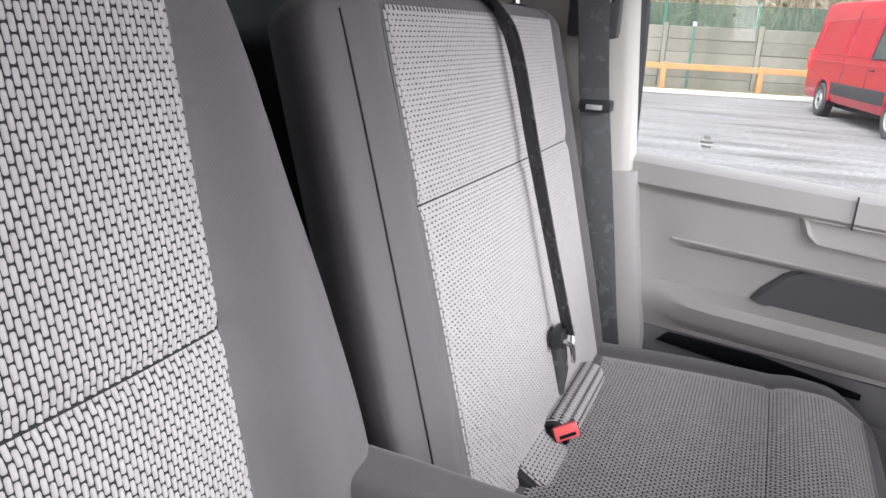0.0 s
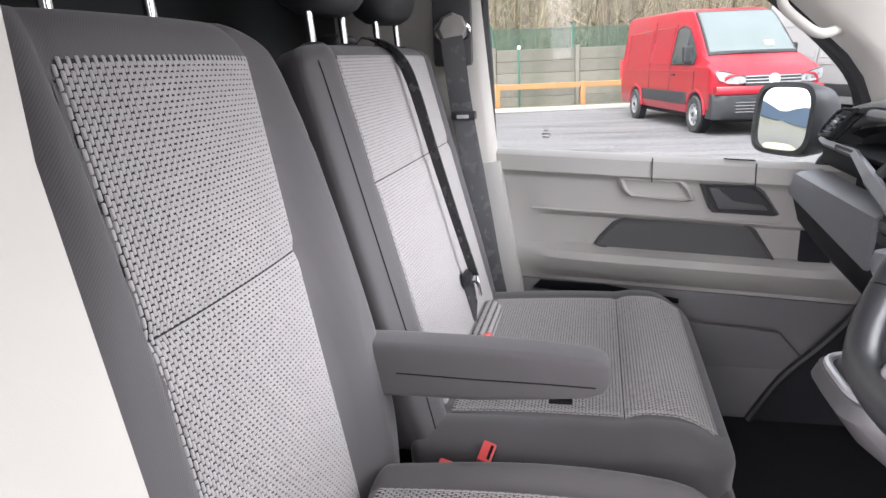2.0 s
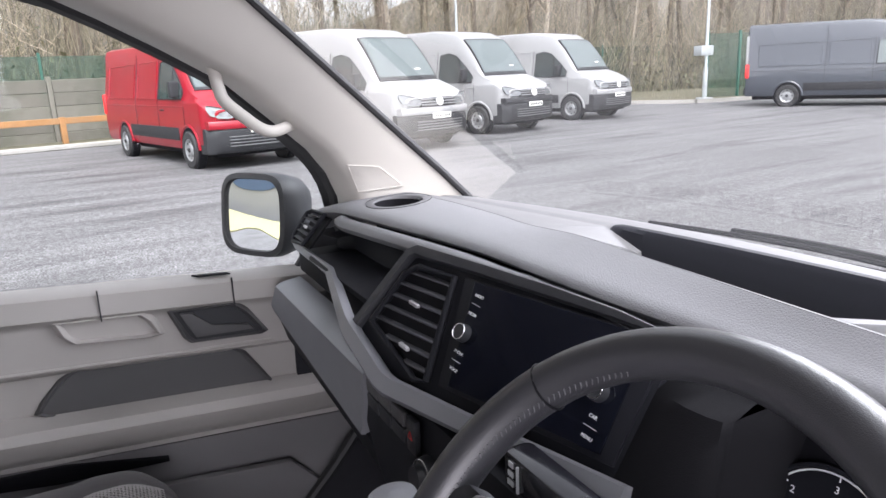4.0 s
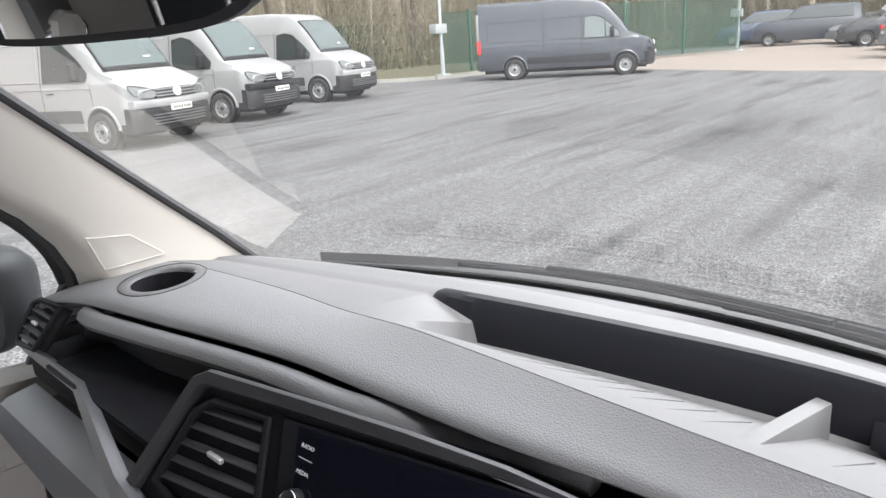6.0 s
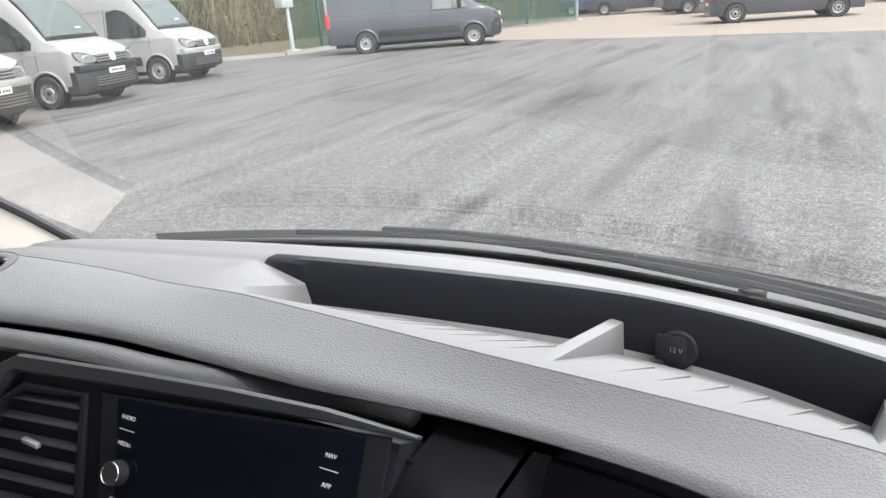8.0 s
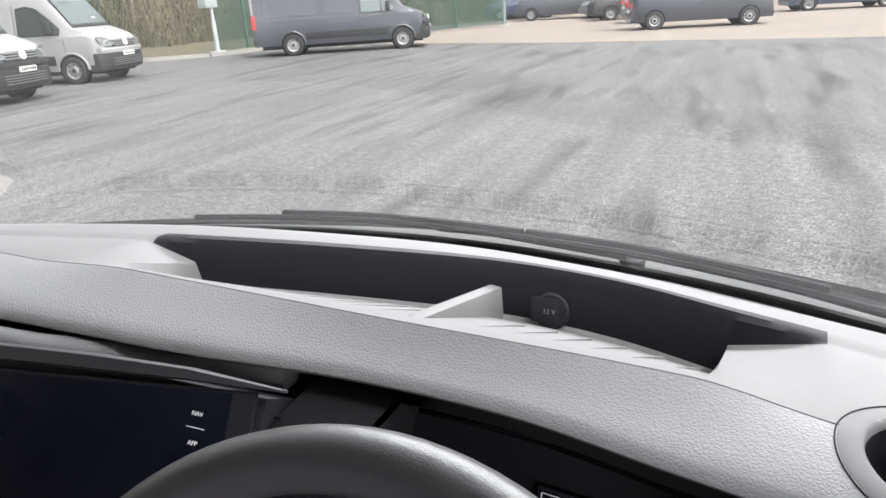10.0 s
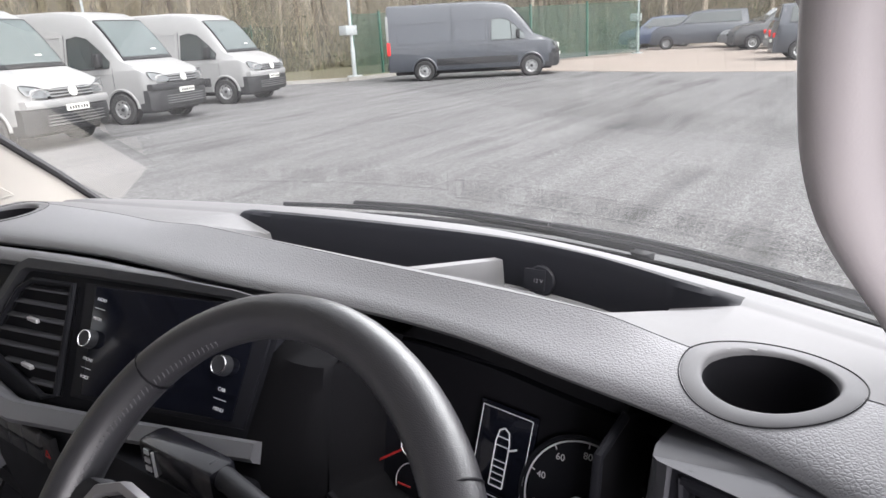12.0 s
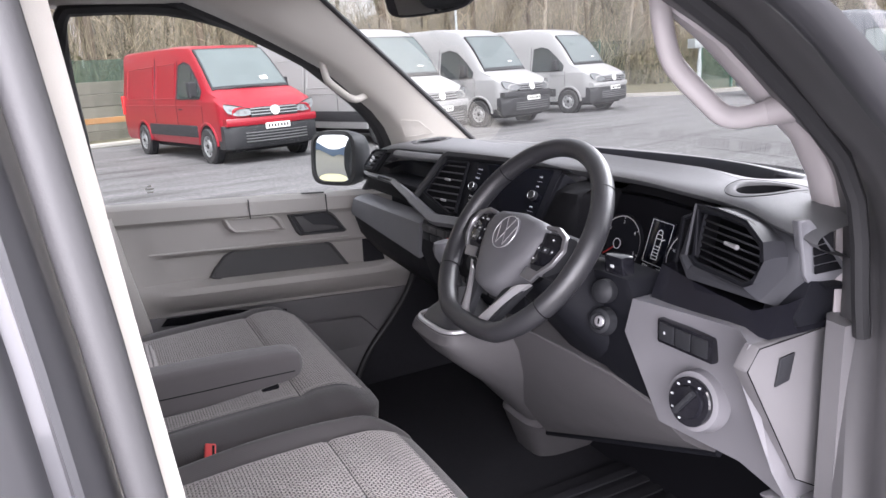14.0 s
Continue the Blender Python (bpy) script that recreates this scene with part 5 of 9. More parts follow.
    for i in range(21):
        t = i / 20
        x = -0.775 + 0.49 * t
        zt = 1.214 + 0.004 * t
        zb = 1.160 - 0.036 * t
        rings.append([Vector((x, y, z)) - o for y, z in ((0.985, zt + 0.006), (0.945, zt), (0.934, zt - 0.006), (0.922 + 0.006 * t, zb + 0.012), (0.925, zb), (0.985, zb - 0.02))])
    loft(bm, rings)
    part("lower_panel", bm, "dash_mid", d, "light grey lower dash panel")
    # black box behind the bar that paints the shaded gap
    bm = bmesh.new()
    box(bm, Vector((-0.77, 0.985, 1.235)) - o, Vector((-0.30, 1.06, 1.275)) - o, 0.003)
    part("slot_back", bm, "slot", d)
    # glovebox below
    bm = bmesh.new()
    rings = []
    for i in range(13):
        t = i / 12
        x = -0.775 + 0.55 * t
        zt = 1.158 - 0.036 * t
        rings.append([Vector((x, y, z)) - o for y, z in ((0.99, zt + 0.01), (0.932, zt - 0.003), (0.948, zt - 0.06), (1.00, 1.03 - 0.03 * t), (1.09, 0.96), (1.15, 0.97))])
    loft(bm, rings)
    part("glovebox", bm, "dash_dark", d, "charcoal glovebox lid")

    # switch bank below the screen
    sb = thing("switch_bank", "charcoal switch bank with heater dials below the screen", "switch panel")
    so = Vector((-0.05, 0.935, 1.17))
    sb.location = so
    bm = bmesh.new()
    prism(bm, [Vector((x, 0.938 + (z - 1.17) * 0.12, z)) - so for x, z in ((-0.285, 1.222), (0.17, 1.236), (0.20, 1.10), (-0.20, 1.075), (-0.29, 1.14))], (0, 0.05, 0), 0.006)
    part("panel", bm, "dash_dark", sb)
    for i in range(2):
        for j in range(3):
            bm = bmesh.new()
            x0 = -0.262 + j * 0.042
            z0 = 1.178 + (1 - i) * 0.021 + j * 0.001
            box(bm, Vector((x0, 0.930, z0)) - so, Vector((x0 + 0.038, 0.938, z0 + 0.018)) - so, 0.002)
            part("button", bm, "trim_mid" if i == 0 else "trim_dark", sb)
    bm = bmesh.new()
    box(bm, Vector((-0.132, 0.930, 1.178)) - so, Vector((-0.108, 0.938, 1.222)) - so, 0.002)
    hz = part("hazard_button", bm, "trim_dark", sb, "hazard button with a red triangle")
    bm = bmesh.new()
    c = Vector((-0.12, 0.9292, 1.200)) - so
    tr = [c + Vector((0.006 * math.cos(a), 0, 0.006 * math.sin(a))) for a in (math.pi / 2, math.pi * 7 / 6, math.pi * 11 / 6)]
    for i in range(3):
        tube(bm, [tr[i], tr[(i + 1) % 3]], 0.0007, 5)
    part("red_triangle", bm, "red_mark", hz)
    for x, z in ((0.006, 1.173), (-0.085, 1.165), (0.095, 1.180)):
        mm = frame_of((0, -1, 0.12), at=Vector((x, 0.936, z)) - so)
        bm = bmesh.new()
        lathe(bm, [(0.024, 0), (0.022, 0.010), (0.016, 0.012), (0.015, 0.020), (0.0, 0.020)], mm, 28, closed=True)
        kb = part("heater_dial", bm, "trim_dark", sb)
        bm = bmesh.new()
        ring_tube(bm, mm @ Matrix.Translation((0, 0, 0.011)), 0.0205, 0.0013, 32, 6)
        part("ring", bm, "chrome", kb, "chrome ring")
    for i in range(4):
        bm = bmesh.new()
        box(bm, Vector((-0.09 + i * 0.05, 0.930, 1.112)) - so, Vector((-0.05 + i * 0.05, 0.937, 1.128)) - so, 0.002)
        part("button", bm, "trim_mid", sb)

    # right vent and its surround
    rv = [(0.548, 1.020, 1.364), (0.600, 1.004, 1.368), (0.665, 0.982, 1.366), (0.700, 0.968, 1.348), (0.712, 0.956, 1.330), (0.700, 0.955, 1.300), (0.686, 0.956, 1.292), (0.565, 0.998, 1.285), (0.548, 1.004, 1.295)]
    n = Vector((-0.30, -0.82, 0.48)).normalized()
    va = thing("air_vent", "black slatted air vent with a chrome slider", "air vent")
    vc = Vector((0.63, 0.985, 1.325))
    va.location = vc
    bm = bmesh.new()
    pts = [Vector(p) - vc for p in rv]
    tube(bm, [*pts, pts[0], pts[1]], 0.006, 8)
    part("frame", bm, "dash_dark", va)
    bm = bmesh.new()
    prism(bm, [p - n * 0.035 for p in pts], -n * 0.01)
    part("duct", bm, "slot", va)
    for i in range(6):
        t = (i + 0.6) / 6.2
        a = Vector((0.553, 1.008 + 0.012 * t, 1.290 + 0.066 * t)) - vc
        b = Vector((0.712 - 0.05 * abs(t - 0.5), 0.955 + 0.012 * t, 1.294 + 0.066 * t)) - vc
        bm = bmesh.new()
        up = Vector((0, 0.25, 0.97))
        prism(bm, [a + up * 0.0016 - n * 0.002, b + up * 0.0016 - n * 0.002, b + up * 0.003 - n * 0.024, a + up * 0.003 - n * 0.024], -up * 0.003, 0.0008, 1)
        sl = part("slat", bm, "trim_dark", va)
        if i == 3:
            bm = bmesh.new()
            c = (a + b) / 2
            tube(bm, [c - (b - a) * 0.06 + n * 0.002, c + (b - a) * 0.12 + n * 0.002], [0.0030, 0.0036], 8)
            part("slider", bm, "silver", sl, "silver slider")
    # surround of the right vent: frame, ribbon edge and flank that run on from the top roll
    ctr = sum((Vector(p) for p in rv), Vector()) / len(rv)

    def grow(k, off):
        return [ctr + (Vector(p) - ctr) * k + n * off - o for p in rv]
    edge = [Vector(p) - o for p in ((0.520, 1.042, 1.358), (0.590, 1.047, 1.362), (0.664, 1.022, 1.358), (0.710, 0.994, 1.350), (0.727, 0.980, 1.336), (0.725, 0.980, 1.311), (0.705, 0.960, 1.275), (0.572, 0.970, 1.272), (0.526, 1.000, 1.290))]
    flank = [Vector(p) - o for p in ((0.515, 1.085, 1.352), (0.592, 1.078, 1.362), (0.678, 1.050, 1.362), (0.732, 1.006, 1.362), (0.744, 0.990, 1.345), (0.746, 0.992, 1.314), (0.738, 0.990, 1.262), (0.566, 1.02, 1.262), (0.512, 1.05, 1.290))]
    rear = [p + Vector((0.0, 0.05, -0.004)) for p in flank]
    bm = bmesh.new()
    loft(bm, [grow(1.0, -0.012), grow(1.03, 0.003), grow(1.08, 0.004)], True, False)
    part("vent_inner_frame", bm, "dash_dark", d)
    bm = bmesh.new()
    mid = [a.lerp(b, 0.55) + n * 0.006 for a, b in zip(grow(1.08, 0.0), edge)]
    loft(bm, [grow(1.08, 0.003), grow(1.10, 0.007), mid, edge], True, False)
    part("vent_surround", bm, "dash_vent", d, "grey surround of the driver's vent", smooth=24)
    bm = bmesh.new()
    loft(bm, [edge, [a.lerp(b, 0.4) + n * 0.004 for a, b in zip(edge, flank)], flank, rear], True, False)
    part("vent_flank", bm, "dash_vent", d, "grained flank round the driver's vent", smooth=50)
    # end cap with the side window vent
    cap = [Vector(p) - o for p in ((0.738, 0.978, 1.384), (0.750, 0.985, 1.387), (0.756, 1.060, 1.310), (0.756, 1.060, 1.298), (0.750, 0.990, 1.304), (0.746, 0.985, 1.316))]
    bm = bmesh.new()
    prism(bm, cap, (-0.014, 0.006, -0.002), 0.003)
    part("end_cap", bm, "dash_mid", d, "grey end cap with demister slots")
    for i in range(4):
        t0, t1 = 0.16 + i * 0.20, 0.16 + i * 0.20 + 0.16
        ca, cb = Vector((0.752, 0.991, 1.376)) - o, Vector((0.7565, 1.044, 1.312)) - o
        la, lb = Vector((0.750, 0.989, 1.372)) - o, Vector((0.754, 0.994, 1.313)) - o
        bm = bmesh.new()
        prism(bm, [la.lerp(lb, t0), ca.lerp(cb, t0), ca.lerp(cb, t1), la.lerp(lb, t1)], (0.0022, -0.0008, 0))
        part("demister_slot", bm, "slot", d)
    # dark lower end under the cap
    bm = bmesh.new()
    prism(bm, [Vector((0.752, y, z)) - o for y, z in ((0.992, 1.308), (1.062, 1.298), (1.050, 1.262), (1.016, 1.248), (0.975, 1.250), (0.968, 1.262))], (-0.05, 0, 0), 0.004)
    part("end_lower", bm, "dash_dark", d)
    # black band below the vent
    bm = bmesh.new()
    prism(bm, [Vector(p) - o for p in ((0.47, 1.02, 1.262), (0.60, 0.985, 1.258), (0.70, 0.955, 1.262), (0.748, 0.955, 1.285), (0.750, 1.00, 1.290), (0.750, 1.07, 1.288), (0.750, 1.07, 1.236), (0.745, 0.93, 1.243), (0.66, 0.945, 1.232), (0.50, 0.965, 1.218))], (0, 0.05, 0.0))
    part("band", bm, "gloss_black", d, "dark gloss band below the vent")

    # driver's lower panel
    lp = thing("driver_lower_panel", "light grey lower dash panel with light switch", "dash panel")
    lo_ = Vector((0.62, 0.95, 1.13))
    lp.location = lo_
    bm = bmesh.new()
    face = [(0.486, 1.222, 0.945), (0.600, 1.232, 0.942), (0.700, 1.243, 0.930), (0.738, 1.240, 0.905), (0.728, 1.210, 0.895), (0.742, 1.05, 0.955), (0.735, 0.985, 1.00), (0.68, 1.030, 0.968), (0.53, 1.026, 0.962), (0.505, 1.105, 0.945), (0.474, 1.165, 0.940)]
    front = [Vector((x, y, z)) - lo_ for x, z, y in face]
    back = [p + Vector((0, 0.10, 0)) for p in front]
    loft(bm, [back, front])
    bmesh.ops.triangulate(bm, faces=[f for f in bm.faces if len(f.verts) > 4])
    part("panel", bm, "dash_lower", lp, smooth=30)
    bm = bmesh.new()
    box(bm, Vector((0.553, 0.932, 1.176)) - lo_, Vector((0.658, 0.946, 1.214)) - lo_, 0.004, 2)
    sp = part("switch_plate", bm, "gloss_black", lp, "black switch plate")
    for i in range(3):
        bm = bmesh.new()
        box(bm, Vector((0.560 + i * 0.031, 0.9295, 1.182)) - lo_, Vector((0.588 + i * 0.031, 0.934, 1.209)) - lo_, 0.002)
        part("blank", bm, "trim_dark", sp)
    bm = bmesh.new()
    box(bm, Vector((0.570, 0.9285, 1.194)) - lo_, Vector((0.5725, 0.9297, 1.198)) - lo_)
    part("symbol", bm, "white_mark", sp)
    mm = frame_of((0.1, -1, 0.22), at=Vector((0.630, 0.930, 1.112)) - lo_)
    bm = bmesh.new()
    lathe(bm, [(0.046, -0.02), (0.042, 0.003), (0.037, 0.005), (0.0, 0.005)], mm, 40, closed=True)
    part("switch_collar", bm, "dash_lower", lp)
    bm = bmesh.new()
    lathe(bm, [(0.035, 0.004), (0.035, 0.010), (0.033, 0.012), (0.024, 0.012), (0.022, 0.018), (0.0, 0.019)], mm, 40, closed=True)
    kb = part("light_switch", bm, "gloss_black", lp, "round black light switch")
    bm = bmesh.new()
    box(bm, (-0.0035, -0.022, 0.017), (0.0035, 0.022, 0.027), 0.002, 2, mm @ Matrix.Rotation(radians(-35), 4, "Z"))
    part("grip", bm, "trim_dark", kb)
    for k in range(6):
        a = radians(60 + k * 38)
        bm = bmesh.new()
        box(bm, (-0.002, -0.0013, 0.0121), (0.002, 0.0013, 0.0126), 0, 1, mm @ Matrix.Translation((0.0285 * math.cos(a), 0.0285 * math.sin(a), 0)))
        part("symbol", bm, "white_mark", kb)
    # fuse cover on the end of the dashboard
    fc = thing("fuse_cover", "pale grey fuse cover on the dashboard end with a dark clip", "fuse cover")
    fo = Vector((0.74, 1.0, 1.12))
    fc.location = fo
    bm = bmesh.new()
    prism(bm, [Vector((0.728, y, z)) - fo for y, z in ((0.888, 1.213), (0.908, 1.240), (1.02, 1.240), (1.075, 1.234), (1.105, 0.985), (1.046, 0.998), (0.992, 1.030))], (0.022, 0.0, 0), 0.004)
    part("cover", bm, "dash_end", fc)
    bm = bmesh.new()
    prism(bm, [Vector((0.7505, y, z)) - fo for y, z in ((0.944, 1.218), (0.970, 1.220), (0.962, 1.184), (0.937, 1.181))], (0.003, 0, 0), 0.001)
    part("clip", bm, "trim_dark", fc)
    bm = bmesh.new()
    tube(bm, [Vector((0.7505, y, z)) - fo for y, z in ((1.02, 1.240), (0.908, 1.238), (0.889, 1.213), (0.992, 1.032), (1.046, 1.000), (1.09, 0.988))], 0.0008, 5)
    part("joint", bm, "slot", fc)
    bm = bmesh.new()
    prism(bm, [Vector((0.746, y, z)) - o for y, z in ((1.06, 1.24), (1.20, 1.24), (1.22, 0.60), (1.12, 0.60), (1.09, 0.98))], (0.012, 0, 0))
    part("kick_panel", bm, "dash_end", d, "pale grey kick panel beside the dashboard")
    bm = bmesh.new()
    prism(bm, [Vector((0.70, y, z)) - o for y, z in ((0.985, 0.985), (1.10, 0.98), (1.10, 0.93), (1.03, 0.93))], (0.045, 0, 0), 0.004)
    part("end_foot", bm, "dash_lower", d)
    return d


def build_vent(d, o, outline, slats, name, off=0.0, face=on_face, nrm=FACE_N):
    v = thing(name, "black slatted air vent with silver sliders", "air vent")
    cx = sum(p[0] for p in outline) / len(outline)
    cz = sum(p[1] for p in outline) / len(outline)
    c = face(cx, cz)
    v.location = c
    bm = bmesh.new()
    pts = [face(x, z, 0.003 + off) - c for x, z in outline]
    tube(bm, [*pts, pts[0], pts[1]], 0.0042, 8, up=nrm)
    part("frame", bm, "dash_dark", v)
    bm = bmesh.new()
    prism(bm, [face(x, z, -0.002) - c for x, z in outline], -nrm * 0.004)
    part("duct", bm, "slot", v)
    zs = [p[1] for p in outline]
    z0, z1 = min(zs), max(zs)

    def span(z):
        cut = []
        for (xa, za), (xb, zb) in zip(outline, outline[1:] + outline[:1]):
            if (za - z) * (zb - z) < 0:
                cut.append(xa + (xb - xa) * (z - za) / (zb - za))
        return min(cut), max(cut)
    for i in range(slats):
        z = z0 + (z1 - z0) * (i + 0.7) / (slats + 0.4)
        a, b = span(z)
        bm = bmesh.new()
        up = Vector((0, 0.6, 0.8))
        p, q = face(a + 0.004, z, 0.004 + off) - c, face(b - 0.004, z, 0.004 + off) - c
        prism(bm, [p + up * 0.001, q + up * 0.001, q + up * 0.006 - nrm * 0.006, p + up * 0.006 - nrm * 0.006], -up * 0.0022, 0.0006, 1)
        sl = part("slat", bm, "dash_vent", v)
        if slats > 5 and i in (1, 4):
            bm = bmesh.new()
            m = (p + q) / 2
            box(bm, m + Vector((-0.012, -0.004, -0.002)), m + Vector((0.012, 0.001, 0.003)), 0.0016, 2)
            part("slider", bm, "silver", sl, "silver slider")
        elif slats == 5 and i == 2:
            bm = bmesh.new()
            m = (p + q) / 2
            box(bm, m + Vector((-0.008, -0.004, -0.002)), m + Vector((0.008, 0.001, 0.003)), 0.0016, 2)
            part("slider", bm, "silver", sl, "silver slider")


def build_cluster():
    c = thing("instrument_cluster", "dark instrument cluster with two dials and a small display", "instrument cluster", (0.34, 1.12, 1.25))
    o = Vector(c.location)
    n = Vector((0, -0.96, 0.28)).normalized()
    fm = frame_of(n, (0, 0.28, 0.96))
    # plate and hood
    bm = bmesh.new()
    box(bm, (-0.16, -0.075, -0.012), (0.135, 0.085, -0.006), 0.002, 1, fm)
    part("plate", bm, "slot", c)
    bm = bmesh.new()
    rim = [(-0.122, -0.055), (-0.126, 0.05), (-0.104, 0.108), (0.0, 0.135), (0.10, 0.125), (0.128, 0.10), (0.126, -0.03), (0.10, -0.062), (0.02, -0.075), (-0.09, -0.070)]
    rim = [(p.x, p.y) for p in smooth_path([Vector((*q, 0)) for q in rim + rim[:1]], 6)[:-1]]
    outer = [fm @ Vector((x * 1.04, y * 1.04 - 0.002, 0.075 + y * 0.12)) for x, y in rim]
    for p in outer:
        if p.z + o.z > 1.335:
            p.z, p.y = 1.338 - o.z, curve(ROLL, p.x + o.x) + 0.022 - o.y
    inner = [fm @ Vector((x * 0.98, y * 0.95, -0.006)) for x, y in rim]
    back = [fm @ Vector((x * 1.12, y * 1.10, 0.0)) for x, y in rim]
    for p in back:
        p.z = min(p.z, 1.330 - o.z)
    lip = [a.lerp(b, 0.10) for a, b in zip(outer, inner)]
    loft(bm, [inner, lip, outer, back], True, False)
    part("hood", bm, "hood_black", c, "black hood", smooth=60)
    bm = bmesh.new()
    pts = outer
    tube(bm, pts[30:60] + [pts[0]], 0.004, 8)
    part("hood_edge", bm, "dash_dark", c)
    # cheek that runs from the radio back to the lip of the hood
    rings = []
    for i in range(11):
        z = 1.205 + 0.130 * i / 10
        a = mid_face(0.170, z, -0.004)
        b = Vector((0.213, 1.046 + 0.166 * (z - 1.271), z))
        ring = [a]
        for t, k in ((0.25, 0.008), (0.5, 0.011), (0.75, 0.009), (0.93, 0.004), (1.0, -0.006)):
            ring.append(a.lerp(b, t) + Vector((0.35 * k, -k, 0.2 * k)))
        ring += [b + Vector((-0.02, 0.03, 0)), a + Vector((0, 0.05, 0))]
        rings.append([p - o for p in ring])
    rings.append([Vector((p.x, max(p.y + 0.02, 1.085 - o.y), 1.343 - o.z)) for p in rings[-1]])
    rings.append([Vector((p.x, 1.125 - o.y + 0.2 * k * 0.01, 1.346 - o.z)) for k, p in enumerate(rings[-1])])
    bm = bmesh.new()
    loft(bm, rings)
    part("cheek", bm, "hood_black", c, "charcoal cheek beside the radio", smooth=50)
    for sx, texts, needle, off in ((-0.084, ("1", "2", "3", "4", "5"), 215, 0), (0.096, ("20", "40", "60", "80", "100", "120"), 205, 1)):
        dm = fm @ Matrix.Translation((sx, -0.014, 0.0))
        bm = bmesh.new()
        lathe(bm, [(0.060, -0.004), (0.060, 0.002), (0.057, 0.003), (0.0555, -0.002), (0.0, -0.002)], Matrix.Identity(4), 48, closed=True)
        dl = part("dial", bm, "dash_dark", c, "round dial with a white edge and a red needle")
        dl.matrix_basis = dm
        bm = bmesh.new()
        k = 36
        arc = [Vector((0.0545 * math.cos(radians(220 - i * 260 / k)), 0.0545 * math.sin(radians(220 - i * 260 / k)), 0.0)) for i in range(k + 1)]
        tube(bm, arc, 0.0009, 5)
        part("scale_ring", bm, "white_mark", dl, "white scale ring")
        m = len(texts)
        for i, tx in enumerate(texts):
            a = radians(195 - i * 210 / (m - 1 if not off else m))
            words(tx, Matrix.Translation((0.043 * math.cos(a), 0.043 * math.sin(a), 0.0005)), 0.0085, "white_mark", dl)
            bm = bmesh.new()
            box(bm, (0.050, -0.0005, 0), (0.054, 0.0005, 0.0005), 0, 1, Matrix.Rotation(a, 4, "Z"))
            part("tick", bm, "white_mark", dl)
        bm = bmesh.new()
        box(bm, (0.004, -0.0011, 0.003), (0.050, 0.0011, 0.005), 0, 1, Matrix.Rotation(radians(needle), 4, "Z"))
        part("needle", bm, "red_mark", dl, "red needle")
        bm = bmesh.new()
        lathe(bm, [(0.010, 0), (0.010, 0.006), (0.008, 0.008), (0.0, 0.008)], Matrix.Identity(4), 20, closed=True)
        part("hub", bm, "slot", dl)
        bm = bmesh.new()
        ring_tube(bm, Matrix.Translation((0, 0, 0.008)), 0.0098, 0.0006, 24, 5)
        part("hub_ring", bm, "white_mark", dl)
        # small gauge
        gx = 0.004
        bm = bmesh.new()
        arc = [Vector((gx + 0.021 * math.cos(radians(200 - i * 12)), -0.040 + 0.021 * math.sin(radians(200 - i * 12)), 0.001)) for i in range(19)]
        tube(bm, arc, 0.0006, 4)
        part("small_gauge", bm, "white_mark", dl)
        bm = bmesh.new()
        box(bm, (gx - 0.018, -0.044, 0.001), (gx - 0.002, -0.0425, 0.002), 0)
        part("small_needle", bm, "red_mark", dl)
    # display with the outline of a van
    bm = bmesh.new()
    box(bm, (-0.030, -0.052, -0.006), (0.030, 0.048, -0.002), 0.001)
    dp = part("trip_display", bm, "screen", c, "small dark display showing a van outline and 9712")
    dp.matrix_basis = fm @ Matrix.Translation((0.014, 0.002, 0.002)) @ Matrix.Rotation(radians(-4), 4, "Z")
    bm = bmesh.new()
    f4 = [Vector(p) for p in ((-0.026, -0.036, 0), (0.026, -0.036, 0), (0.026, 0.044, 0), (-0.026, 0.044, 0))]
    for i in range(4):
        tube(bm, [f4[i], f4[(i + 1) % 4]], 0.0005, 4)
    part("display_border", bm, "white_mark", dp)
    bm = bmesh.new()
    vo = [(-0.007, -0.026), (0.007, -0.026), (0.007, 0.016), (0.005, 0.026), (0.0, 0.029), (-0.005, 0.026), (-0.007, 0.016)]
    for i in range(len(vo)):
        a, b = vo[i], vo[(i + 1) % len(vo)]
        tube(bm, [Vector((*a, 0)), Vector((*b, 0))], 0.0008, 4)
    for y in (0.012, 0.020, -0.002, -0.008, -0.014, -0.02):
        tube(bm, [Vector((-0.006, y, 0)), Vector((0.006, y, 0))], 0.0006, 4)
    tube(bm, [Vector((0.007, 0.010, 0)), Vector((0.015, 0.014, 0))], 0.0009, 4)
    part("van_outline", bm, "white_mark", dp)
    words("9712", Matrix.Translation((-0.017, -0.043, 0)), 0.007, "white_mark", dp)
    words("330", Matrix.Translation((0.018, -0.043, 0)), 0.007, "white_mark", dp)


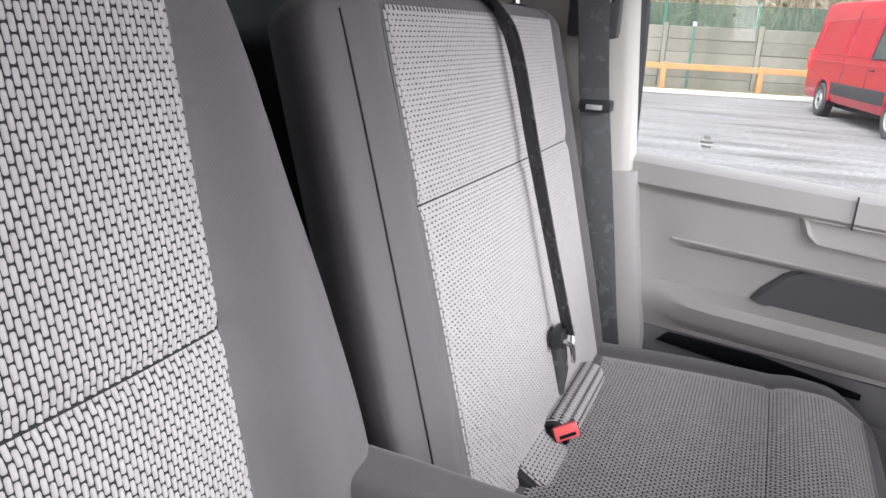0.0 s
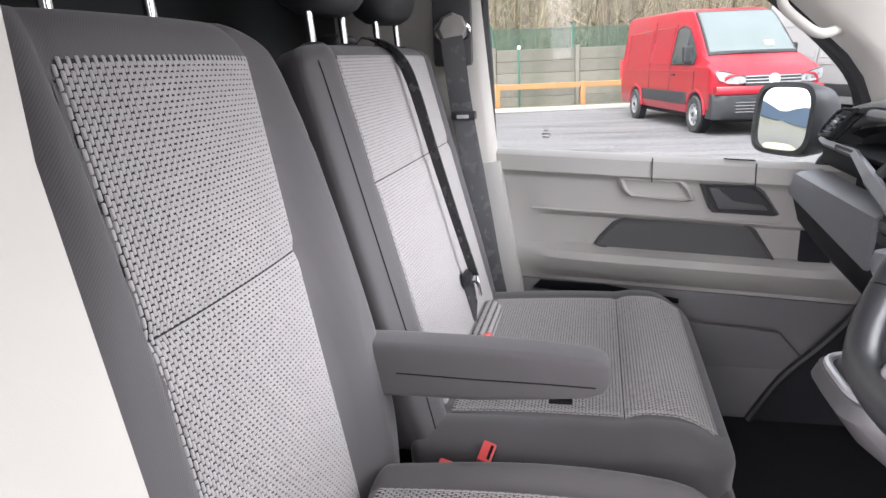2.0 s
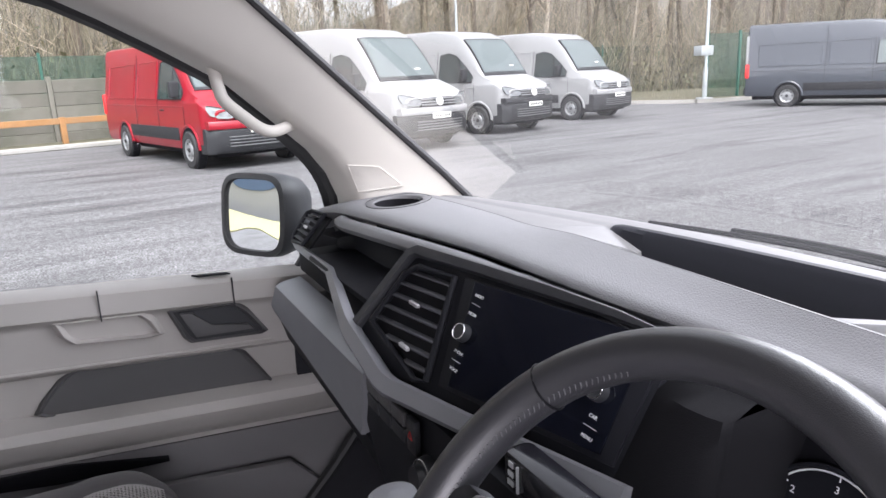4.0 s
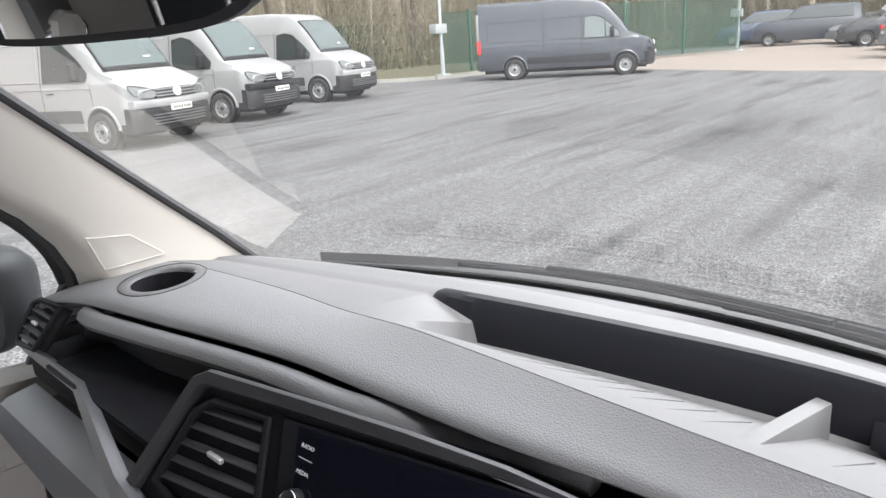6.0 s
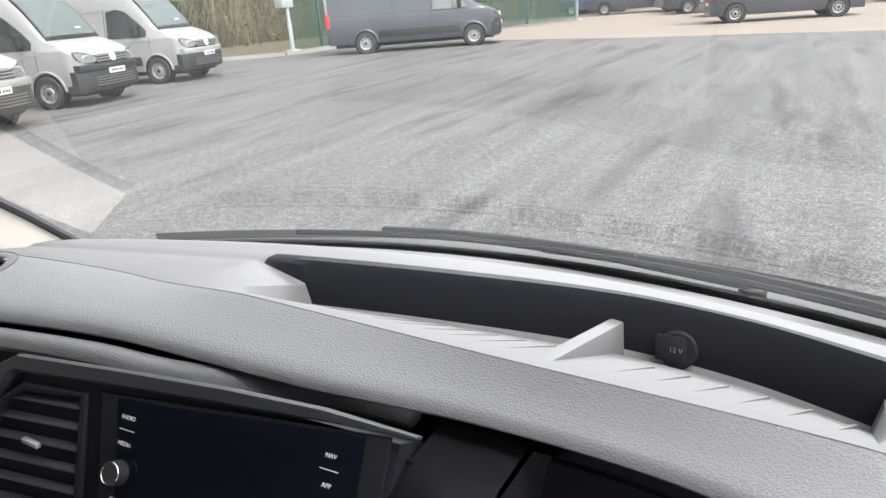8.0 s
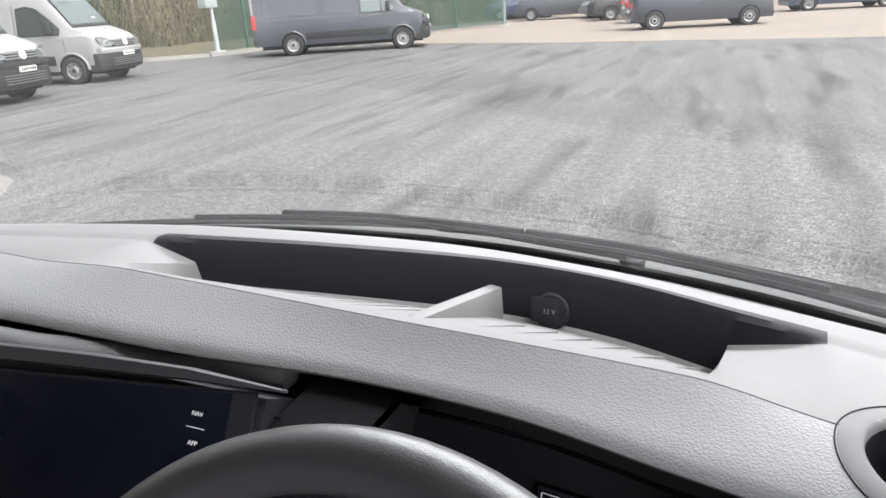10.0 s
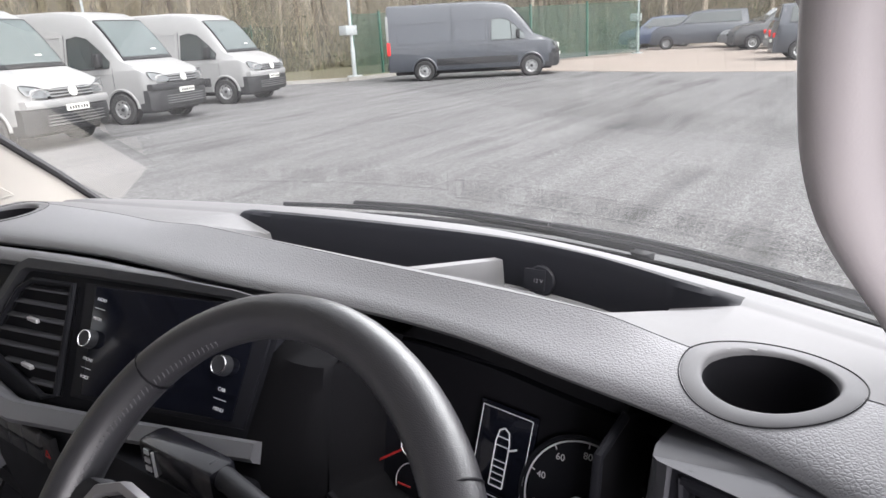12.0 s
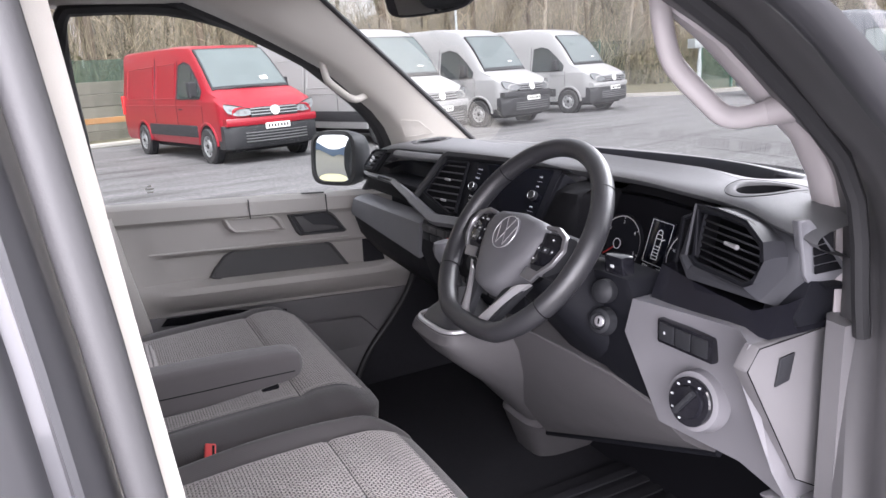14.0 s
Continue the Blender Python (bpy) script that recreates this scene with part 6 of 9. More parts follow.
def build_steering():
    w = thing("steering_wheel", "black leather three-spoke steering wheel with silver trims", "steering wheel", (0.322, 0.842, 1.307))
    a = radians(38)
    nrm = Vector((0, -math.cos(a), math.sin(a)))
    m = frame_of(nrm, (0, math.sin(a), math.cos(a)))
    R = 0.175
    bm = bmesh.new()
    # slightly flat-bottomed rim with a thicker grip
    vs = []
    N, K = 96, 14
    for i in range(N):
        t = 2 * math.pi * i / N
        grip = 0.5 + 0.5 * math.cos(2 * (t - radians(25))) if math.sin(t) > -0.2 else 0.3
        r = 0.0165 + 0.0015 * grip
        c = Vector((math.cos(t), math.sin(t), 0))
        y = R * math.sin(t)
        if y < -0.158:
            y = -0.158 - (abs(y) - 0.158) * 0.45
        ctr = Vector((R * math.cos(t), y, 0))
        vs.append([bm.verts.new(m @ (ctr + c * (r * 0.95 * math.cos(b)) + Vector((0, 0, r * 1.06 * math.sin(b))))) for b in (2 * math.pi * k / K for k in range(K))])
    for i in range(N):
        p, q = vs[i], vs[(i + 1) % N]
        for k in range(K):
            bm.faces.new((p[k], q[k], q[(k + 1) % K], p[(k + 1) % K]))
    rim = part("rim", bm, "leather", w, "black leather rim", smooth=60)
    for deg in (38, 142, 212, 328):
        t = radians(deg)
        c = Vector((math.cos(t), math.sin(t), 0))
        mm = m @ frame_of(Vector((-math.sin(t), math.cos(t), 0)), (0, 0, 1), at=c * R)
        bm = bmesh.new()
        ring_tube(bm, mm, 0.0172, 0.0009, 20, 5)
        part("rim_seam", bm, "slot", rim)
    bm = bmesh.new()
    for i in range(46):
        t = radians(118 + i * 1.6)
        c = Vector((math.cos(t), math.sin(t), 0))
        p = c * (R - 0.0150) + Vector((0, 0, 0.0085))
        q = p + Vector((-math.sin(t), math.cos(t), 0)) * 0.004 - Vector((0, 0, 0.006))
        tube(bm, [m @ p, m @ q], 0.0007, 4)
    ob = part("stitching", bm, "thread", rim)
    ob["kind"] = "stuff"
    # airbag boss
    m = m @ Matrix.Translation((0, -0.017, 0))
    bm = bmesh.new()
    base = [(-0.078, 0.040), (-0.060, 0.052), (0.0, 0.058), (0.060, 0.052), (0.078, 0.040), (0.084, 0.020), (0.072, -0.015), (0.046, -0.062), (0.030, -0.082), (0.0, -0.088), (-0.030, -0.082), (-0.046, -0.062), (-0.072, -0.015), (-0.084, 0.020)]
    rings = []
    for sc, h in ((1.0, -0.030), (1.02, -0.008), (1.0, 0.006), (0.94, 0.016), (0.80, 0.022), (0.55, 0.025), (0.25, 0.026)):
        rings.append([m @ Vector((x * sc, y * sc - 0.01 * (1 - sc) * 0, h)) for x, y in base])
    loft(bm, rings)
    hub = part("airbag_cover", bm, "airbag", w, "grey-black airbag cover", smooth=50)
    # round plain badge
    bm = bmesh.new()
    bmx = m @ Matrix.Translation((0, 0.012, 0.0255))
    lathe(bm, [(0.031, -0.002), (0.031, 0.001), (0.029, 0.002), (0.0, 0.0022)], bmx, 40, closed=True)
    bd = part("badge", bm, "airbag", hub, "round badge with a chrome outline")
    # spokes
    for sx in (-1, 1):
        bm = bmesh.new()
        pts = [(0.070, 0.030), (0.085, 0.042), (0.150, 0.040), (0.168, 0.022), (0.166, -0.006), (0.130, -0.030), (0.085, -0.030), (0.065, -0.005)]
        prism(bm, [m @ Vector((sx * x, y, -0.014)) for x, y in pts], m.to_3x3() @ Vector((0, 0, 0.022)), 0.005)
        sp = part("spoke", bm, "trim_dark", w)
        rim_run = [(0.076, 0.044), (0.104, 0.046), (0.128, 0.036), (0.138, 0.016), (0.130, -0.010), (0.112, -0.030)]
        bm = bmesh.new()
        band(bm, [m @ Vector((sx * x, y, 0.011)) for x, y in rim_run], [0.006, 0.008, 0.009, 0.009, 0.009, 0.007], 0.006, m.to_3x3() @ Vector((0, 0, 1)))
        part("silver_edge", bm, "edge_silver", sp, "satin silver edge")
        bm = bmesh.new()
        prism(bm, [m @ Vector((sx * x, y, 0.0085)) for x, y in ((0.078, -0.026), (0.114, -0.028), (0.104, -0.046), (0.074, -0.044))], m.to_3x3() @ Vector((0, 0, 0.004)), 0.0012)
        part("silver_plate", bm, "edge_silver", sp, "small satin silver plate")
        bm = bmesh.new()
        prism(bm, [m @ Vector((sx * x, y, 0.0082)) for x, y in ((0.074, 0.036), (0.118, 0.036), (0.130, 0.015), (0.118, -0.016), (0.080, -0.020))], m.to_3x3() @ Vector((0, 0, 0.003)), 0.002)
        part("button_pad", bm, "gloss_black", sp, "gloss black button pad")
        for bx, by, wd in ((0.101, 0.008, 0.010), (0.086, 0.008, 0.003), (0.116, 0.008, 0.003)):
            bm = bmesh.new()
            box(bm, (sx * bx - wd * 0.85, by - 0.0045, 0.0112), (sx * bx + wd * 0.85, by + 0.0045, 0.0128), 0.001, 1, m)
            bt = part("button", bm, "trim_dark", sp)
        for bx, by in ((0.101, 0.008), (0.084, -0.010), (0.108, 0.027), (0.084, 0.008), (0.119, 0.008)):
            bm = bmesh.new()
            box(bm, (sx * bx - 0.0018, by - 0.0014, 0.0129), (sx * bx + 0.0018, by + 0.0014, 0.0132), 0, 1, m)
            part("symbol", bm, "white_mark", sp)
        if sx < 0:
            words("RES", m @ Matrix.Translation((-0.092, 0.0275, 0.0122)), 0.0058, "white_mark", sp)
            words("SET", m @ Matrix.Translation((-0.106, -0.0100, 0.0122)), 0.0058, "white_mark", sp)
        # lower spoke: dark leg with a broad silver strip that narrows to the rim
        bm = bmesh.new()
        prism(bm, [m @ Vector((sx * x, y, -0.014)) for x, y in ((0.036, -0.070), (0.090, -0.046), (0.040, -0.158), (0.012, -0.158))], m.to_3x3() @ Vector((0, 0, 0.014)), 0.004)
        leg = part("spoke", bm, "trim_dark", w)
        bm = bmesh.new()
        rows_ = []
        for t in range(9):
            k = t / 8
            a_, b_ = Vector((0.064, -0.064, 0.006)).lerp(Vector((0.012, -0.142, 0.002)), k), Vector((0.094, -0.048, 0.001)).lerp(Vector((0.036, -0.156, 0.002)), k)
            b_.x -= 0.010 * math.sin(math.pi * k)
            rows_.append([m @ Vector((sx * p.x, p.y, p.z + dz)) for p, dz in ((a_, -0.006), (a_, 0.0), (a_.lerp(b_, 0.4), 0.003), (b_, 0.0), (b_, -0.006))])
        loft(bm, rows_)
        part("silver_strip", bm, "silver", leg, "satin silver strip", smooth=35)
    bm = bmesh.new()
    prism(bm, [m @ Vector((x, y, 0.000)) for x, y in ((-0.036, -0.157), (0.036, -0.157), (0.014, -0.138), (-0.014, -0.138))], m.to_3x3() @ Vector((0, 0, 0.004)), 0.001)
    part("lower_trim", bm, "silver", w, "satin silver joint of the lower spoke")
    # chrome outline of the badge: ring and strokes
    bm = bmesh.new()
    ring_tube(bm, bmx @ Matrix.Translation((0, 0, 0.002)), 0.0295, 0.0008, 40, 6)
    part("badge_ring", bm, "silver", bd)
    bm = bmesh.new()
    for pts in (((-0.011, 0.025), (0.0, 0.003), (0.011, 0.025)), ((-0.024, 0.014), (-0.010, -0.022), (0.0, 0.0), (0.010, -0.022), (0.024, 0.014))):
        tube(bm, [bmx @ Vector((x, y, 0.0022)) for x, y in pts], 0.0009, 6)
    part("badge_outline", bm, "silver", bd)

    # column with stalks
    c = thing("steering_column", "charcoal steering column shroud with ignition and stalks", "steering column", (0.34, 0.93, 1.22))
    o = Vector(c.location)
    ax = -nrm
    bm = bmesh.new()
    p0 = Vector((0.322, 0.842, 1.307)) + ax * 0.045 - o
    rings = []
    for t, rw, rh in ((0.0, 0.055, 0.050), (0.03, 0.070, 0.064), (0.10, 0.085, 0.072), (0.20, 0.105, 0.085), (0.30, 0.13, 0.10)):
        ctr = p0 + ax * t + Vector((0.05 * t / 0.3, 0, -0.01 - 0.05 * t / 0.3))
        rings.append([ctr + m.to_3x3() @ Vector((rw * math.copysign(abs(math.cos(b)) ** 0.6, math.cos(b)), rh * math.copysign(abs(math.sin(b)) ** 0.6, math.sin(b)), 0)) for b in (2 * math.pi * k / 24 for k in range(24))])
    loft(bm, rings)
    part("shroud", bm, "dash_dark", c, smooth=45)
    # shroud apron around the lock, down to the knee panel
    bm = bmesh.new()
    prism(bm, [Vector(p) - o for p in ((0.36, 0.925, 1.26), (0.47, 0.945, 1.25), (0.487, 0.955, 1.21), (0.475, 0.950, 1.155), (0.53, 0.965, 1.04), (0.50, 0.975, 1.04), (0.30, 0.950, 1.10), (0.28, 0.92, 1.18))], (0, 0.08, 0), 0.012)
    part("apron", bm, "dash_dark", c)
    im = frame_of((0.25, -0.92, 0.28), at=Vector((0.441, 0.918, 1.177)) - o)
    bm = bmesh.new()
    lathe(bm, [(0.024, -0.012), (0.020, 0.003), (0.014, 0.006), (0.0125, 0.001), (0.010, 0.001), (0.0, 0.001)], im, 32, closed=True)
    ig = part("ignition_collar", bm, "trim_dark", c, "charcoal ignition collar")
    bm = bmesh.new()
    lathe(bm, [(0.0090, 0.000), (0.0088, 0.004), (0.0075, 0.005), (0.0, 0.005)], im, 32, closed=True)
    part("lock", bm, "silver", ig, "bright metal ignition lock")
    bm = bmesh.new()
    box(bm, (-0.0016, -0.0045, 0.0048), (0.0016, 0.0045, 0.0056), 0, 1, im)
    part("key_slot", bm, "slot", ig)
    bm = bmesh.new()
    lathe(bm, [(0.020, -0.01), (0.019, 0.006), (0.012, 0.012), (0.0, 0.013)], frame_of((0.3, -0.9, 0.2), at=Vector((0.437, 0.928, 1.225)) - o), 24, closed=True)
    part("adjuster", bm, "trim_dark", c)
    # right stalk
    st = part("stalk", tube_bm([Vector((0.40, 0.935, 1.262)) - o, Vector((0.455, 0.922, 1.275)) - o, Vector((0.485, 0.913, 1.284)) - o], [0.011, 0.010, 0.013], 10), "trim_dark", c)
    bm = bmesh.new()
    box(bm, Vector((0.478, 0.895, 1.273)) - o, Vector((0.518, 0.921, 1.303)) - o, 0.005, 2)
    part("stalk_end", bm, "gloss_black", st)
    bm = bmesh.new()
    box(bm, Vector((0.494, 0.894, 1.285)) - o, Vector((0.501, 0.8952, 1.289)) - o)
    part("symbol", bm, "white_mark", st)
    # left stalk
    st = part("stalk", tube_bm([Vector((0.25, 0.945, 1.262)) - o, Vector((0.19, 0.950, 1.270)) - o, Vector((0.17, 0.95, 1.272)) - o], [0.010, 0.010, 0.012], 10), "trim_dark", c)
    bm = bmesh.new()
    box(bm, Vector((0.075, 0.935, 1.245)) - o, Vector((0.185, 0.965, 1.283)) - o, 0.008, 2)
    part("stalk_end", bm, "gloss_black", st, "gloss black stalk end with white symbols")
    for i in range(3):
        bm = bmesh.new()
        box(bm, Vector((0.085 + i * 0.001, 0.934, 1.253 + i * 0.009)) - o, Vector((0.094, 0.9352, 1.258 + i * 0.009)) - o)
        part("symbol", bm, "white_mark", st)
    bm = bmesh.new()
    tube(bm, [Vector((0.102, 0.934, 1.252)) - o, Vector((0.102, 0.934, 1.277)) - o], 0.0016, 5)
    part("symbol", bm, "white_mark", st)


def tube_bm(path, radius, sides):
    bm = bmesh.new()
    tube(bm, path, radius, sides)
    return bm


def build_knee_panel():
    """Grey moulding that runs from the gear console to the driver's lower panel."""
    k = thing("knee_panel", "grey moulded knee panel below the steering column", "dash panel", (0.33, 0.95, 1.0))
    o = Vector(k.location)
    top = [(0.08, 0.905, 1.075), (0.20, 0.925, 1.085), (0.32, 0.945, 1.075), (0.43, 0.958, 1.065), (0.535, 0.966, 1.045)]
    rings = []
    for i, (x, y, z) in enumerate(top):
        t = i / (len(top) - 1)
        low = Vector((0.02, 1.10, 0.72)).lerp(Vector((0.60, 1.02, 0.985)), t ** 0.8)
        a = Vector((x, y, z))
        mid = a.lerp(low, 0.5) + Vector((0, -0.016, -0.010))
        rings.append([p - o for p in (a + Vector((0, 0.05, 0.01)), a, a.lerp(mid, 0.5) + Vector((0, -0.006, 0)), mid, mid.lerp(low, 0.6) + Vector((0, -0.006, 0)), low, low + Vector((0, 0.07, 0.0)))])
    bm = bmesh.new()
    loft(bm, rings)
    part("panel", bm, "dash_pod", k, smooth=50)
    bm = bmesh.new()
    tube(bm, [r[5] + Vector((0, -0.001, 0)) for r in rings], 0.006, 8)
    part("lower_lip", bm, "dash_dark", k, "dark rounded lower edge")
    bm = bmesh.new()
    tube(bm, [r[1] + Vector((0, -0.001, 0.0)) for r in rings], 0.004, 8)
    part("upper_lip", bm, "dash_pod", k)


def build_gear():
    g = thing("gear_console", "grey moulded gear lever console below the dash centre", "gear console", (0.08, 0.9, 1.0))
    o = Vector(g.location)
    st = [(1.078, -0.030, 0.145, 0.780, 0.96), (1.060, -0.040, 0.155, 0.772, 1.02), (1.02, -0.045, 0.160, 0.800, 1.15), (0.955, -0.07, 0.135, 0.868, 1.30), (0.89, -0.10, 0.095, 0.94, 1.40), (0.80, -0.15, 0.035, 1.02, 1.48), (0.725, -0.19, -0.015, 1.09, 1.52), (0.715, -0.21, 0.005, 1.08, 1.53), (0.56, -0.26, -0.10, 1.16, 1.55)]
    bm = bmesh.new()
    rings = []
    for z, x0, x1, y0, y1 in st:
        cx, cy, hx, hy = (x0 + x1) / 2, (y0 + y1) / 2, (x1 - x0) / 2, (y1 - y0) / 2
        rings.append([Vector((cx + hx * math.copysign(abs(math.cos(b)) ** 0.45, math.cos(b)), cy + hy * math.copysign(abs(math.sin(b)) ** 0.45, math.sin(b)), z)) - o for b in (2 * math.pi * k / 32 for k in range(32))])
    loft(bm, rings)
    part("console_body", bm, "dash_pod", g, smooth=45)
    bm = bmesh.new()
    ring = [Vector((0.055 + 0.080 * math.copysign(abs(math.cos(b)) ** 0.5, math.cos(b)), 0.865 + 0.075 * math.copysign(abs(math.sin(b)) ** 0.5, math.sin(b)), 1.079)) - o for b in (2 * math.pi * k / 32 for k in range(32))]
    tube(bm, [*ring, ring[0], ring[1]], 0.006, 8)
    part("boot_frame", bm, "silver", g, "satin silver boot frame")
    bm = bmesh.new()
    rings = []
    for t, s in ((0, 1.0), (0.25, 0.80), (0.45, 0.62), (0.6, 0.5), (0.8, 0.34), (1.0, 0.2)):
        w = 1.0 + (0.08 if t in (0.25, 0.6) else 0)
        rings.append([Vector((0.055 + 0.074 * s * w * math.copysign(abs(math.cos(b)) ** 0.5, math.cos(b)), 0.865 + 0.069 * s * w * math.copysign(abs(math.sin(b)) ** 0.5, math.sin(b)), 1.076 + 0.075 * t)) - o for b in (2 * math.pi * k / 28 for k in range(28))])
    loft(bm, rings)
    part("boot", bm, "leather", g, "black leather boot")
    bm = bmesh.new()
    tube(bm, [Vector((0.055, 0.865, 1.13)) - o, Vector((0.045, 0.852, 1.21)) - o], 0.010, 10)
    part("lever", bm, "trim_dark", g)
    bm = bmesh.new()
    lathe(bm, [(0.008, -0.035), (0.018, -0.020), (0.026, 0.0), (0.027, 0.014), (0.022, 0.026), (0.0, 0.030)], frame_of((-0.1, -0.1, 1), (0, 1, 0), at=Vector((0.040, 0.846, 1.218)) - o), 24, closed=True)
    part("gear_knob", bm, "dash_mid", g, "grey rounded gear knob")


build_dashboard()
build_cluster()
build_steering()
build_knee_panel()
build_gear()
# ---------------------------------------------------------------- seats
class Cushion:
    """A padded block: a loft of rounded sections along v (0..1), whose front carries a shallow insert between raised sides.
    place(s, v, d): the point at s metres across, v along, d metres out of the face."""

    def __init__(self, base, along, across, out, half, thick, bolster, insert, power=5.0, bulge=0.0, arc=0.0):
        self.base, self.along, self.across, self.out = base, along, across, out
        self.half, self.thick, self.bolster, self.insert, self.power, self.bulge, self.arc = half, thick, bolster, insert, power, bulge, arc

    def ends(self, v):
        """How the section shrinks at both ends."""
        r = self.round_end
        a = 1.0
        if v > 1 - r:
            a = math.sqrt(max(0.0, 1 - ((v - 1 + r) / r) ** 2))
        if v < self.round_start:
            a = min(a, math.sqrt(max(0.0, 1 - ((self.round_start - v) / self.round_start) ** 2)))
        return a

    round_end, round_start = 0.10, 0.06

    def depth(self, s, v):
        h = self.half(v)
        u = min(0.9999, abs(s) / h)
        d = self.thick(v) * (1 - u ** self.power) ** (1 / self.power)
        lo, hi = self.insert(v)
        b = self.bolster
        if s < lo:
            d += b * smoothstep(0, 0.05, lo - s) * (1 - smoothstep(0.75, 1.0, u))
        elif s > hi:
            d += b * smoothstep(0, 0.05, s - hi) * (1 - smoothstep(0.75, 1.0, u))
        else:
            mid, wd = (lo + hi) / 2, (hi - lo) / 2
            d += self.bulge * (1 - ((s - mid) / wd) ** 2)
            for seam in self.seams:
                d -= 0.0040 * math.exp(-((v - seam) / 0.014) ** 2)
        if min(abs(s - lo), abs(s - hi)) < 0.008:
            d -= 0.004 * (1 - min(abs(s - lo), abs(s - hi)) / 0.008)
        return d * (0.25 + 0.75 * self.ends(v))

    seams = ()

    def point(self, s, v, lift=0.0):
        d = self.depth(s, v) + lift
        return self.base + self.along(v) + self.across * s + self.out(v) * d

    def body(self, nv=60, ns=44, nb=10):
        bm = bmesh.new()
        rings = []
        for j in range(nv + 1):
            v = j / nv
            v = 0.5 - 0.5 * math.cos(math.pi * v) if j in (0, nv) else v
            h = self.half(v)
            k = 0.80 + 0.20 * self.ends(v)
            ring = []
            for i in range(ns + 1):
                a = math.pi * (i / ns)
                u = -math.cos(a)
                u = math.copysign(abs(u) ** 0.85, u)
                s = u * h * k
                ring.append(self.base + self.along(v) + self.across * s + self.out(v) * self.depth(u * h, v))
            for i in range(1, nb):
                a = math.pi * i / nb
                s = math.cos(a) * h * k
                back = self.back * math.sin(a) ** 0.5 * (0.4 + 0.6 * self.ends(v))
                ring.append(self.base + self.along(v) + self.across * s - self.out(v) * back)
            rings.append(ring)
        loft(bm, rings)
        return bm

    back = 0.06

    def loops(self, v0, v1, pitch_s, pitch_v, length, width, height, holes=()):
        """Rows of raised yarn loops over the insert, each a short rounded bar along v."""
        verts, faces = [], []
        span = (self.along(v1) - self.along(v0)).length
        nrow = int(span / pitch_v)
        lo, hi = self.insert((v0 + v1) / 2)
        ncol = int((hi - lo - 0.006) / pitch_s)
        dv = (v1 - v0) / nrow * length / pitch_v
        for c in range(ncol):
            for r in range(nrow):
                vm = v0 + (v1 - v0) * (r + 0.5 + (0.25 if c % 2 else -0.25)) / nrow + random.uniform(-0.0004, 0.0004)
                lo, hi = self.insert(vm)
                lo, hi = lo + 0.003, hi - 0.003
                s = lo + (hi - lo) * (c + 0.5) / ncol + random.uniform(-0.0002, 0.0002)
                if any(a < s < b and e < vm < f for a, b, e, f in holes):
                    continue
                hgt = height * random.uniform(0.9, 1.1)
                first = len(verts)
                for t, w, l in ((-0.5, 0.40, 0.0), (-0.45, 0.80, 0.75), (-0.33, 1.0, 1.0), (0.33, 1.0, 1.0), (0.45, 0.80, 0.75), (0.5, 0.40, 0.0)):
                    vv = vm + t * dv
                    b = self.base + self.along(vv) + self.across * s + self.out(vv) * self.depth(s, vv)
                    o = self.out(vv)
                    for x, y in ((-1, -0.3), (-0.72, 0.66), (0, 1.0), (0.72, 0.66), (1, -0.3)):
                        p = b + self.across * (x * width * w / 2) + o * (hgt * (y if y < 0 else y * l))
                        verts.append(p[:])
                for a in range(5):
                    for k in range(4):
                        i = first + a * 5 + k
                        faces.append((i, i + 1, i + 6, i + 5))
        me = bpy.data.meshes.new("woven_yarn")
        me.from_pydata(verts, [], faces)
        me.polygons.foreach_set("use_smooth", [True] * len(faces))
        me.materials.append(M["loops"])
        return me

    def strip(self, lo_fn, v0, v1, n, r=0.0016, mat="thread"):
        bm = bmesh.new()
        tube(bm, [self.point(lo_fn(v0 + (v1 - v0) * i / n), v0 + (v1 - v0) * i / n, 0.001) for i in range(n + 1)], r, 5)
        return bm

    def cross_seam(self, v, n=30):
        bm = bmesh.new()
        lo, hi = self.insert(v)
        tube(bm, [self.point(lo + (hi - lo) * i / n, v, 0.0014) for i in range(n + 1)], 0.0011, 5)
        return bm

    def ground(self, v0, v1, nv=50, ns=30):
        """Dark ground cloth under the loops."""
        bm = bmesh.new()
        rows = []
        for j in range(nv + 1):
            v = v0 + (v1 - v0) * j / nv
            lo, hi = self.insert(v)
            rows.append([self.point(lo + (hi - lo) * i / ns, v, 0.0002) for i in range(ns + 1)])
        under = [[p - self.out(v0) * 0.004 for p in r] for r in rows]
        vr = [[bm.verts.new(p) for p in r] for r in rows]
        for a, b in zip(vr, vr[1:]):
            for i in range(ns):
                bm.faces.new((a[i], a[i + 1], b[i + 1], b[i]))
        return bm


def woven(c, parent, v0, v1, pitch, nv=50, wide=0.88, gap=0.0):
    """The insert as parts of a seat part."""
    g = part("insert_cloth", c.ground(v0, v1, nv * 3), "loop_base", parent, "grey basket-weave insert cloth")
    holes = [(-9, 9, k - gap, k + gap) for k in c.seams]
    me = c.loops(v0, v1, pitch[0], pitch[1], pitch[1] * 0.90, pitch[0] * wide, 0.0017, holes)
    ob = new("woven_yarn", me)
    ob.parent = parent
    ob["kind"] = "stuff"
    for side in (0, 1):
        part("piping", c.strip(lambda v: c.insert(v)[side], v0, v1, nv), "thread", parent)
    for s in c.seams:
        if v0 < s < v1:
            part("seam", c.cross_seam(s), "loop_base", parent)


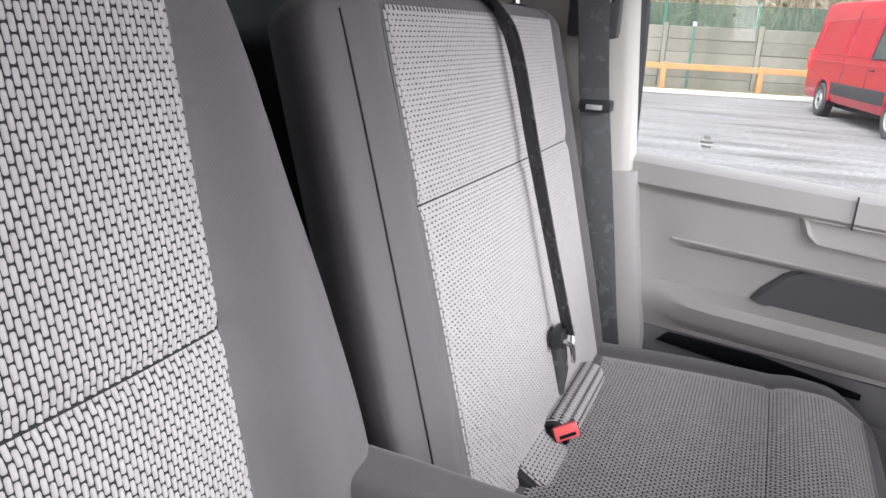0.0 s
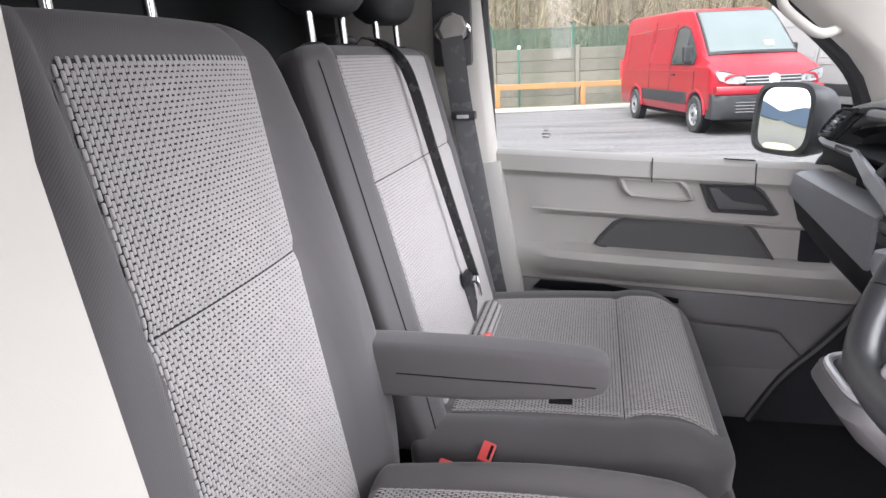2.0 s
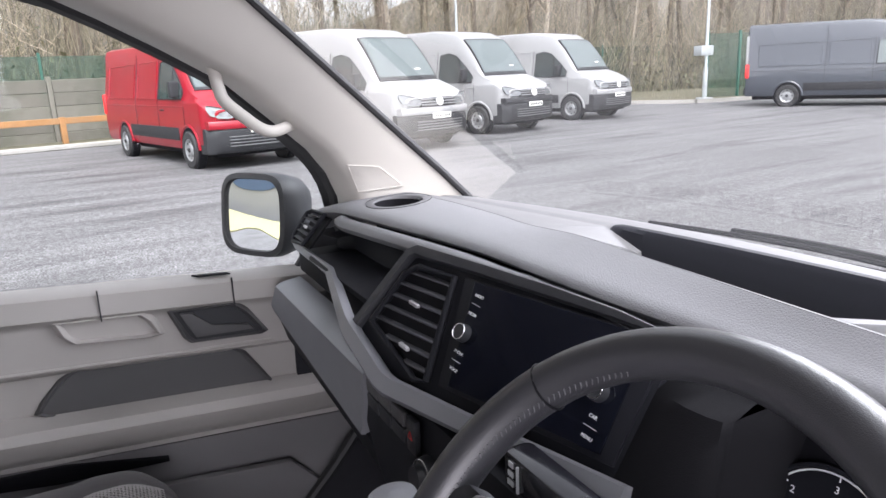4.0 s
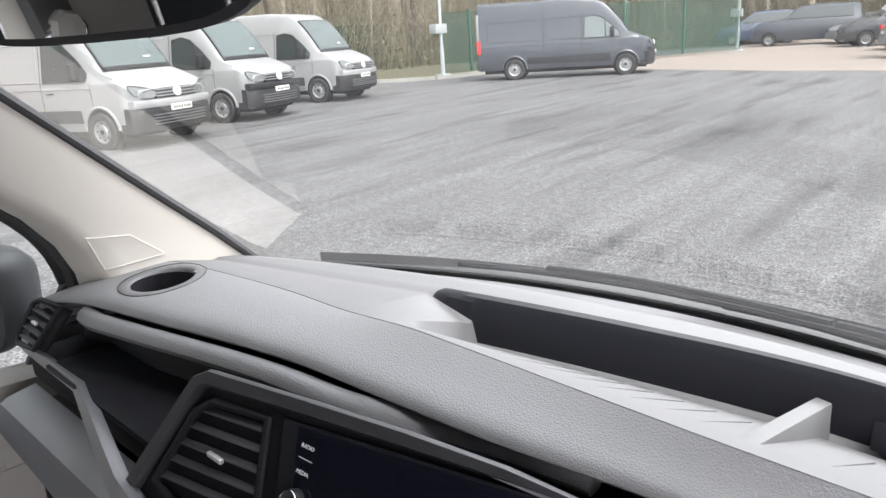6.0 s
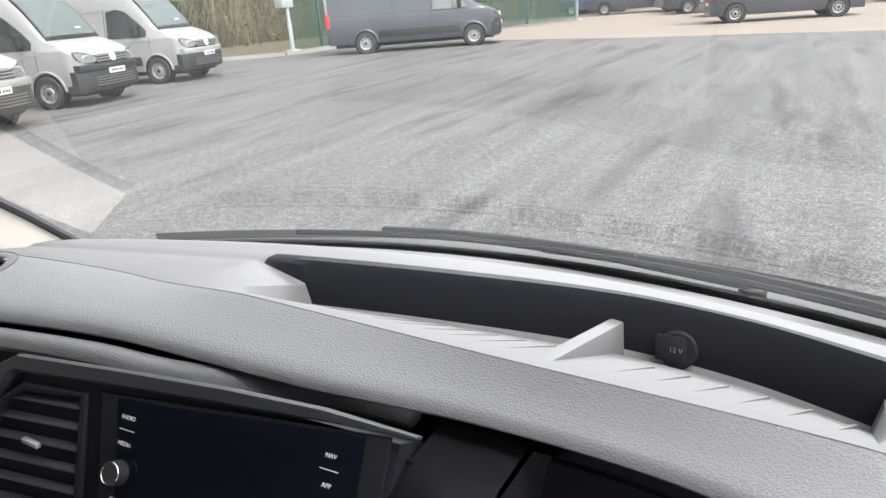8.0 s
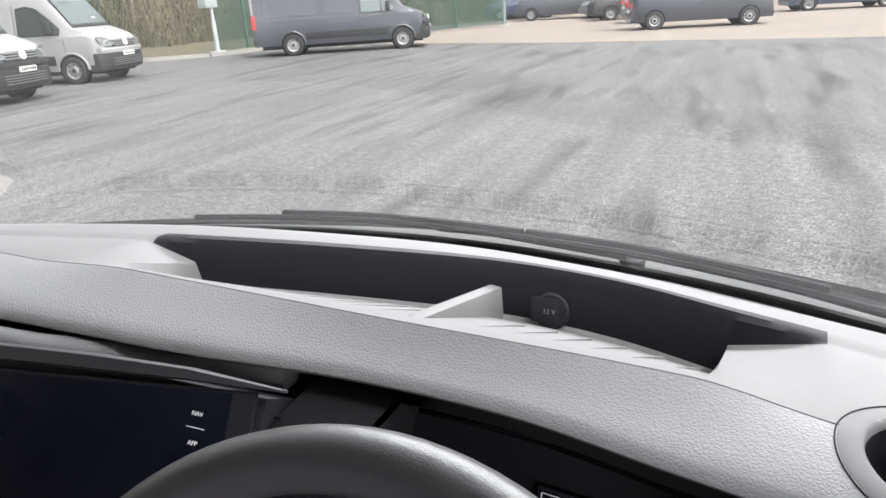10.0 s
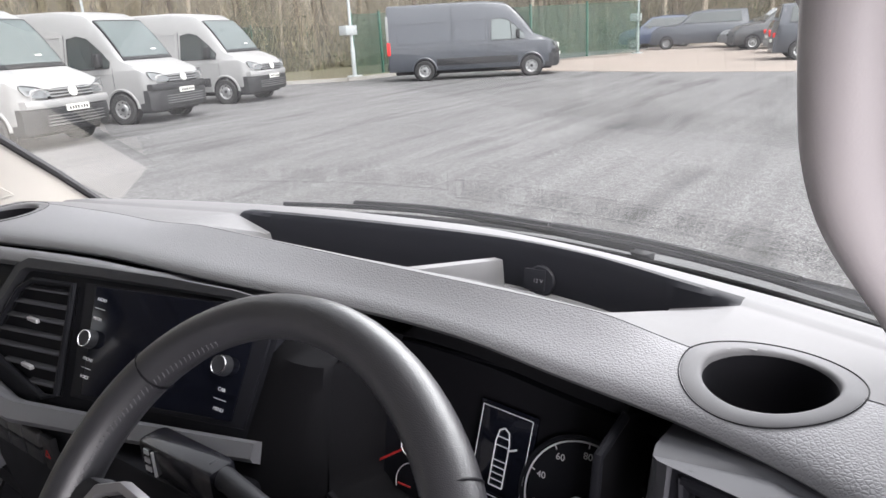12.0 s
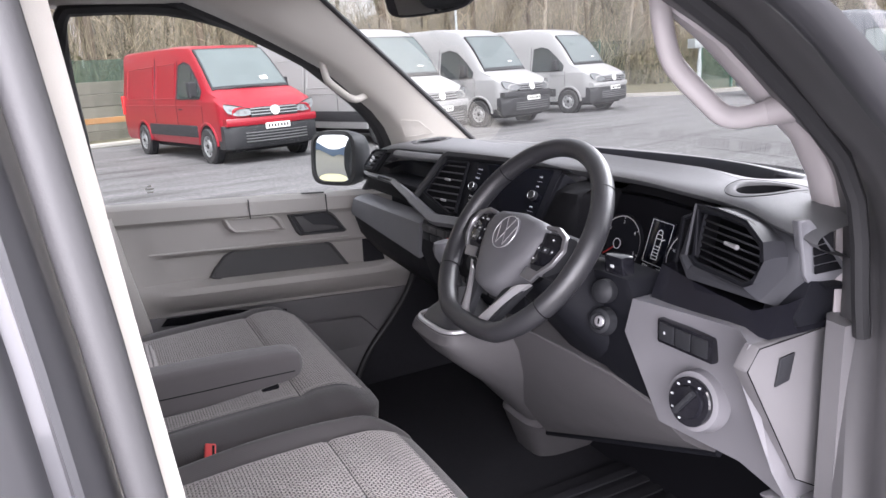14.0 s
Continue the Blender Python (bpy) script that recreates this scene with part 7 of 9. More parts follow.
def headrest(name_parent, at, width, posts, label=None):
    bm = bmesh.new()
    rings = []
    for j in range(17):
        t = j / 16
        z = 0.0 + 0.20 * t
        e = math.sqrt(max(0.02, 1 - abs(2 * t - 1) ** 3.2))
        w, dpt = width / 2 * (0.86 + 0.14 * e) * (0.55 + 0.45 * e), 0.055 * (0.35 + 0.65 * e)
        y = -0.02 * t + 0.010 * math.sin(t * math.pi)
        rings.append([Vector((w * math.copysign(abs(math.cos(a)) ** 0.55, math.cos(a)), y + dpt * math.copysign(abs(math.sin(a)) ** 0.8, math.sin(a)), z)) + Vector(at) for a in (2 * math.pi * k / 28 for k in range(28))])
    loft(bm, rings)
    h = part("headrest", bm, "headrest", name_parent, label or "black padded headrest", smooth=60)
    for px in posts:
        bm = bmesh.new()
        tube(bm, [Vector((at[0] + px, at[1] + 0.012, at[2] - 0.085)), Vector((at[0] + px, at[1] + 0.004, at[2] + 0.03))], 0.0068, 10)
        part("post", bm, "chrome", h, "chrome headrest post")
        bm = bmesh.new()
        lathe(bm, [(0.024, -0.004), (0.023, 0.005), (0.015, 0.010), (0.009, 0.011)], Matrix.Translation((at[0] + px, at[1] + 0.010, at[2] - 0.056)), 20)
        part("guide", bm, "trim_dark", h)
    return h


def build_driver_seat():
    s = thing("captain_chair", "grey cloth driver's seat with basket-weave insert and armrest", "car seat", (0.33, 0.30, 0.60))
    o = Vector(s.location)
    # backrest
    lean = 0.17
    L = 0.66
    z0 = 0.90
    up = Vector((0, -lean, 1)).normalized()
    out = Vector((0, 1, lean)).normalized()
    y_front = 0.13 + (1.27 - z0) * lean

    def ss(v):
        return v * L * (1 + 0.0 * v)

    def half(v):
        return curve([(0, 0.27), (0.15, 0.325), (0.33, 0.330), (0.55, 0.298), (0.75, 0.256), (0.93, 0.226), (1, 0.205)], v)

    def ins(v):
        w = curve([(0, 0.150), (0.2, 0.150), (0.55, 0.150), (0.95, 0.158), (1, 0.158)], v)
        return (-w, w)
    T = 0.06
    c = Cushion(Vector((0.333, y_front, z0)) - out * T - o, lambda v: up * ss(v), Vector((1, 0, 0)), lambda v: out, half, lambda v: T, 0.040, ins, 4.0, 0.006)
    c.round_end, c.round_start, c.back = 0.085, 0.05, 0.065
    c.seams = (0.575,)
    b = part("backrest", c.body(150, 60), "cloth", s, "dark grey twill backrest", smooth=60)
    woven(c, b, 0.02, 0.925, (0.0042, 0.0107), 60, 0.96)
    # shoulder seam along the bolsters
    for sg in (-1, 1):
        part("bolster_seam", c.strip(lambda v: sg * (half(v) - 0.020), 0.06, 0.93, 40, 0.0010), "loop_base", b)
    headrest(s, Vector((0.333, 0.015, 1.585)) - o, 0.27, (-0.075, 0.075))
    # seat cushion
    cu = Cushion(Vector((0.352, 0.20, 0.965)) - o - Vector((0, 0, 0.05)), lambda v: Vector((0, 0.47 * v, 0.012 * math.sin(v * 3.0))), Vector((1, 0, 0)), lambda v: Vector((0, 0.0, 1)),
                 lambda v: curve([(0, 0.225), (0.5, 0.240), (0.85, 0.230), (1, 0.205)], v), lambda v: 0.05 - 0.018 * smoothstep(0.80, 1.0, v), 0.020, lambda v: (-0.150, 0.150), 4.0, 0.004)
    cu.round_end, cu.round_start, cu.back = 0.14, 0.05, 0.10
    cu.seams = (0.66,)
    p = part("cushion", cu.body(120, 50), "cloth", s, "dark grey twill seat cushion", smooth=60)
    # narrow yarn bares more dark ground, imitating the cushion's weaker light
    woven(cu, p, 0.05, 0.93, (0.0042, 0.0107), 40, 0.50)
    bm = bmesh.new()
    box(bm, Vector((0.12, 0.20, 0.56)) - o, Vector((0.55, 0.62, 0.88)) - o, 0.03)
    part("plinth", bm, "trim_dark", s, "black seat plinth")
    # armrest
    bm = bmesh.new()
    rings = []
    for y, zb, zt, w in ((0.130, 1.040, 1.124, 0.029), (0.225, 1.045, 1.124, 0.031), (0.33, 1.045, 1.122, 0.031), (0.42, 1.052, 1.118, 0.031), (0.480, 1.058, 1.113, 0.030), (0.500, 1.064, 1.108, 0.026), (0.509, 1.075, 1.098, 0.016)):
        cz, hz = (zb + zt) / 2, (zt - zb) / 2
        rings.append([Vector((0.086 + w * math.copysign(abs(math.cos(a)) ** 0.32, math.cos(a)), y, cz + hz * math.copysign(abs(math.sin(a)) ** 0.32, math.sin(a)))) - o for a in (2 * math.pi * k / 40 for k in range(40))])
    loft(bm, rings)
    ar = part("armrest", bm, "cloth", s, "dark grey folding armrest", smooth=50)
    for sx in (-1, 1):
        bm = bmesh.new()
        tube(bm, [Vector((0.086 + sx * 0.0312, y, z)) - o for y, z in ((0.225, 1.083), (0.33, 1.080), (0.42, 1.079), (0.490, 1.077))], 0.0010, 5)
        part("armrest_seam", bm, "slot", ar)
    bm = bmesh.new()
    box(bm, Vector((0.095, 0.43, 1.0475)) - o, Vector((0.110, 0.46, 1.053)) - o, 0.001)
    part("catch", bm, "slot", ar)


def buckle(at, d, name="seat_belt_buckle", label="black seat belt buckle with a red release button"):
    b = thing(name, label, "belt buckle", at, group="belt buckles")
    m = frame_of(d, (1, 0, 0.2))
    bm = bmesh.new()
    box(bm, (-0.010, -0.019, -0.075), (0.010, 0.019, 0.0), 0.004, 2, m)
    part("housing", bm, "trim_dark", b)
    bm = bmesh.new()
    box(bm, (-0.009, -0.0175, -0.010), (0.0115, 0.0175, 0.0025), 0.003, 2, m)
    part("button", bm, "buckle_red", b, "red release button")
    bm = bmesh.new()
    box(bm, (-0.0055, -0.012, 0.0018), (-0.001, 0.012, 0.0032), 0, 1, m)
    part("slot", bm, "slot", b)
    bm = bmesh.new()
    tube(bm, [m @ Vector((0, 0, -0.07)), m @ Vector((0, 0, -0.15)), m @ Vector((0.0, 0, -0.24))], 0.012, 8)
    part("stem", bm, "trim_dark", b)
    return b


def build_bench():
    s = thing("passenger_bench", "grey cloth double passenger bench with basket-weave inserts", "car seat", (-0.35, 0.30, 0.60))
    o = Vector(s.location)
    lean = 0.255
    L = 0.660
    z0 = 0.89
    up = Vector((0, -lean, 1)).normalized()
    out = Vector((0, 1, lean)).normalized()
    y_front = 0.150 + (1.30 - z0) * lean
    T = 0.045

    def half(v):
        return curve([(0, 0.365), (0.2, 0.378), (0.5, 0.378), (0.93, 0.372), (1, 0.360)], v)

    def ins(v):
        return (-0.300, 0.268)
    c = Cushion(Vector((-0.355, y_front, z0)) - out * T - o, lambda v: up * (v * L), Vector((1, 0, 0)), lambda v: out, half, lambda v: T, 0.016, ins, 9.0, 0.004)
    c.round_end, c.round_start, c.back = 0.055, 0.04, 0.055
    c.seams = (0.655,)
    b = part("backrest", c.body(140, 80), "cloth", s, "dark grey twill double backrest", smooth=60)
    woven(c, b, 0.05, 0.958, (0.0042, 0.0107), 50, 0.96)
    part("bolster_seam", c.strip(lambda v: 0.345, 0.05, 0.95, 30, 0.0010), "loop_base", b)
    headrest(s, Vector((-0.205, 0.035, 1.572)) - o, 0.29, (-0.075, 0.075))
    headrest(s, Vector((-0.555, 0.035, 1.572)) - o, 0.29, (-0.075, 0.075))
    # cushion: two rear panels and a front roll, with a seam between
    cu = Cushion(Vector((-0.345, 0.20, 0.928)) - o - Vector((0, 0, 0.05)), lambda v: Vector((0, 0.50 * v, 0.010 * math.sin(v * 2.6))), Vector((1, 0, 0)), lambda v: Vector((0, 0.0, 1)),
                 lambda v: curve([(0, 0.375), (0.5, 0.385), (0.85, 0.378), (1, 0.355)], v), lambda v: 0.05 - 0.026 * smoothstep(0.82, 1.0, v) + 0.008 * smoothstep(0.66, 0.75, v), 0.006, lambda v: (-0.290 - 0.022 * v, 0.275), 8.0, 0.0)
    cu.round_end, cu.round_start, cu.back = 0.13, 0.05, 0.12
    cu.seams = (0.672,)
    p = part("cushion", cu.body(120, 70), "cloth", s, "dark grey twill bench cushion", smooth=60)
    # yarn thinned here too, so the bench cushion looks shaded
    woven(cu, p, 0.12, 0.95, (0.0042, 0.0107), 46, 0.50)
    bm = bmesh.new()
    box(bm, Vector((-0.70, 0.22, 0.56)) - o, Vector((0.0, 0.66, 0.82)) - o, 0.03)
    part("plinth", bm, "trim_dark", s, "black seat box")
    # right flank skirt
    bm = bmesh.new()
    box(bm, Vector((-0.72, 0.30, 0.74)) - o, Vector((0.022, 0.700, 0.86)) - o, 0.04, 3)
    part("skirt", bm, "cloth", s)
    # woven pad behind the middle buckle
    def roll(v):
        a = radians(-70 + 190 * v)
        return Vector((0, math.sin(a), math.cos(a)))
    pad = Cushion(Vector((-0.430, 0.258, 0.938)) - o, lambda v: roll(v) * 0.021, Vector((1, 0, 0)), roll, lambda v: 0.112, lambda v: 0.005, 0.0, lambda v: (-0.108, 0.108), 6.0, 0.0)
    pad.round_end, pad.round_start, pad.back = 0.02, 0.02, 0.016
    q = part("buckle_pad", pad.body(16, 24), "loop_base", s)
    me = pad.loops(0.02, 0.98, 0.0042, 0.0107, 0.0096, 0.0034, 0.0016)
    ob = new("woven_yarn", me)
    ob.parent = q
    ob["kind"] = "stuff"
    pad2 = Cushion(Vector((-0.262, 0.20, 0.912)) - o, lambda v: Vector((0, 0.09 * v, 0.055 * (1 - v) ** 1.5)), Vector((1, 0, 0)), lambda v: Vector((0, 0.45, 0.9)), lambda v: 0.060, lambda v: 0.018, 0.0, lambda v: (-0.054, 0.054), 6.0, 0.0)
    pad2.round_end, pad2.round_start, pad2.back = 0.2, 0.1, 0.02
    q = part("buckle_pad", pad2.body(16, 24), "loop_base", s)
    me = pad2.loops(0.05, 0.95, 0.0042, 0.0107, 0.0096, 0.0036, 0.0016)
    ob = new("woven_yarn", me)
    ob.parent = q
    ob["kind"] = "stuff"
    # middle seat belt, from the top of the backrest to the buckle
    mb = thing("middle_seat_belt", "black webbing seat belt across the bench backrest", "seat belt", (-0.40, 0.15, 1.3))
    mo = Vector(mb.location)
    pts = [(-0.345, 0.000, 1.525), (-0.360, 0.050, 1.532), (-0.372, 0.092, 1.500), (-0.378, 0.116, 1.45), (-0.386, 0.150, 1.32), (-0.394, 0.188, 1.18), (-0.400, 0.222, 1.06)]
    path = smooth_path([Vector(p) - mo for p in pts], 5)
    bm = bmesh.new()
    rings = []
    for i, p in enumerate(path):
        dd = (path[min(i + 1, len(path) - 1)] - path[max(i - 1, 0)]).normalized()
        tw = Vector((1, 0, 0)).lerp(Vector((0.50, 0.86, 0)), min(1.0, i / 8))
        side = (tw - dd * dd.dot(tw)).normalized()
        nn = side.cross(dd).normalized()
        if nn.y < 0:
            nn = -nn
        rings.append([p + Vector((0, 0.020 * min(1.0, i / 8), 0)) + side * ((0.0185 - 0.006 * min(1.0, i / 25)) * a) + nn * (0.004 + b) for a, b in ((-1, 0), (-0.5, 0.0008), (0, 0.0), (0.5, 0.0008), (1, 0), (1, 0.0014), (0.5, 0.0026), (0, 0.0018), (-0.5, 0.0026), (-1, 0.0014))])
    loft(bm, rings)
    part("webbing", bm, "webbing", mb, smooth=30)
    bm = bmesh.new()
    box(bm, Vector((-0.422, 0.222, 1.045)) - mo, Vector((-0.378, 0.240, 1.070)) - mo, 0.004)
    part("tongue", bm, "trim_dark", mb)
    bm = bmesh.new()
    t4 = [Vector(p) - mo for p in ((-0.424, 0.244, 1.066), (-0.412, 0.250, 1.046), (-0.404, 0.256, 1.020), (-0.398, 0.252, 1.046), (-0.380, 0.246, 1.060))]
    tube(bm, t4, 0.0035, 6)
    part("tongue_loop", bm, "chrome", mb, "chrome tongue loop")
    bm = bmesh.new()
    tube(bm, [Vector(p) - mo for p in ((-0.400, 0.232, 1.045), (-0.405, 0.240, 1.00), (-0.410, 0.240, 0.962))], 0.012, 8, 0.5)
    part("lower_webbing", bm, "webbing", mb)
    bm = bmesh.new()
    box(bm, Vector((-0.39, -0.02, 1.515)) - mo, Vector((-0.30, 0.03, 1.545)) - mo, 0.012, 3)
    part("outlet", bm, "trim_dark", mb)
    buckle((-0.312, 0.278, 0.956), (0.80, 0.35, 0.35))
    buckle((0.038, 0.335, 0.924), (0.45, 0.25, 0.85))
    buckle((0.072, 0.275, 0.910), (0.45, 0.2, 0.87))


def build_side_belt():
    b = thing("side_seat_belt", "black seat belt hanging from a grey anchor on the door pillar", "seat belt", (-0.76, 0.15, 1.3))
    o = Vector(b.location)
    pts = [(-0.738, 0.146, 1.545), (-0.746, 0.150, 1.50), (-0.758, 0.156, 1.42), (-0.768, 0.162, 1.36), (-0.764, 0.182, 1.24), (-0.760, 0.205, 1.10), (-0.752, 0.225, 0.98), (-0.75, 0.24, 0.90)]
    path = smooth_path([Vector(p) - o for p in pts], 5)
    bm = bmesh.new()
    rings = []
    side0 = Vector((-0.25, 1, 0.05))
    for i, p in enumerate(path):
        dd = (path[min(i + 1, len(path) - 1)] - path[max(i - 1, 0)]).normalized()
        side = (side0 - dd * dd.dot(side0)).normalized()
        nn = side.cross(dd).normalized()
        if nn.x < 0:
            nn = -nn
        rings.append([p + side * (0.027 * a) + nn * bb for a, bb in ((-1, 0), (-0.5, 0.001), (0, 0), (0.5, 0.001), (1, 0), (1, 0.0015), (0.5, 0.003), (0, 0.002), (-0.5, 0.003), (-1, 0.0015))])
    loft(bm, rings)
    part("webbing", bm, "webbing", b, smooth=30)
    bm = bmesh.new()
    box(bm, Vector((-0.785, 0.135, 1.350)) - o, Vector((-0.752, 0.195, 1.370)) - o, 0.005)
    st = part("stop", bm, "trim_dark", b)
    bm = bmesh.new()
    box(bm, Vector((-0.7525, 0.150, 1.353)) - o, Vector((-0.749, 0.180, 1.362)) - o, 0.001)
    part("clip", bm, "silver", st)
    # anchor: slide plate, ring and rounded cover
    bm = bmesh.new()
    box(bm, Vector((-0.790, 0.095, 1.478)) - o, Vector((-0.762, 0.190, 1.75)) - o, 0.01)
    part("slide_plate", bm, "trim_mid", b)
    bm = bmesh.new()
    lathe(bm, [(0.034, -0.014), (0.036, 0.004), (0.030, 0.014), (0.0, 0.018)], frame_of((1, 0.25, -0.1), at=Vector((-0.752, 0.146, 1.566)) - o), 8, closed=True)
    part("anchor_cover", bm, "belt_grey", b, "pale grey anchor cover", smooth=30)
    bm = bmesh.new()
    ring_tube(bm, frame_of((1, 0.25, -0.1), at=Vector((-0.756, 0.146, 1.560)) - o) @ Matrix.Diagonal((1.15, 0.8, 1, 1)), 0.033, 0.006, 28, 8)
    part("ring", bm, "chrome", b, "chrome belt ring")


build_driver_seat()
build_bench()
build_side_belt()
# ---------------------------------------------------------------- the yard outside
def build_ground():
    bm = bmesh.new()
    box(bm, (-600, -600, -0.5), (600, 600, 0.0))
    structure("ground", bm, "asphalt", "dark grey worn asphalt yard with tyre tracks", "ground", smooth=0)
    bm = bmesh.new()
    prism(bm, [(-16.5, 26.0, 0.0), (-11.2, 24.6, 0.0), (-6.5, 23.4, 0.0), (1.5, 22.4, 0.0), (30, 19.5, 0.0), (120, 40, 0.0), (60, 160, 0.0), (-14, 60, 0.0)], (0, 0, 0.006))
    structure("pavement", bm, "concrete_yard", "pale tan concrete yard beyond the asphalt", "pavement", smooth=0)


def wheel_parts(parent, at, r=0.345, w=0.22, mirror=1):
    """Tyre, rim and hub, axis along local y. mirror: -1 when the outside is at -y."""
    m = Matrix.Translation(at) @ Matrix.Rotation(radians(90 if mirror < 0 else -90), 4, "X")
    bm = bmesh.new()
    lathe(bm, [(r * 0.62, -w / 2), (r * 0.93, -w / 2), (r, -w * 0.36), (r, w * 0.36), (r * 0.93, w / 2), (r * 0.64, w / 2), (r * 0.60, w * 0.42)], m, 28, closed=True)
    ty = part("wheel", bm, "tyre", parent, "black tyre")
    bm = bmesh.new()
    lathe(bm, [(r * 0.62, w * 0.40), (r * 0.60, w * 0.46), (r * 0.52, w * 0.36), (r * 0.36, w * 0.34), (r * 0.30, w * 0.44), (r * 0.18, w * 0.46), (0.0, w * 0.46)], m, 28, closed=True)
    part("rim", bm, "rim", ty, "pale steel rim")
    for k in range(8):
        a = 2 * math.pi * k / 8
        bm = bmesh.new()
        lathe(bm, [(r * 0.055, 0.0), (r * 0.05, 0.006), (0.0, 0.006)], m @ Matrix.Translation((r * 0.45 * math.cos(a), r * 0.45 * math.sin(a), w * 0.35)), 8, closed=True)
        part("rim_hole", bm, "slot", ty, smooth=0)
    bm = bmesh.new()
    lathe(bm, [(r * 0.15, 0.0), (r * 0.12, 0.02), (0, 0.02)], m @ Matrix.Translation((0, 0, w * 0.44)), 12, closed=True)
    part("hub", bm, "van_plastic", ty)


def build_van(name, label, paint, wheelbase=3.64, height=2.36, bumper="van_plastic", side_trim=True, rear_light=False):
    """A panel van. Local: x forward from the front axle, y to its left, z up."""
    v = thing(name, label, "van")
    W = 1.0
    xr, xf = -wheelbase - 1.28, 0.98
    # body shell: sections along x, each a closed ring of (y, z)
    high = height > 2.45
    zr = height

    def section(x):
        # roof height, half width at roof, belt, sill
        if x > 0.55:
            t = (x - 0.55) / 0.43
            top = 1.26 - 0.20 * t ** 1.5
            wt = 0.86 - 0.10 * t
        elif x > 0.10:
            t = (x - 0.10) / 0.45
            top = 1.42 - 0.16 * t
            wt = 0.88 - 0.02 * t
        elif x > -0.95:
            t = (x + 0.95) / 1.05
            top = (zr - 0.06) + (1.42 - zr + 0.06) * t ** 1.25
            if high:
                top = (zr - 0.10) + (1.42 - zr + 0.10) * t ** 1.5
            wt = 0.76 + 0.10 * t
        elif x > -1.7:
            t = (-0.95 - x) / 0.75
            top = zr - 0.06 + 0.05 * t if not high else zr - 0.10 + 0.09 * t
            wt = 0.76 + 0.02 * t
        else:
            top, wt = zr - 0.005 * (x - xr), 0.78
        k = smoothstep(0.75, 0.98, x)
        wb = W - 0.16 * k
        zs = 0.34 + 0.02 * k
        belt = min(1.22, top - 0.05)
        side = [(wb - 0.05, zs), (wb, zs + 0.12), (wb + 0.005, 0.80), (wb, belt - 0.04)]
        up = [(wb - 0.01, belt), (wb - 0.01 + (wt - wb + 0.01) * 0.55, belt + (top - belt) * 0.55), (wt + 0.05, top - 0.14 if top - belt > 0.3 else top - 0.03), (wt, top - 0.045 if top - belt > 0.3 else top - 0.012), (wt - 0.12, top)]
        r = side + up
        return [(y, z) for y, z in r] + [(-y, z) for y, z in r[::-1]]
    xs = [xr, xr + 0.03, xr + 0.3, -2.6, -1.9, -1.7, -1.4, -1.15, -0.95, -0.8, -0.6, -0.4, -0.2, -0.05, 0.10, 0.25, 0.40, 0.55, 0.70, 0.82, 0.90, 0.95, xf]
    xs = sorted(set(xs))
    bm = bmesh.new()
    rings = []
    for x in xs:
        s = section(x)
        if x == xs[0]:
            s = [(y * 0.97, 0.34 + (z - 0.34) * 0.985) for y, z in s]
        rings.append([Vector((x - 0.17 * smoothstep(0.35, 0.98, x) * abs(y) ** 2.5, y, z)) for y, z in s])
    loft(bm, rings)
    body = part("body", bm, paint, v, smooth=32)

    def nose(y, z, off=0.0):
        """A point of the bowed front."""
        return Vector((0.985 - 0.17 * abs(y) ** 2.5 - 0.26 * max(0.0, z - 0.86) + off, y, z))

    def strip(bm, y0, y1, z0, z1, off, deep=0.05, n=12):
        """A moulding across the bowed front."""
        rings = []
        for i in range(n + 1):
            y = y0 + (y1 - y0) * i / n
            rings.append([nose(y, z0, -deep), nose(y, z0, off * 0.6), nose(y, z0 + (z1 - z0) * 0.2, off), nose(y, z1 - (z1 - z0) * 0.2, off), nose(y, z1, off * 0.6), nose(y, z1, -deep)])
        loft(bm, rings)
    # windscreen: black edge band with the glass proud of it, sky reflection in its colour
    def roof_pt(x, f, inset):
        s = section(x)
        y, z = s[8]
        return Vector((x, f * (y + 0.10 - inset), z + 0.004))
    x_top = -0.80 if not high else -0.62
    for nm, mat, x0, x1, inset, up, lab in (("windscreen_seal", "van_plastic", x_top - 0.02, 0.10, 0.0, 0.012, "black windscreen edge"), ("windscreen", "van_screen", x_top + 0.02, 0.055, 0.035, 0.018, "windscreen with the sky's reflection in its colour")):
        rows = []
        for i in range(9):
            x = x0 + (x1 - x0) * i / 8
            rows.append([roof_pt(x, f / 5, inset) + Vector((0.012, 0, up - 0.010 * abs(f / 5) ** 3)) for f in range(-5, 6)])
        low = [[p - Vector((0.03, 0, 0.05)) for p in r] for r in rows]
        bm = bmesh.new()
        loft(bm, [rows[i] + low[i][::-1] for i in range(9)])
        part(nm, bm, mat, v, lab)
    # paper on the shelf behind the glass
    bm = bmesh.new()
    q = roof_pt(-0.03, 0.35, 0.0) + Vector((0.014, 0, 0.021))
    prism(bm, [q, q + Vector((0, 0.16, 0)), q + Vector((-0.10, 0.16, 0.085)), q + Vector((-0.10, 0, 0.085))], (0.003, 0, 0.003))
    part("paper", bm, "plate", v, "white paper behind the windscreen")
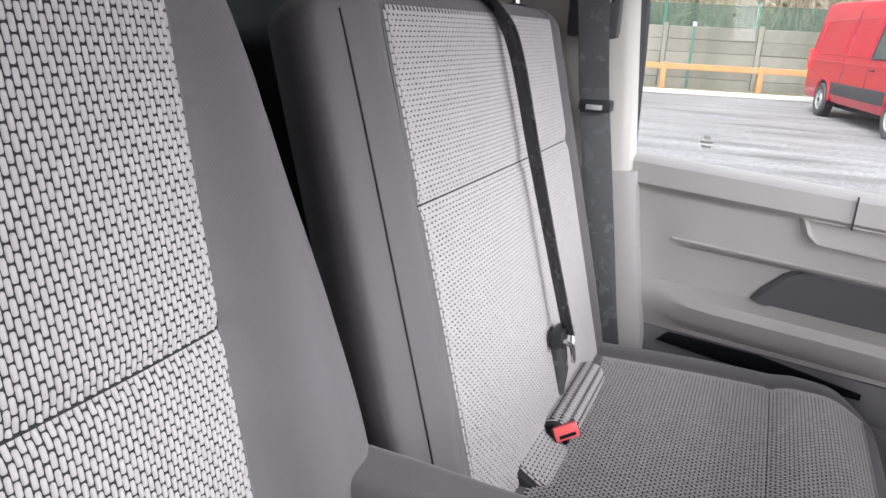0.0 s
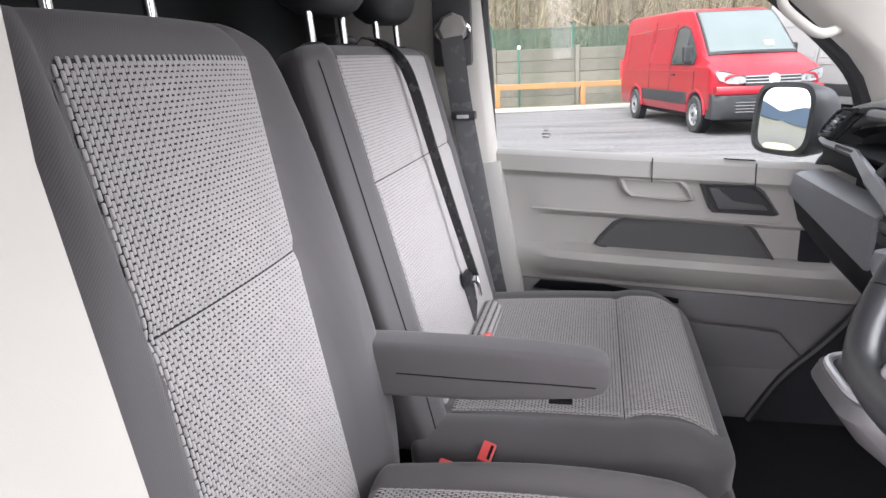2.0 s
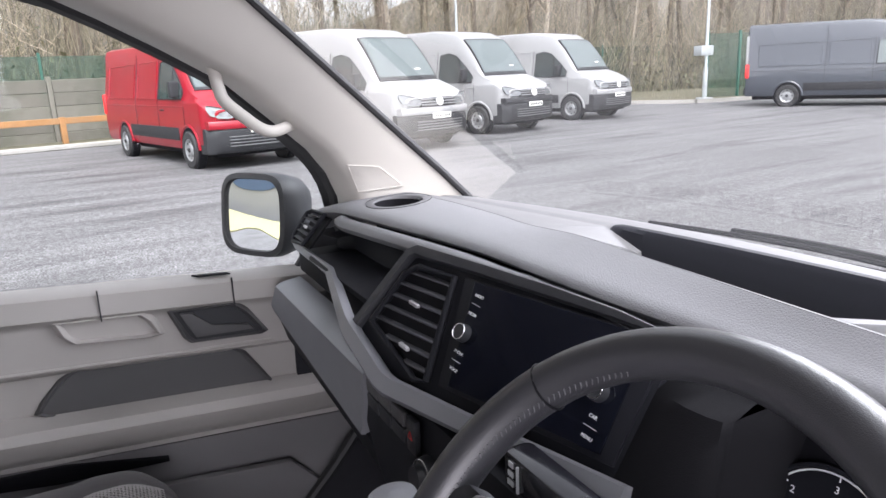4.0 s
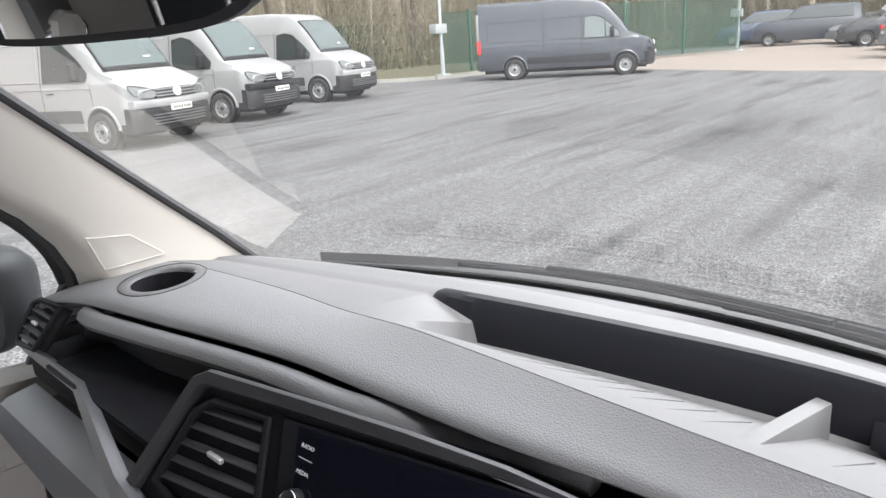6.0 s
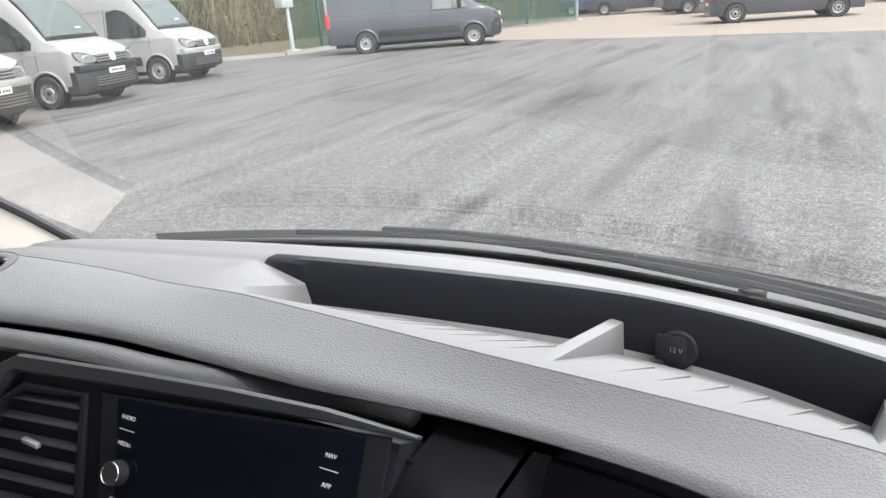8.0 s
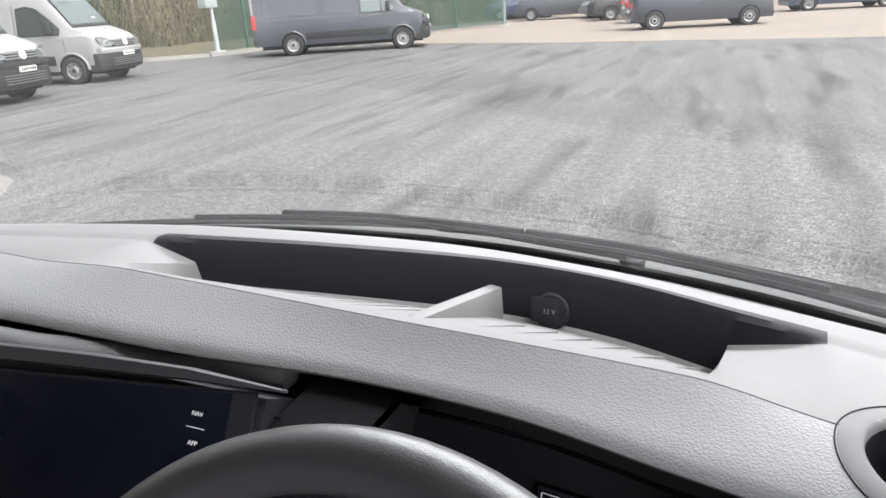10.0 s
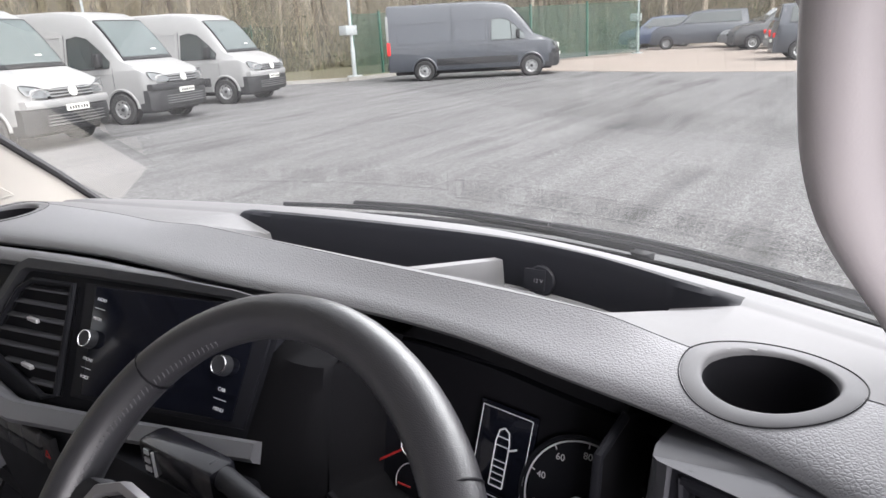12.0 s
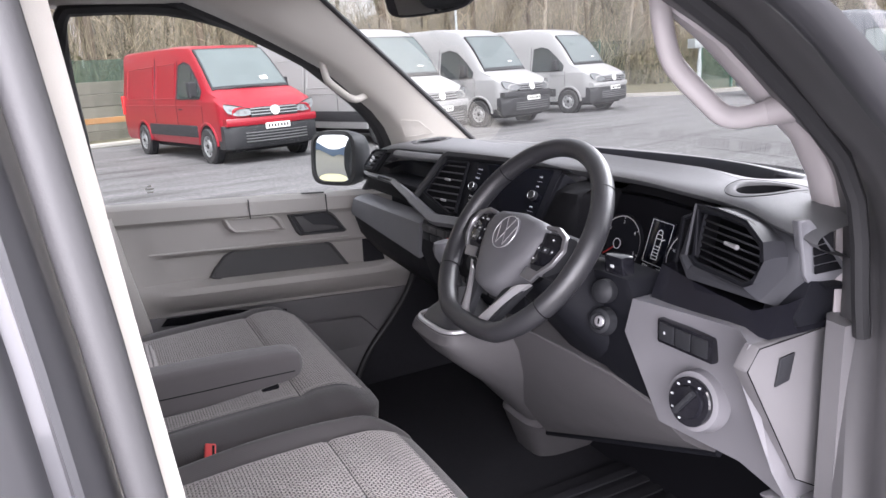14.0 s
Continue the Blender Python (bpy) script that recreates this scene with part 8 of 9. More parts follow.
    # side windows, mirrors, door lines on both sides
    for sg in (-1, 1):
        def sidept(x, z, off=0.012):
            s = section(x)
            best = s[5]
            pts = s[:9]
            for (y0, z0), (y1, z1) in zip(pts, pts[1:]):
                if z0 <= z <= z1:
                    t = (z - z0) / (z1 - z0)
                    return Vector((x, sg * (y0 + (y1 - y0) * t + off), z))
            return Vector((x, sg * (best[0] + off), z))
        bm = bmesh.new()
        wp = [(-1.38, 1.27), (-1.36, 1.95), (-1.08, 2.0), (-0.80, 1.93), (-0.42, 1.62), (-0.20, 1.40), (-0.22, 1.27)]
        a = [bm.verts.new(sidept(x, z)) for x, z in wp]
        b = [bm.verts.new(sidept(x, z, -0.02)) for x, z in wp]
        bm.faces.new(a)
        bm.faces.new(b[::-1])
        for i in range(len(a)):
            j = (i + 1) % len(a)
            bm.faces.new((a[i], a[j], b[j], b[i]))
        bmesh.ops.triangulate(bm, faces=[f for f in bm.faces if len(f.verts) > 4])
        # the slate van's window takes the paler colour as a painted reflection
        sw = part("side_window", bm, "van_screen" if rear_light else "van_glass", v, "door window with a pale painted reflection" if rear_light else "dark door window", smooth=0)
        bm = bmesh.new()
        tube(bm, [sidept(-0.66, 1.27, 0.014), sidept(-0.70, 1.85, 0.014)], 0.018, 5)
        part("window_bar", bm, "van_plastic", sw)
        bm = bmesh.new()
        tube(bm, [sidept(x, z, 0.012) for x, z in wp + wp[:1]], 0.014, 5)
        part("window_seal", bm, "van_plastic", sw)
        # mirror
        bm = bmesh.new()
        box(bm, (-0.52, sg * 1.02 - 0.09, 1.30), (-0.38, sg * 1.02 + 0.13 * 0.7, 1.60), 0.04, 3)
        part("door_mirror", bm, "van_plastic", v, "black door mirror")
        # door shut lines and moulding
        for x in (-1.46, -0.10, -2.75):
            bm = bmesh.new()
            if x == -0.10:
                pts = [sidept(-0.14, z, 0.002) for z in (0.50, 0.8, 1.1, 1.25)]
            elif x == -1.46:
                pts = [sidept(x, z, 0.002) for z in (0.45, 0.8, 1.2, 1.5, 1.8, 2.05)]
            else:
                pts = [sidept(x, z, 0.002) for z in (0.45, 0.8, 1.2, 1.6, zr - 0.2)]
            tube(bm, pts, 0.008, 5)
            part("shut_line", bm, "van_plastic", v)
        bm = bmesh.new()
        tube(bm, [sidept(x, 1.14, 0.002) for x in (xr + 0.1, -3, -2.4, -1.5, -0.6, -0.1)], 0.010, 5)
        part("waist_crease", bm, paint, v)
        # pressed load-side panel
        bm = bmesh.new()
        pan = [sidept(x, z, 0.002) for x, z in ((xr + 0.35, 1.28), (xr + 0.35, 1.95), (-2.86, 1.98), (-2.86, 1.28))]
        for i in range(4):
            tube(bm, [pan[i], pan[(i + 1) % 4]], 0.012, 5)
        pan = [sidept(x, z, 0.002) for x, z in ((-2.66, 1.28), (-2.66, 1.98), (-1.55, 2.0), (-1.55, 1.28))]
        for i in range(4):
            tube(bm, [pan[i], pan[(i + 1) % 4]], 0.012, 5)
        part("side_pressing", bm, paint, v)
        bm = bmesh.new()
        box(bm, (-1.33, sg * 1.0 - 0.02, 1.045), (-1.13, sg * 1.0 + 0.028, 1.075), 0.01)
        part("door_handle", bm, "van_plastic", v)
        # protection strip and wheel arches
        if side_trim:
            for x0, x1 in ((-wheelbase + 0.45, -0.47),):
                bm = bmesh.new()
                box(bm, (x0, sg * 1.0 - 0.015, 0.50), (x1, sg * 1.0 + 0.022, 0.74), 0.01)
                part("side_strip", bm, "van_plastic", v, "dark grey side strip")
        for x in (0.0, -wheelbase):
            bm = bmesh.new()
            arc = [Vector((x + 0.43 * math.cos(a), sg * 0.995, 0.36 + 0.43 * math.sin(a))) for a in (math.pi * k / 14 for k in range(15))]
            tube(bm, arc, 0.035, 6)
            part("wheel_arch", bm, paint, v)
            bm = bmesh.new()
            lathe(bm, [(0.405, 0.0), (0.405, 0.148), (0.0, 0.148)], Matrix.Translation((x, sg * 0.86, 0.36)) @ Matrix.Rotation(radians(-90 * sg), 4, "X"), 24, closed=False)
            part("wheel_well", bm, "slot", v, smooth=0)
            wheel_parts(v, (x, sg * 0.935, 0.345), mirror=sg)
        # headlamps
        hp = [(0.50, 0.935), (0.50, 1.03), (0.66, 1.085), (0.82, 1.125), (0.955, 1.15), (0.965, 1.09), (0.92, 0.985), (0.78, 0.925), (0.62, 0.915)]
        bm = bmesh.new()
        a = [bm.verts.new(nose(sg * y, z, 0.018)) for y, z in hp]
        b = [bm.verts.new(nose(sg * (y - 0.03), z, -0.07)) for y, z in hp]
        bm.faces.new(a)
        bm.faces.new(b[::-1])
        for i in range(len(hp)):
            j = (i + 1) % len(hp)
            bm.faces.new((a[i], a[j], b[j], b[i]))
        bmesh.ops.triangulate(bm, faces=[f for f in bm.faces if len(f.verts) > 4])
        hl = part("headlamp", bm, "lamp_clear", v, "clear headlamp", smooth=0)
        for cy, cz, rr in ((0.60, 0.975, 0.030), (0.735, 0.995, 0.036), (0.86, 1.045, 0.024)):
            bm = bmesh.new()
            p = nose(sg * cy, cz, 0.020)
            lathe(bm, [(rr, -0.01), (rr, 0.006), (rr * 0.8, 0.008), (rr * 0.75, 0.002), (0.0, 0.002)], frame_of((0.9, sg * 0.35, 0.25), at=p), 14, closed=True)
            part("lamp_insert", bm, "bumper_bar", hl)
        # indicator strip above the lamp
        bm = bmesh.new()
        tube(bm, [nose(sg * y, z, 0.020) for y, z in ((0.50, 1.035), (0.66, 1.09), (0.82, 1.13), (0.95, 1.152))], 0.010, 5)
        part("lamp_brow", bm, "van_plastic", hl)
        # rear lamps
        bm = bmesh.new()
        box(bm, (xr - 0.02, sg * 0.97 - 0.06, 0.92), (xr + 0.10, sg * 0.97 + 0.035, 1.36), 0.02)
        part("tail_lamp", bm, "lamp_red", v, "red tail lamp")
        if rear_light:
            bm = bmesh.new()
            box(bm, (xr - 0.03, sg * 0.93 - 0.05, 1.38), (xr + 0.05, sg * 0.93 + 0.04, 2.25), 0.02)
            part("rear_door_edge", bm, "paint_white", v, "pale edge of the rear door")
    # front: grille, bumper, plate, badge
    bm = bmesh.new()
    strip(bm, -0.50, 0.50, 0.885, 1.065, 0.012)
    g = part("grille", bm, "van_plastic", v, "black grille with bright bars")
    for z in (0.93, 0.985, 1.04):
        bm = bmesh.new()
        strip(bm, -0.495, 0.495, z - 0.011, z + 0.011, 0.026, 0.0, 10)
        part("bar", bm, "rim", g)
    bm = bmesh.new()
    lathe(bm, [(0.092, -0.02), (0.092, 0.012), (0.078, 0.020), (0.0, 0.020)], Matrix.Translation(nose(0, 0.985, 0.03)) @ Matrix.Rotation(radians(82), 4, "Y"), 24, closed=True)
    part("badge", bm, "plate", g, "round plain pale badge")
    bm = bmesh.new()
    rings = []
    for f in range(17):
        y = -1.0 + 2.0 * f / 16
        q = nose(y, 0.5)
        tuck = 0.10 * smoothstep(0.86, 1.0, abs(y))
        rings.append([Vector((q.x - 0.34, y, 0.30)), Vector((q.x - 0.03, y, 0.30)), Vector((q.x + 0.028 - tuck, y, 0.36)), Vector((q.x + 0.045 - tuck, y, 0.56)), Vector((q.x + 0.036 - tuck, y, 0.70)), Vector((q.x - 0.02 - tuck, y, 0.745)), Vector((q.x - 0.34, y, 0.745))])
    loft(bm, rings)
    bp = part("bumper", bm, "van_plastic", v, "dark grey bumper")
    bm = bmesh.new()
    strip(bm, -0.97, 0.97, 0.735, 0.875, 0.030, 0.12, 16)
    part("bumper_upper", bm, paint if bumper != "van_plastic" else "van_plastic", v)
    for z in (0.43, 0.485, 0.54, 0.595):
        bm = bmesh.new()
        strip(bm, -0.66, 0.66, z - 0.011, z + 0.011, 0.062, 0.0, 10)
        part("lower_bar", bm, "bumper_bar", bp)
    bm = bmesh.new()
    q = nose(0, 0.70)
    box(bm, (q.x + 0.03, -0.26, 0.645), (q.x + 0.060, 0.26, 0.755), 0.008)
    pl = part("number_plate", bm, "plate", v, "pale number plate with dark bars")
    for i in range(7):
        bm = bmesh.new()
        y = -0.215 + i * 0.064 + (0.012 if i > 3 else 0)
        box(bm, (q.x + 0.059, y, 0.672), (q.x + 0.0625, y + 0.040, 0.730), 0)
        part("plate_bar", bm, "van_plastic", pl)
    # wiper below the windscreen
    bm = bmesh.new()
    tube(bm, [Vector((0.08, -0.7, 1.445)), Vector((0.10, 0.0, 1.455)), Vector((0.06, 0.6, 1.47))], 0.015, 5)
    part("wiper", bm, "rubber", v)
    # underside
    bm = bmesh.new()
    box(bm, (xr + 0.2, -0.80, 0.22), (0.7, 0.80, 0.40), 0.03)
    part("underbody", bm, "slot", v)
    bm = bmesh.new()
    box(bm, (xr - 0.06, -0.92, 0.40), (xr + 0.08, 0.92, 0.62), 0.03)
    part("rear_bumper", bm, "van_plastic", v)
    if high:
        bm = bmesh.new()
        tube(bm, [Vector((-1.25, 0, zr - 0.03)), Vector((-1.32, 0, zr + 0.09))], 0.012, 6)
        part("aerial", bm, "van_plastic", v)
    return v


def build_car(name, label, paint, length=4.5, height=1.5, estate=0.3):
    """A small car or estate. Local: x forward, y left, centre at the middle of the wheelbase."""
    c = thing(name, label, "car")
    L = length / 2
    prof = [(-L, 0.55, 0.80), (-L + 0.05, 0.90, 0.84), (-L + 0.15, height * 0.66, 0.82), (-L + 0.15 + estate, height * 0.97, 0.62), (-0.4, height, 0.62), (0.35, height * 0.96, 0.63), (1.05, height * 0.66, 0.78), (L - 0.35, height * 0.58, 0.80), (L - 0.05, height * 0.46, 0.76), (L, 0.50, 0.70)]
    bm = bmesh.new()
    rings = []
    for x, zt, wt in prof:
        wb = 0.90 if abs(x) < L - 0.2 else 0.82
        belt = min(zt - 0.03, height * 0.62)
        r = [(wb - 0.06, 0.26), (wb, 0.40), (wb, belt - 0.06), (wb - 0.03, belt), (wt + 0.03, zt - 0.05), (wt - 0.06, zt)]
        rings.append([Vector((x, y, z)) for y, z in r] + [Vector((x, -y, z)) for y, z in r[::-1]])
    loft(bm, rings)
    part("body", bm, paint, c, smooth=35)
    for sg in (-1, 1):
        bm = bmesh.new()
        w = [(-L + 0.45 + estate * 0.3, height * 0.66, 0.875), (-L + 0.45 + estate, height * 0.92, 0.70), (0.30, height * 0.91, 0.71), (0.92, height * 0.67, 0.855)]
        prism(bm, [Vector((x, sg * (y + 0.012), z)) for x, z, y in w], (0, -sg * 0.03, 0))
        part("side_window", bm, "van_glass", c, "dark side windows", smooth=0)
        for x in (-L + 0.85, L - 0.85):
            wheel_parts(c, (x, sg * 0.845, 0.32), 0.32, 0.2, sg)
            bm = bmesh.new()
            lathe(bm, [(0.37, 0.0), (0.37, 0.10), (0.0, 0.10)], Matrix.Translation((x, sg * 0.815, 0.34)) @ Matrix.Rotation(radians(-90 * sg), 4, "X"), 20)
            part("wheel_well", bm, "slot", c, smooth=0)
        bm = bmesh.new()
        box(bm, (-L - 0.01, sg * 0.68 - 0.12, 0.78), (-L + 0.16, sg * 0.68 + 0.14, 0.94), 0.02)
        part("tail_lamp", bm, "lamp_red", c, "red tail lamp")
        bm = bmesh.new()
        box(bm, (L - 0.22, sg * 0.62 - 0.14, 0.60), (L - 0.015, sg * 0.62 + 0.14, 0.72), 0.02)
        part("headlamp", bm, "lamp_clear", c, "clear headlamp")
    bm = bmesh.new()
    x0, x1 = 0.38, 1.02
    a = [Vector((x0, -0.60, height * 0.955)), Vector((x0, 0.60, height * 0.955)), Vector((x1, 0.74, height * 0.68)), Vector((x1, -0.74, height * 0.68))]
    prism(bm, [p + Vector((0.02, 0, 0.02)) for p in a], (-0.03, 0, -0.03))
    part("windscreen", bm, "van_glass", c, "dark windscreen", smooth=0)
    bm = bmesh.new()
    x0, x1 = -L + 0.14, -L + 0.13 + estate
    a = [Vector((x1, -0.58, height * 0.95)), Vector((x1, 0.58, height * 0.95)), Vector((x0, 0.74, height * 0.68)), Vector((x0, -0.74, height * 0.68))]
    prism(bm, [p + Vector((-0.02, 0, 0.015)) for p in a], (0.03, 0, -0.02))
    part("rear_window", bm, "van_glass", c, "dark rear window", smooth=0)
    bm = bmesh.new()
    box(bm, (-L - 0.02, -0.26, 0.60), (-L + 0.03, 0.26, 0.71), 0.005)
    part("number_plate", bm, "plate", c)
    return c


def build_wall_and_fence():
    # panel wall and rail on the left boundary
    a, b = Vector((-18.9, -10.0, 0)), Vector((-22.4, 3.4, 0))
    d = (b - a).normalized()
    n = Vector((d.y, -d.x, 0))
    if n.x < 0:
        n = -n
    bays = int((b - a).length / 2.55) + 1
    wall = thing("panel_wall", "weathered grey concrete panel wall with posts", "wall", a, kind="structure")
    ang = math.atan2(d.y, d.x)
    wall.rotation_euler = (0, 0, ang)
    bm = bmesh.new()
    box(bm, (0.07, -0.03, 0.0), (2.48, 0.03, 0.345), 0.012, 1)
    me = None
    for k in range(bays):
        for r in range(5):
            if me is None:
                ob = part("panel", bm, "wall_panel", wall)
                me = ob.data
            else:
                ob = new("panel", me)
                ob.parent = wall
            ob.location = (k * 2.55, random.uniform(-0.008, 0.008), 0.02 + r * 0.352)
    bm = bmesh.new()
    box(bm, (-0.06, -0.07, 0.0), (0.06, 0.07, 1.86), 0.012, 1)
    post = part("post", bm, "wall_panel", wall)
    for k in range(1, bays + 1):
        ob = new("post", post.data)
        ob.parent = wall
        ob.location = (k * 2.55, 0, 0)
    # timber rail in front
    rail = thing("timber_rail", "yellow stained timber barrier rail on short posts", "barrier", a + n * 0.75)
    rail.rotation_euler = (0, 0, ang)
    bm = bmesh.new()
    box(bm, (0.05, -0.045, 0.62), (2.49, 0.045, 0.78), 0.01, 1)
    r0 = part("rail", bm, "wood_rail", rail)
    bm = bmesh.new()
    box(bm, (-0.07, -0.07, 0.0), (0.07, 0.07, 0.80), 0.012, 1)
    p0 = part("post", bm, "wood_rail", rail)
    for k in range(1, bays):
        for src in (r0, p0):
            ob = new(src.name.split(".")[0], src.data)
            ob.parent = rail
            ob.location = (k * 2.55, 0, 0)
    # kerb along it
    bm = bmesh.new()
    k0, k1 = a + n * 1.15 - d * 12, a + n * 1.15 + d * 30
    prism(bm, [k0, k1, k1 + n * 0.28, k0 + n * 0.28], (0, 0, 0.12), 0.02, 1)
    structure("kerb", bm, "kerb", "pale concrete kerb along the yard edge", "kerb")
    bm = bmesh.new()
    prism(bm, [k0, k1, k1 - n * 2.2, k0 - n * 2.2], (0, 0, 0.11))
    structure("verge", bm, "verge", "rough strip of winter grass behind the kerb", "verge")
    # green mesh fence behind the wall
    fence = thing("mesh_fence", "tall green welded mesh fence on green posts", "fence", a - n * 0.6)
    fence.rotation_euler = (0, 0, ang)
    bm = bmesh.new()
    box(bm, (0, -0.006, 0.05), (2.5, 0.006, 2.4))
    pm = part("mesh_panel", bm, "fence_mesh", fence, smooth=0)
    bm = bmesh.new()
    box(bm, (-0.035, -0.035, 0.0), (0.035, 0.035, 2.5), 0.008, 1)
    pp = part("post", bm, "fence_green", fence)
    for k in range(-2, 18):
        if k == 0:
            continue
        for src in (pm, pp):
            ob = new(src.name.split(".")[0], src.data)
            ob.parent = fence
            ob.location = (k * 2.55, 0, 0)
    # thin green marker posts with white caps before the wall
    for k in range(5):
        mp = thing("marker_post", "thin green post with a white cap by the wall", "post", a + n * 0.45 + d * (5.0 + k * 3.35), group="marker posts")
        bm = bmesh.new()
        box(bm, (-0.03, -0.03, 0), (0.03, 0.03, 1.78), 0.006, 1)
        part("shaft", bm, "fence_green", mp)
        bm = bmesh.new()
        box(bm, (-0.045, -0.045, 1.78), (0.045, 0.045, 1.88), 0.02, 2)
        part("cap", bm, "plate", mp)
    # island by the lamp post: kerb, grass and green panel fence
    isl = [Vector(p) for p in ((-24.5, 18.4, 0), (-20.9, 20.0, 0), (-19.3, 21.3, 0), (-19.1, 22.0, 0), (-19.0, 24.5, 0), (-17.6, 27.5, 0), (-16.8, 29.5, 0), (-30, 34, 0), (-34, 24, 0))]
    bm = bmesh.new()
    prism(bm, isl, (0, 0, 0.11))
    structure("verge_corner", bm, "verge", "brown winter grass in the yard corner", "verge")
    bm = bmesh.new()
    for p, q in zip(isl[:6], isl[1:7]):
        dd = (q - p).normalized()
        nn = Vector((dd.y, -dd.x, 0))
        prism(bm, [p - dd * 0.02, q + dd * 0.02, q + dd * 0.02 + nn * 0.22, p - dd * 0.02 + nn * 0.22], (0, 0, 0.13))
    structure("kerb_corner", bm, "kerb", "pale concrete kerb round the grass corner", "kerb")
    gf = thing("corner_fence", "dark green mesh fence panels beside the lamp post", "fence", (-20.3, 22.9, 0.1))
    pts = [Vector((-20.3, 22.9, 0)), Vector((-19.55, 25.6, 0)), Vector((-18.2, 28.2, 0)), Vector((-16.4, 31, 0)), Vector((-13, 36, 0))]
    for p, q in zip(pts, pts[1:]):
        dd = (q - p)
        nn = Vector((dd.y, -dd.x, 0)).normalized()
        bm = bmesh.new()
        prism(bm, [p - pts[0], q - pts[0], q - pts[0] + nn * 0.01, p - pts[0] + nn * 0.01], (0, 0, 2.45))
        part("mesh_panel", bm, "fence_mesh", gf, smooth=0)
        for f in (0, 0.5):
            bm = bmesh.new()
            c = p + dd * f - pts[0]
            box(bm, c + Vector((-0.05, -0.05, 0)), c + Vector((0.05, 0.05, 2.55)), 0.01, 1)
            part("post", bm, "fence_green", gf)


def build_lamp_post(at, tall=7.0):
    l = thing("lamp_post", "grey galvanised lamp post with a small grey box", "lamp post", at)
    bm = bmesh.new()
    tube(bm, [Vector((0, 0, 0)), Vector((0, 0, 1.1)), Vector((0, 0, 1.2)), Vector((0, 0, tall))], [0.085, 0.085, 0.06, 0.045], 14)
    part("pole", bm, "galv", l)
    bm = bmesh.new()
    box(bm, (-0.22, -0.22, 0), (0.22, 0.22, 0.06), 0.01, 1)
    part("base_plate", bm, "galv", l)
    bm = bmesh.new()
    box(bm, (-0.30, -0.36, 1.62), (0.10, 0.26, 1.98), 0.02)
    part("box", bm, "galv", l, "small pale grey control box")
    bm = bmesh.new()
    tube(bm, [Vector((0, 0, tall - 0.05)), Vector((0.5, -0.5, tall + 0.05))], 0.03, 8)
    part("arm", bm, "galv", l)
    bm = bmesh.new()
    box(bm, (0.3, -0.85, tall), (0.8, -0.40, tall + 0.10), 0.03)
    part("lantern", bm, "galv", l)
    return l


def make_tree(seed, tall, spread, pale):
    """A leafless winter tree: tapered trunk, limbs and a crown of fine twigs."""
    rnd = random.Random(seed)
    t = thing("bare_tree", "tall leafless tree with pale trunk and fine twigs" if pale else "leafless brown tree with dense fine twigs", "tree", group="winter woodland trees")
    tv, tf = [], []
    cv, cf = [], []

    def limb(p, d, length, r, depth, vs, fs):
        n = 4 if depth < 2 else 2
        sides = 6 if depth == 0 else (4 if depth == 1 else 3)
        prev = None
        q = p.copy()
        dd = d.copy()
        for i in range(n + 1):
            rr = r * (1 - 0.62 * i / n)
            x = dd.orthogonal().normalized()
            y = dd.cross(x)
            ring = []
            for k in range(sides):
                a = 2 * math.pi * k / sides
                ring.append(len(vs))
                vs.append((q + x * (rr * math.cos(a)) + y * (rr * math.sin(a)))[:])
            if prev:
                for k in range(sides):
                    fs.append((prev[k], prev[(k + 1) % sides], ring[(k + 1) % sides], ring[k]))
            prev = ring
            if i < n:
                q = q + dd * (length / n)
                dd = (dd + Vector((rnd.uniform(-1, 1), rnd.uniform(-1, 1), rnd.uniform(-0.3, 0.5))) * (0.07 if depth == 0 else 0.2)).normalized()
                if depth < 3 and (i > 0 or depth > 0):
                    for _ in range((3, 3, 3)[depth]):
                        az = rnd.uniform(0, 2 * math.pi)
                        sd = Vector((math.cos(az), math.sin(az), rnd.uniform(0.2, 1.1) * (1 if depth else 0.9))).normalized()
                        nd = (dd * 0.55 + sd * spread).normalized()
                        nl = length * rnd.uniform(0.26, 0.42) if depth == 0 else length * rnd.uniform(0.4, 0.62)
                        limb(q, nd, nl, max(rr * 0.45, 0.007), depth + 1, cv, cf)
    limb(Vector((0, 0, -0.05)), Vector((rnd.uniform(-0.06, 0.06), rnd.uniform(-0.06, 0.06), 1)).normalized(), tall, 0.10 + tall * 0.009, 0, tv, tf)
    me = bpy.data.meshes.new("trunk")
    me.from_pydata(tv, [], tf)
    me.materials.append(M["bark_light" if pale else "bark_dark"])
    ob = new("trunk", me)
    ob.parent = t
    me = bpy.data.meshes.new("crown")
    me.from_pydata(cv, [], cf)
    me.materials.append(M["twig"])
    ob = new("crown", me)
    ob.parent = t
    return t


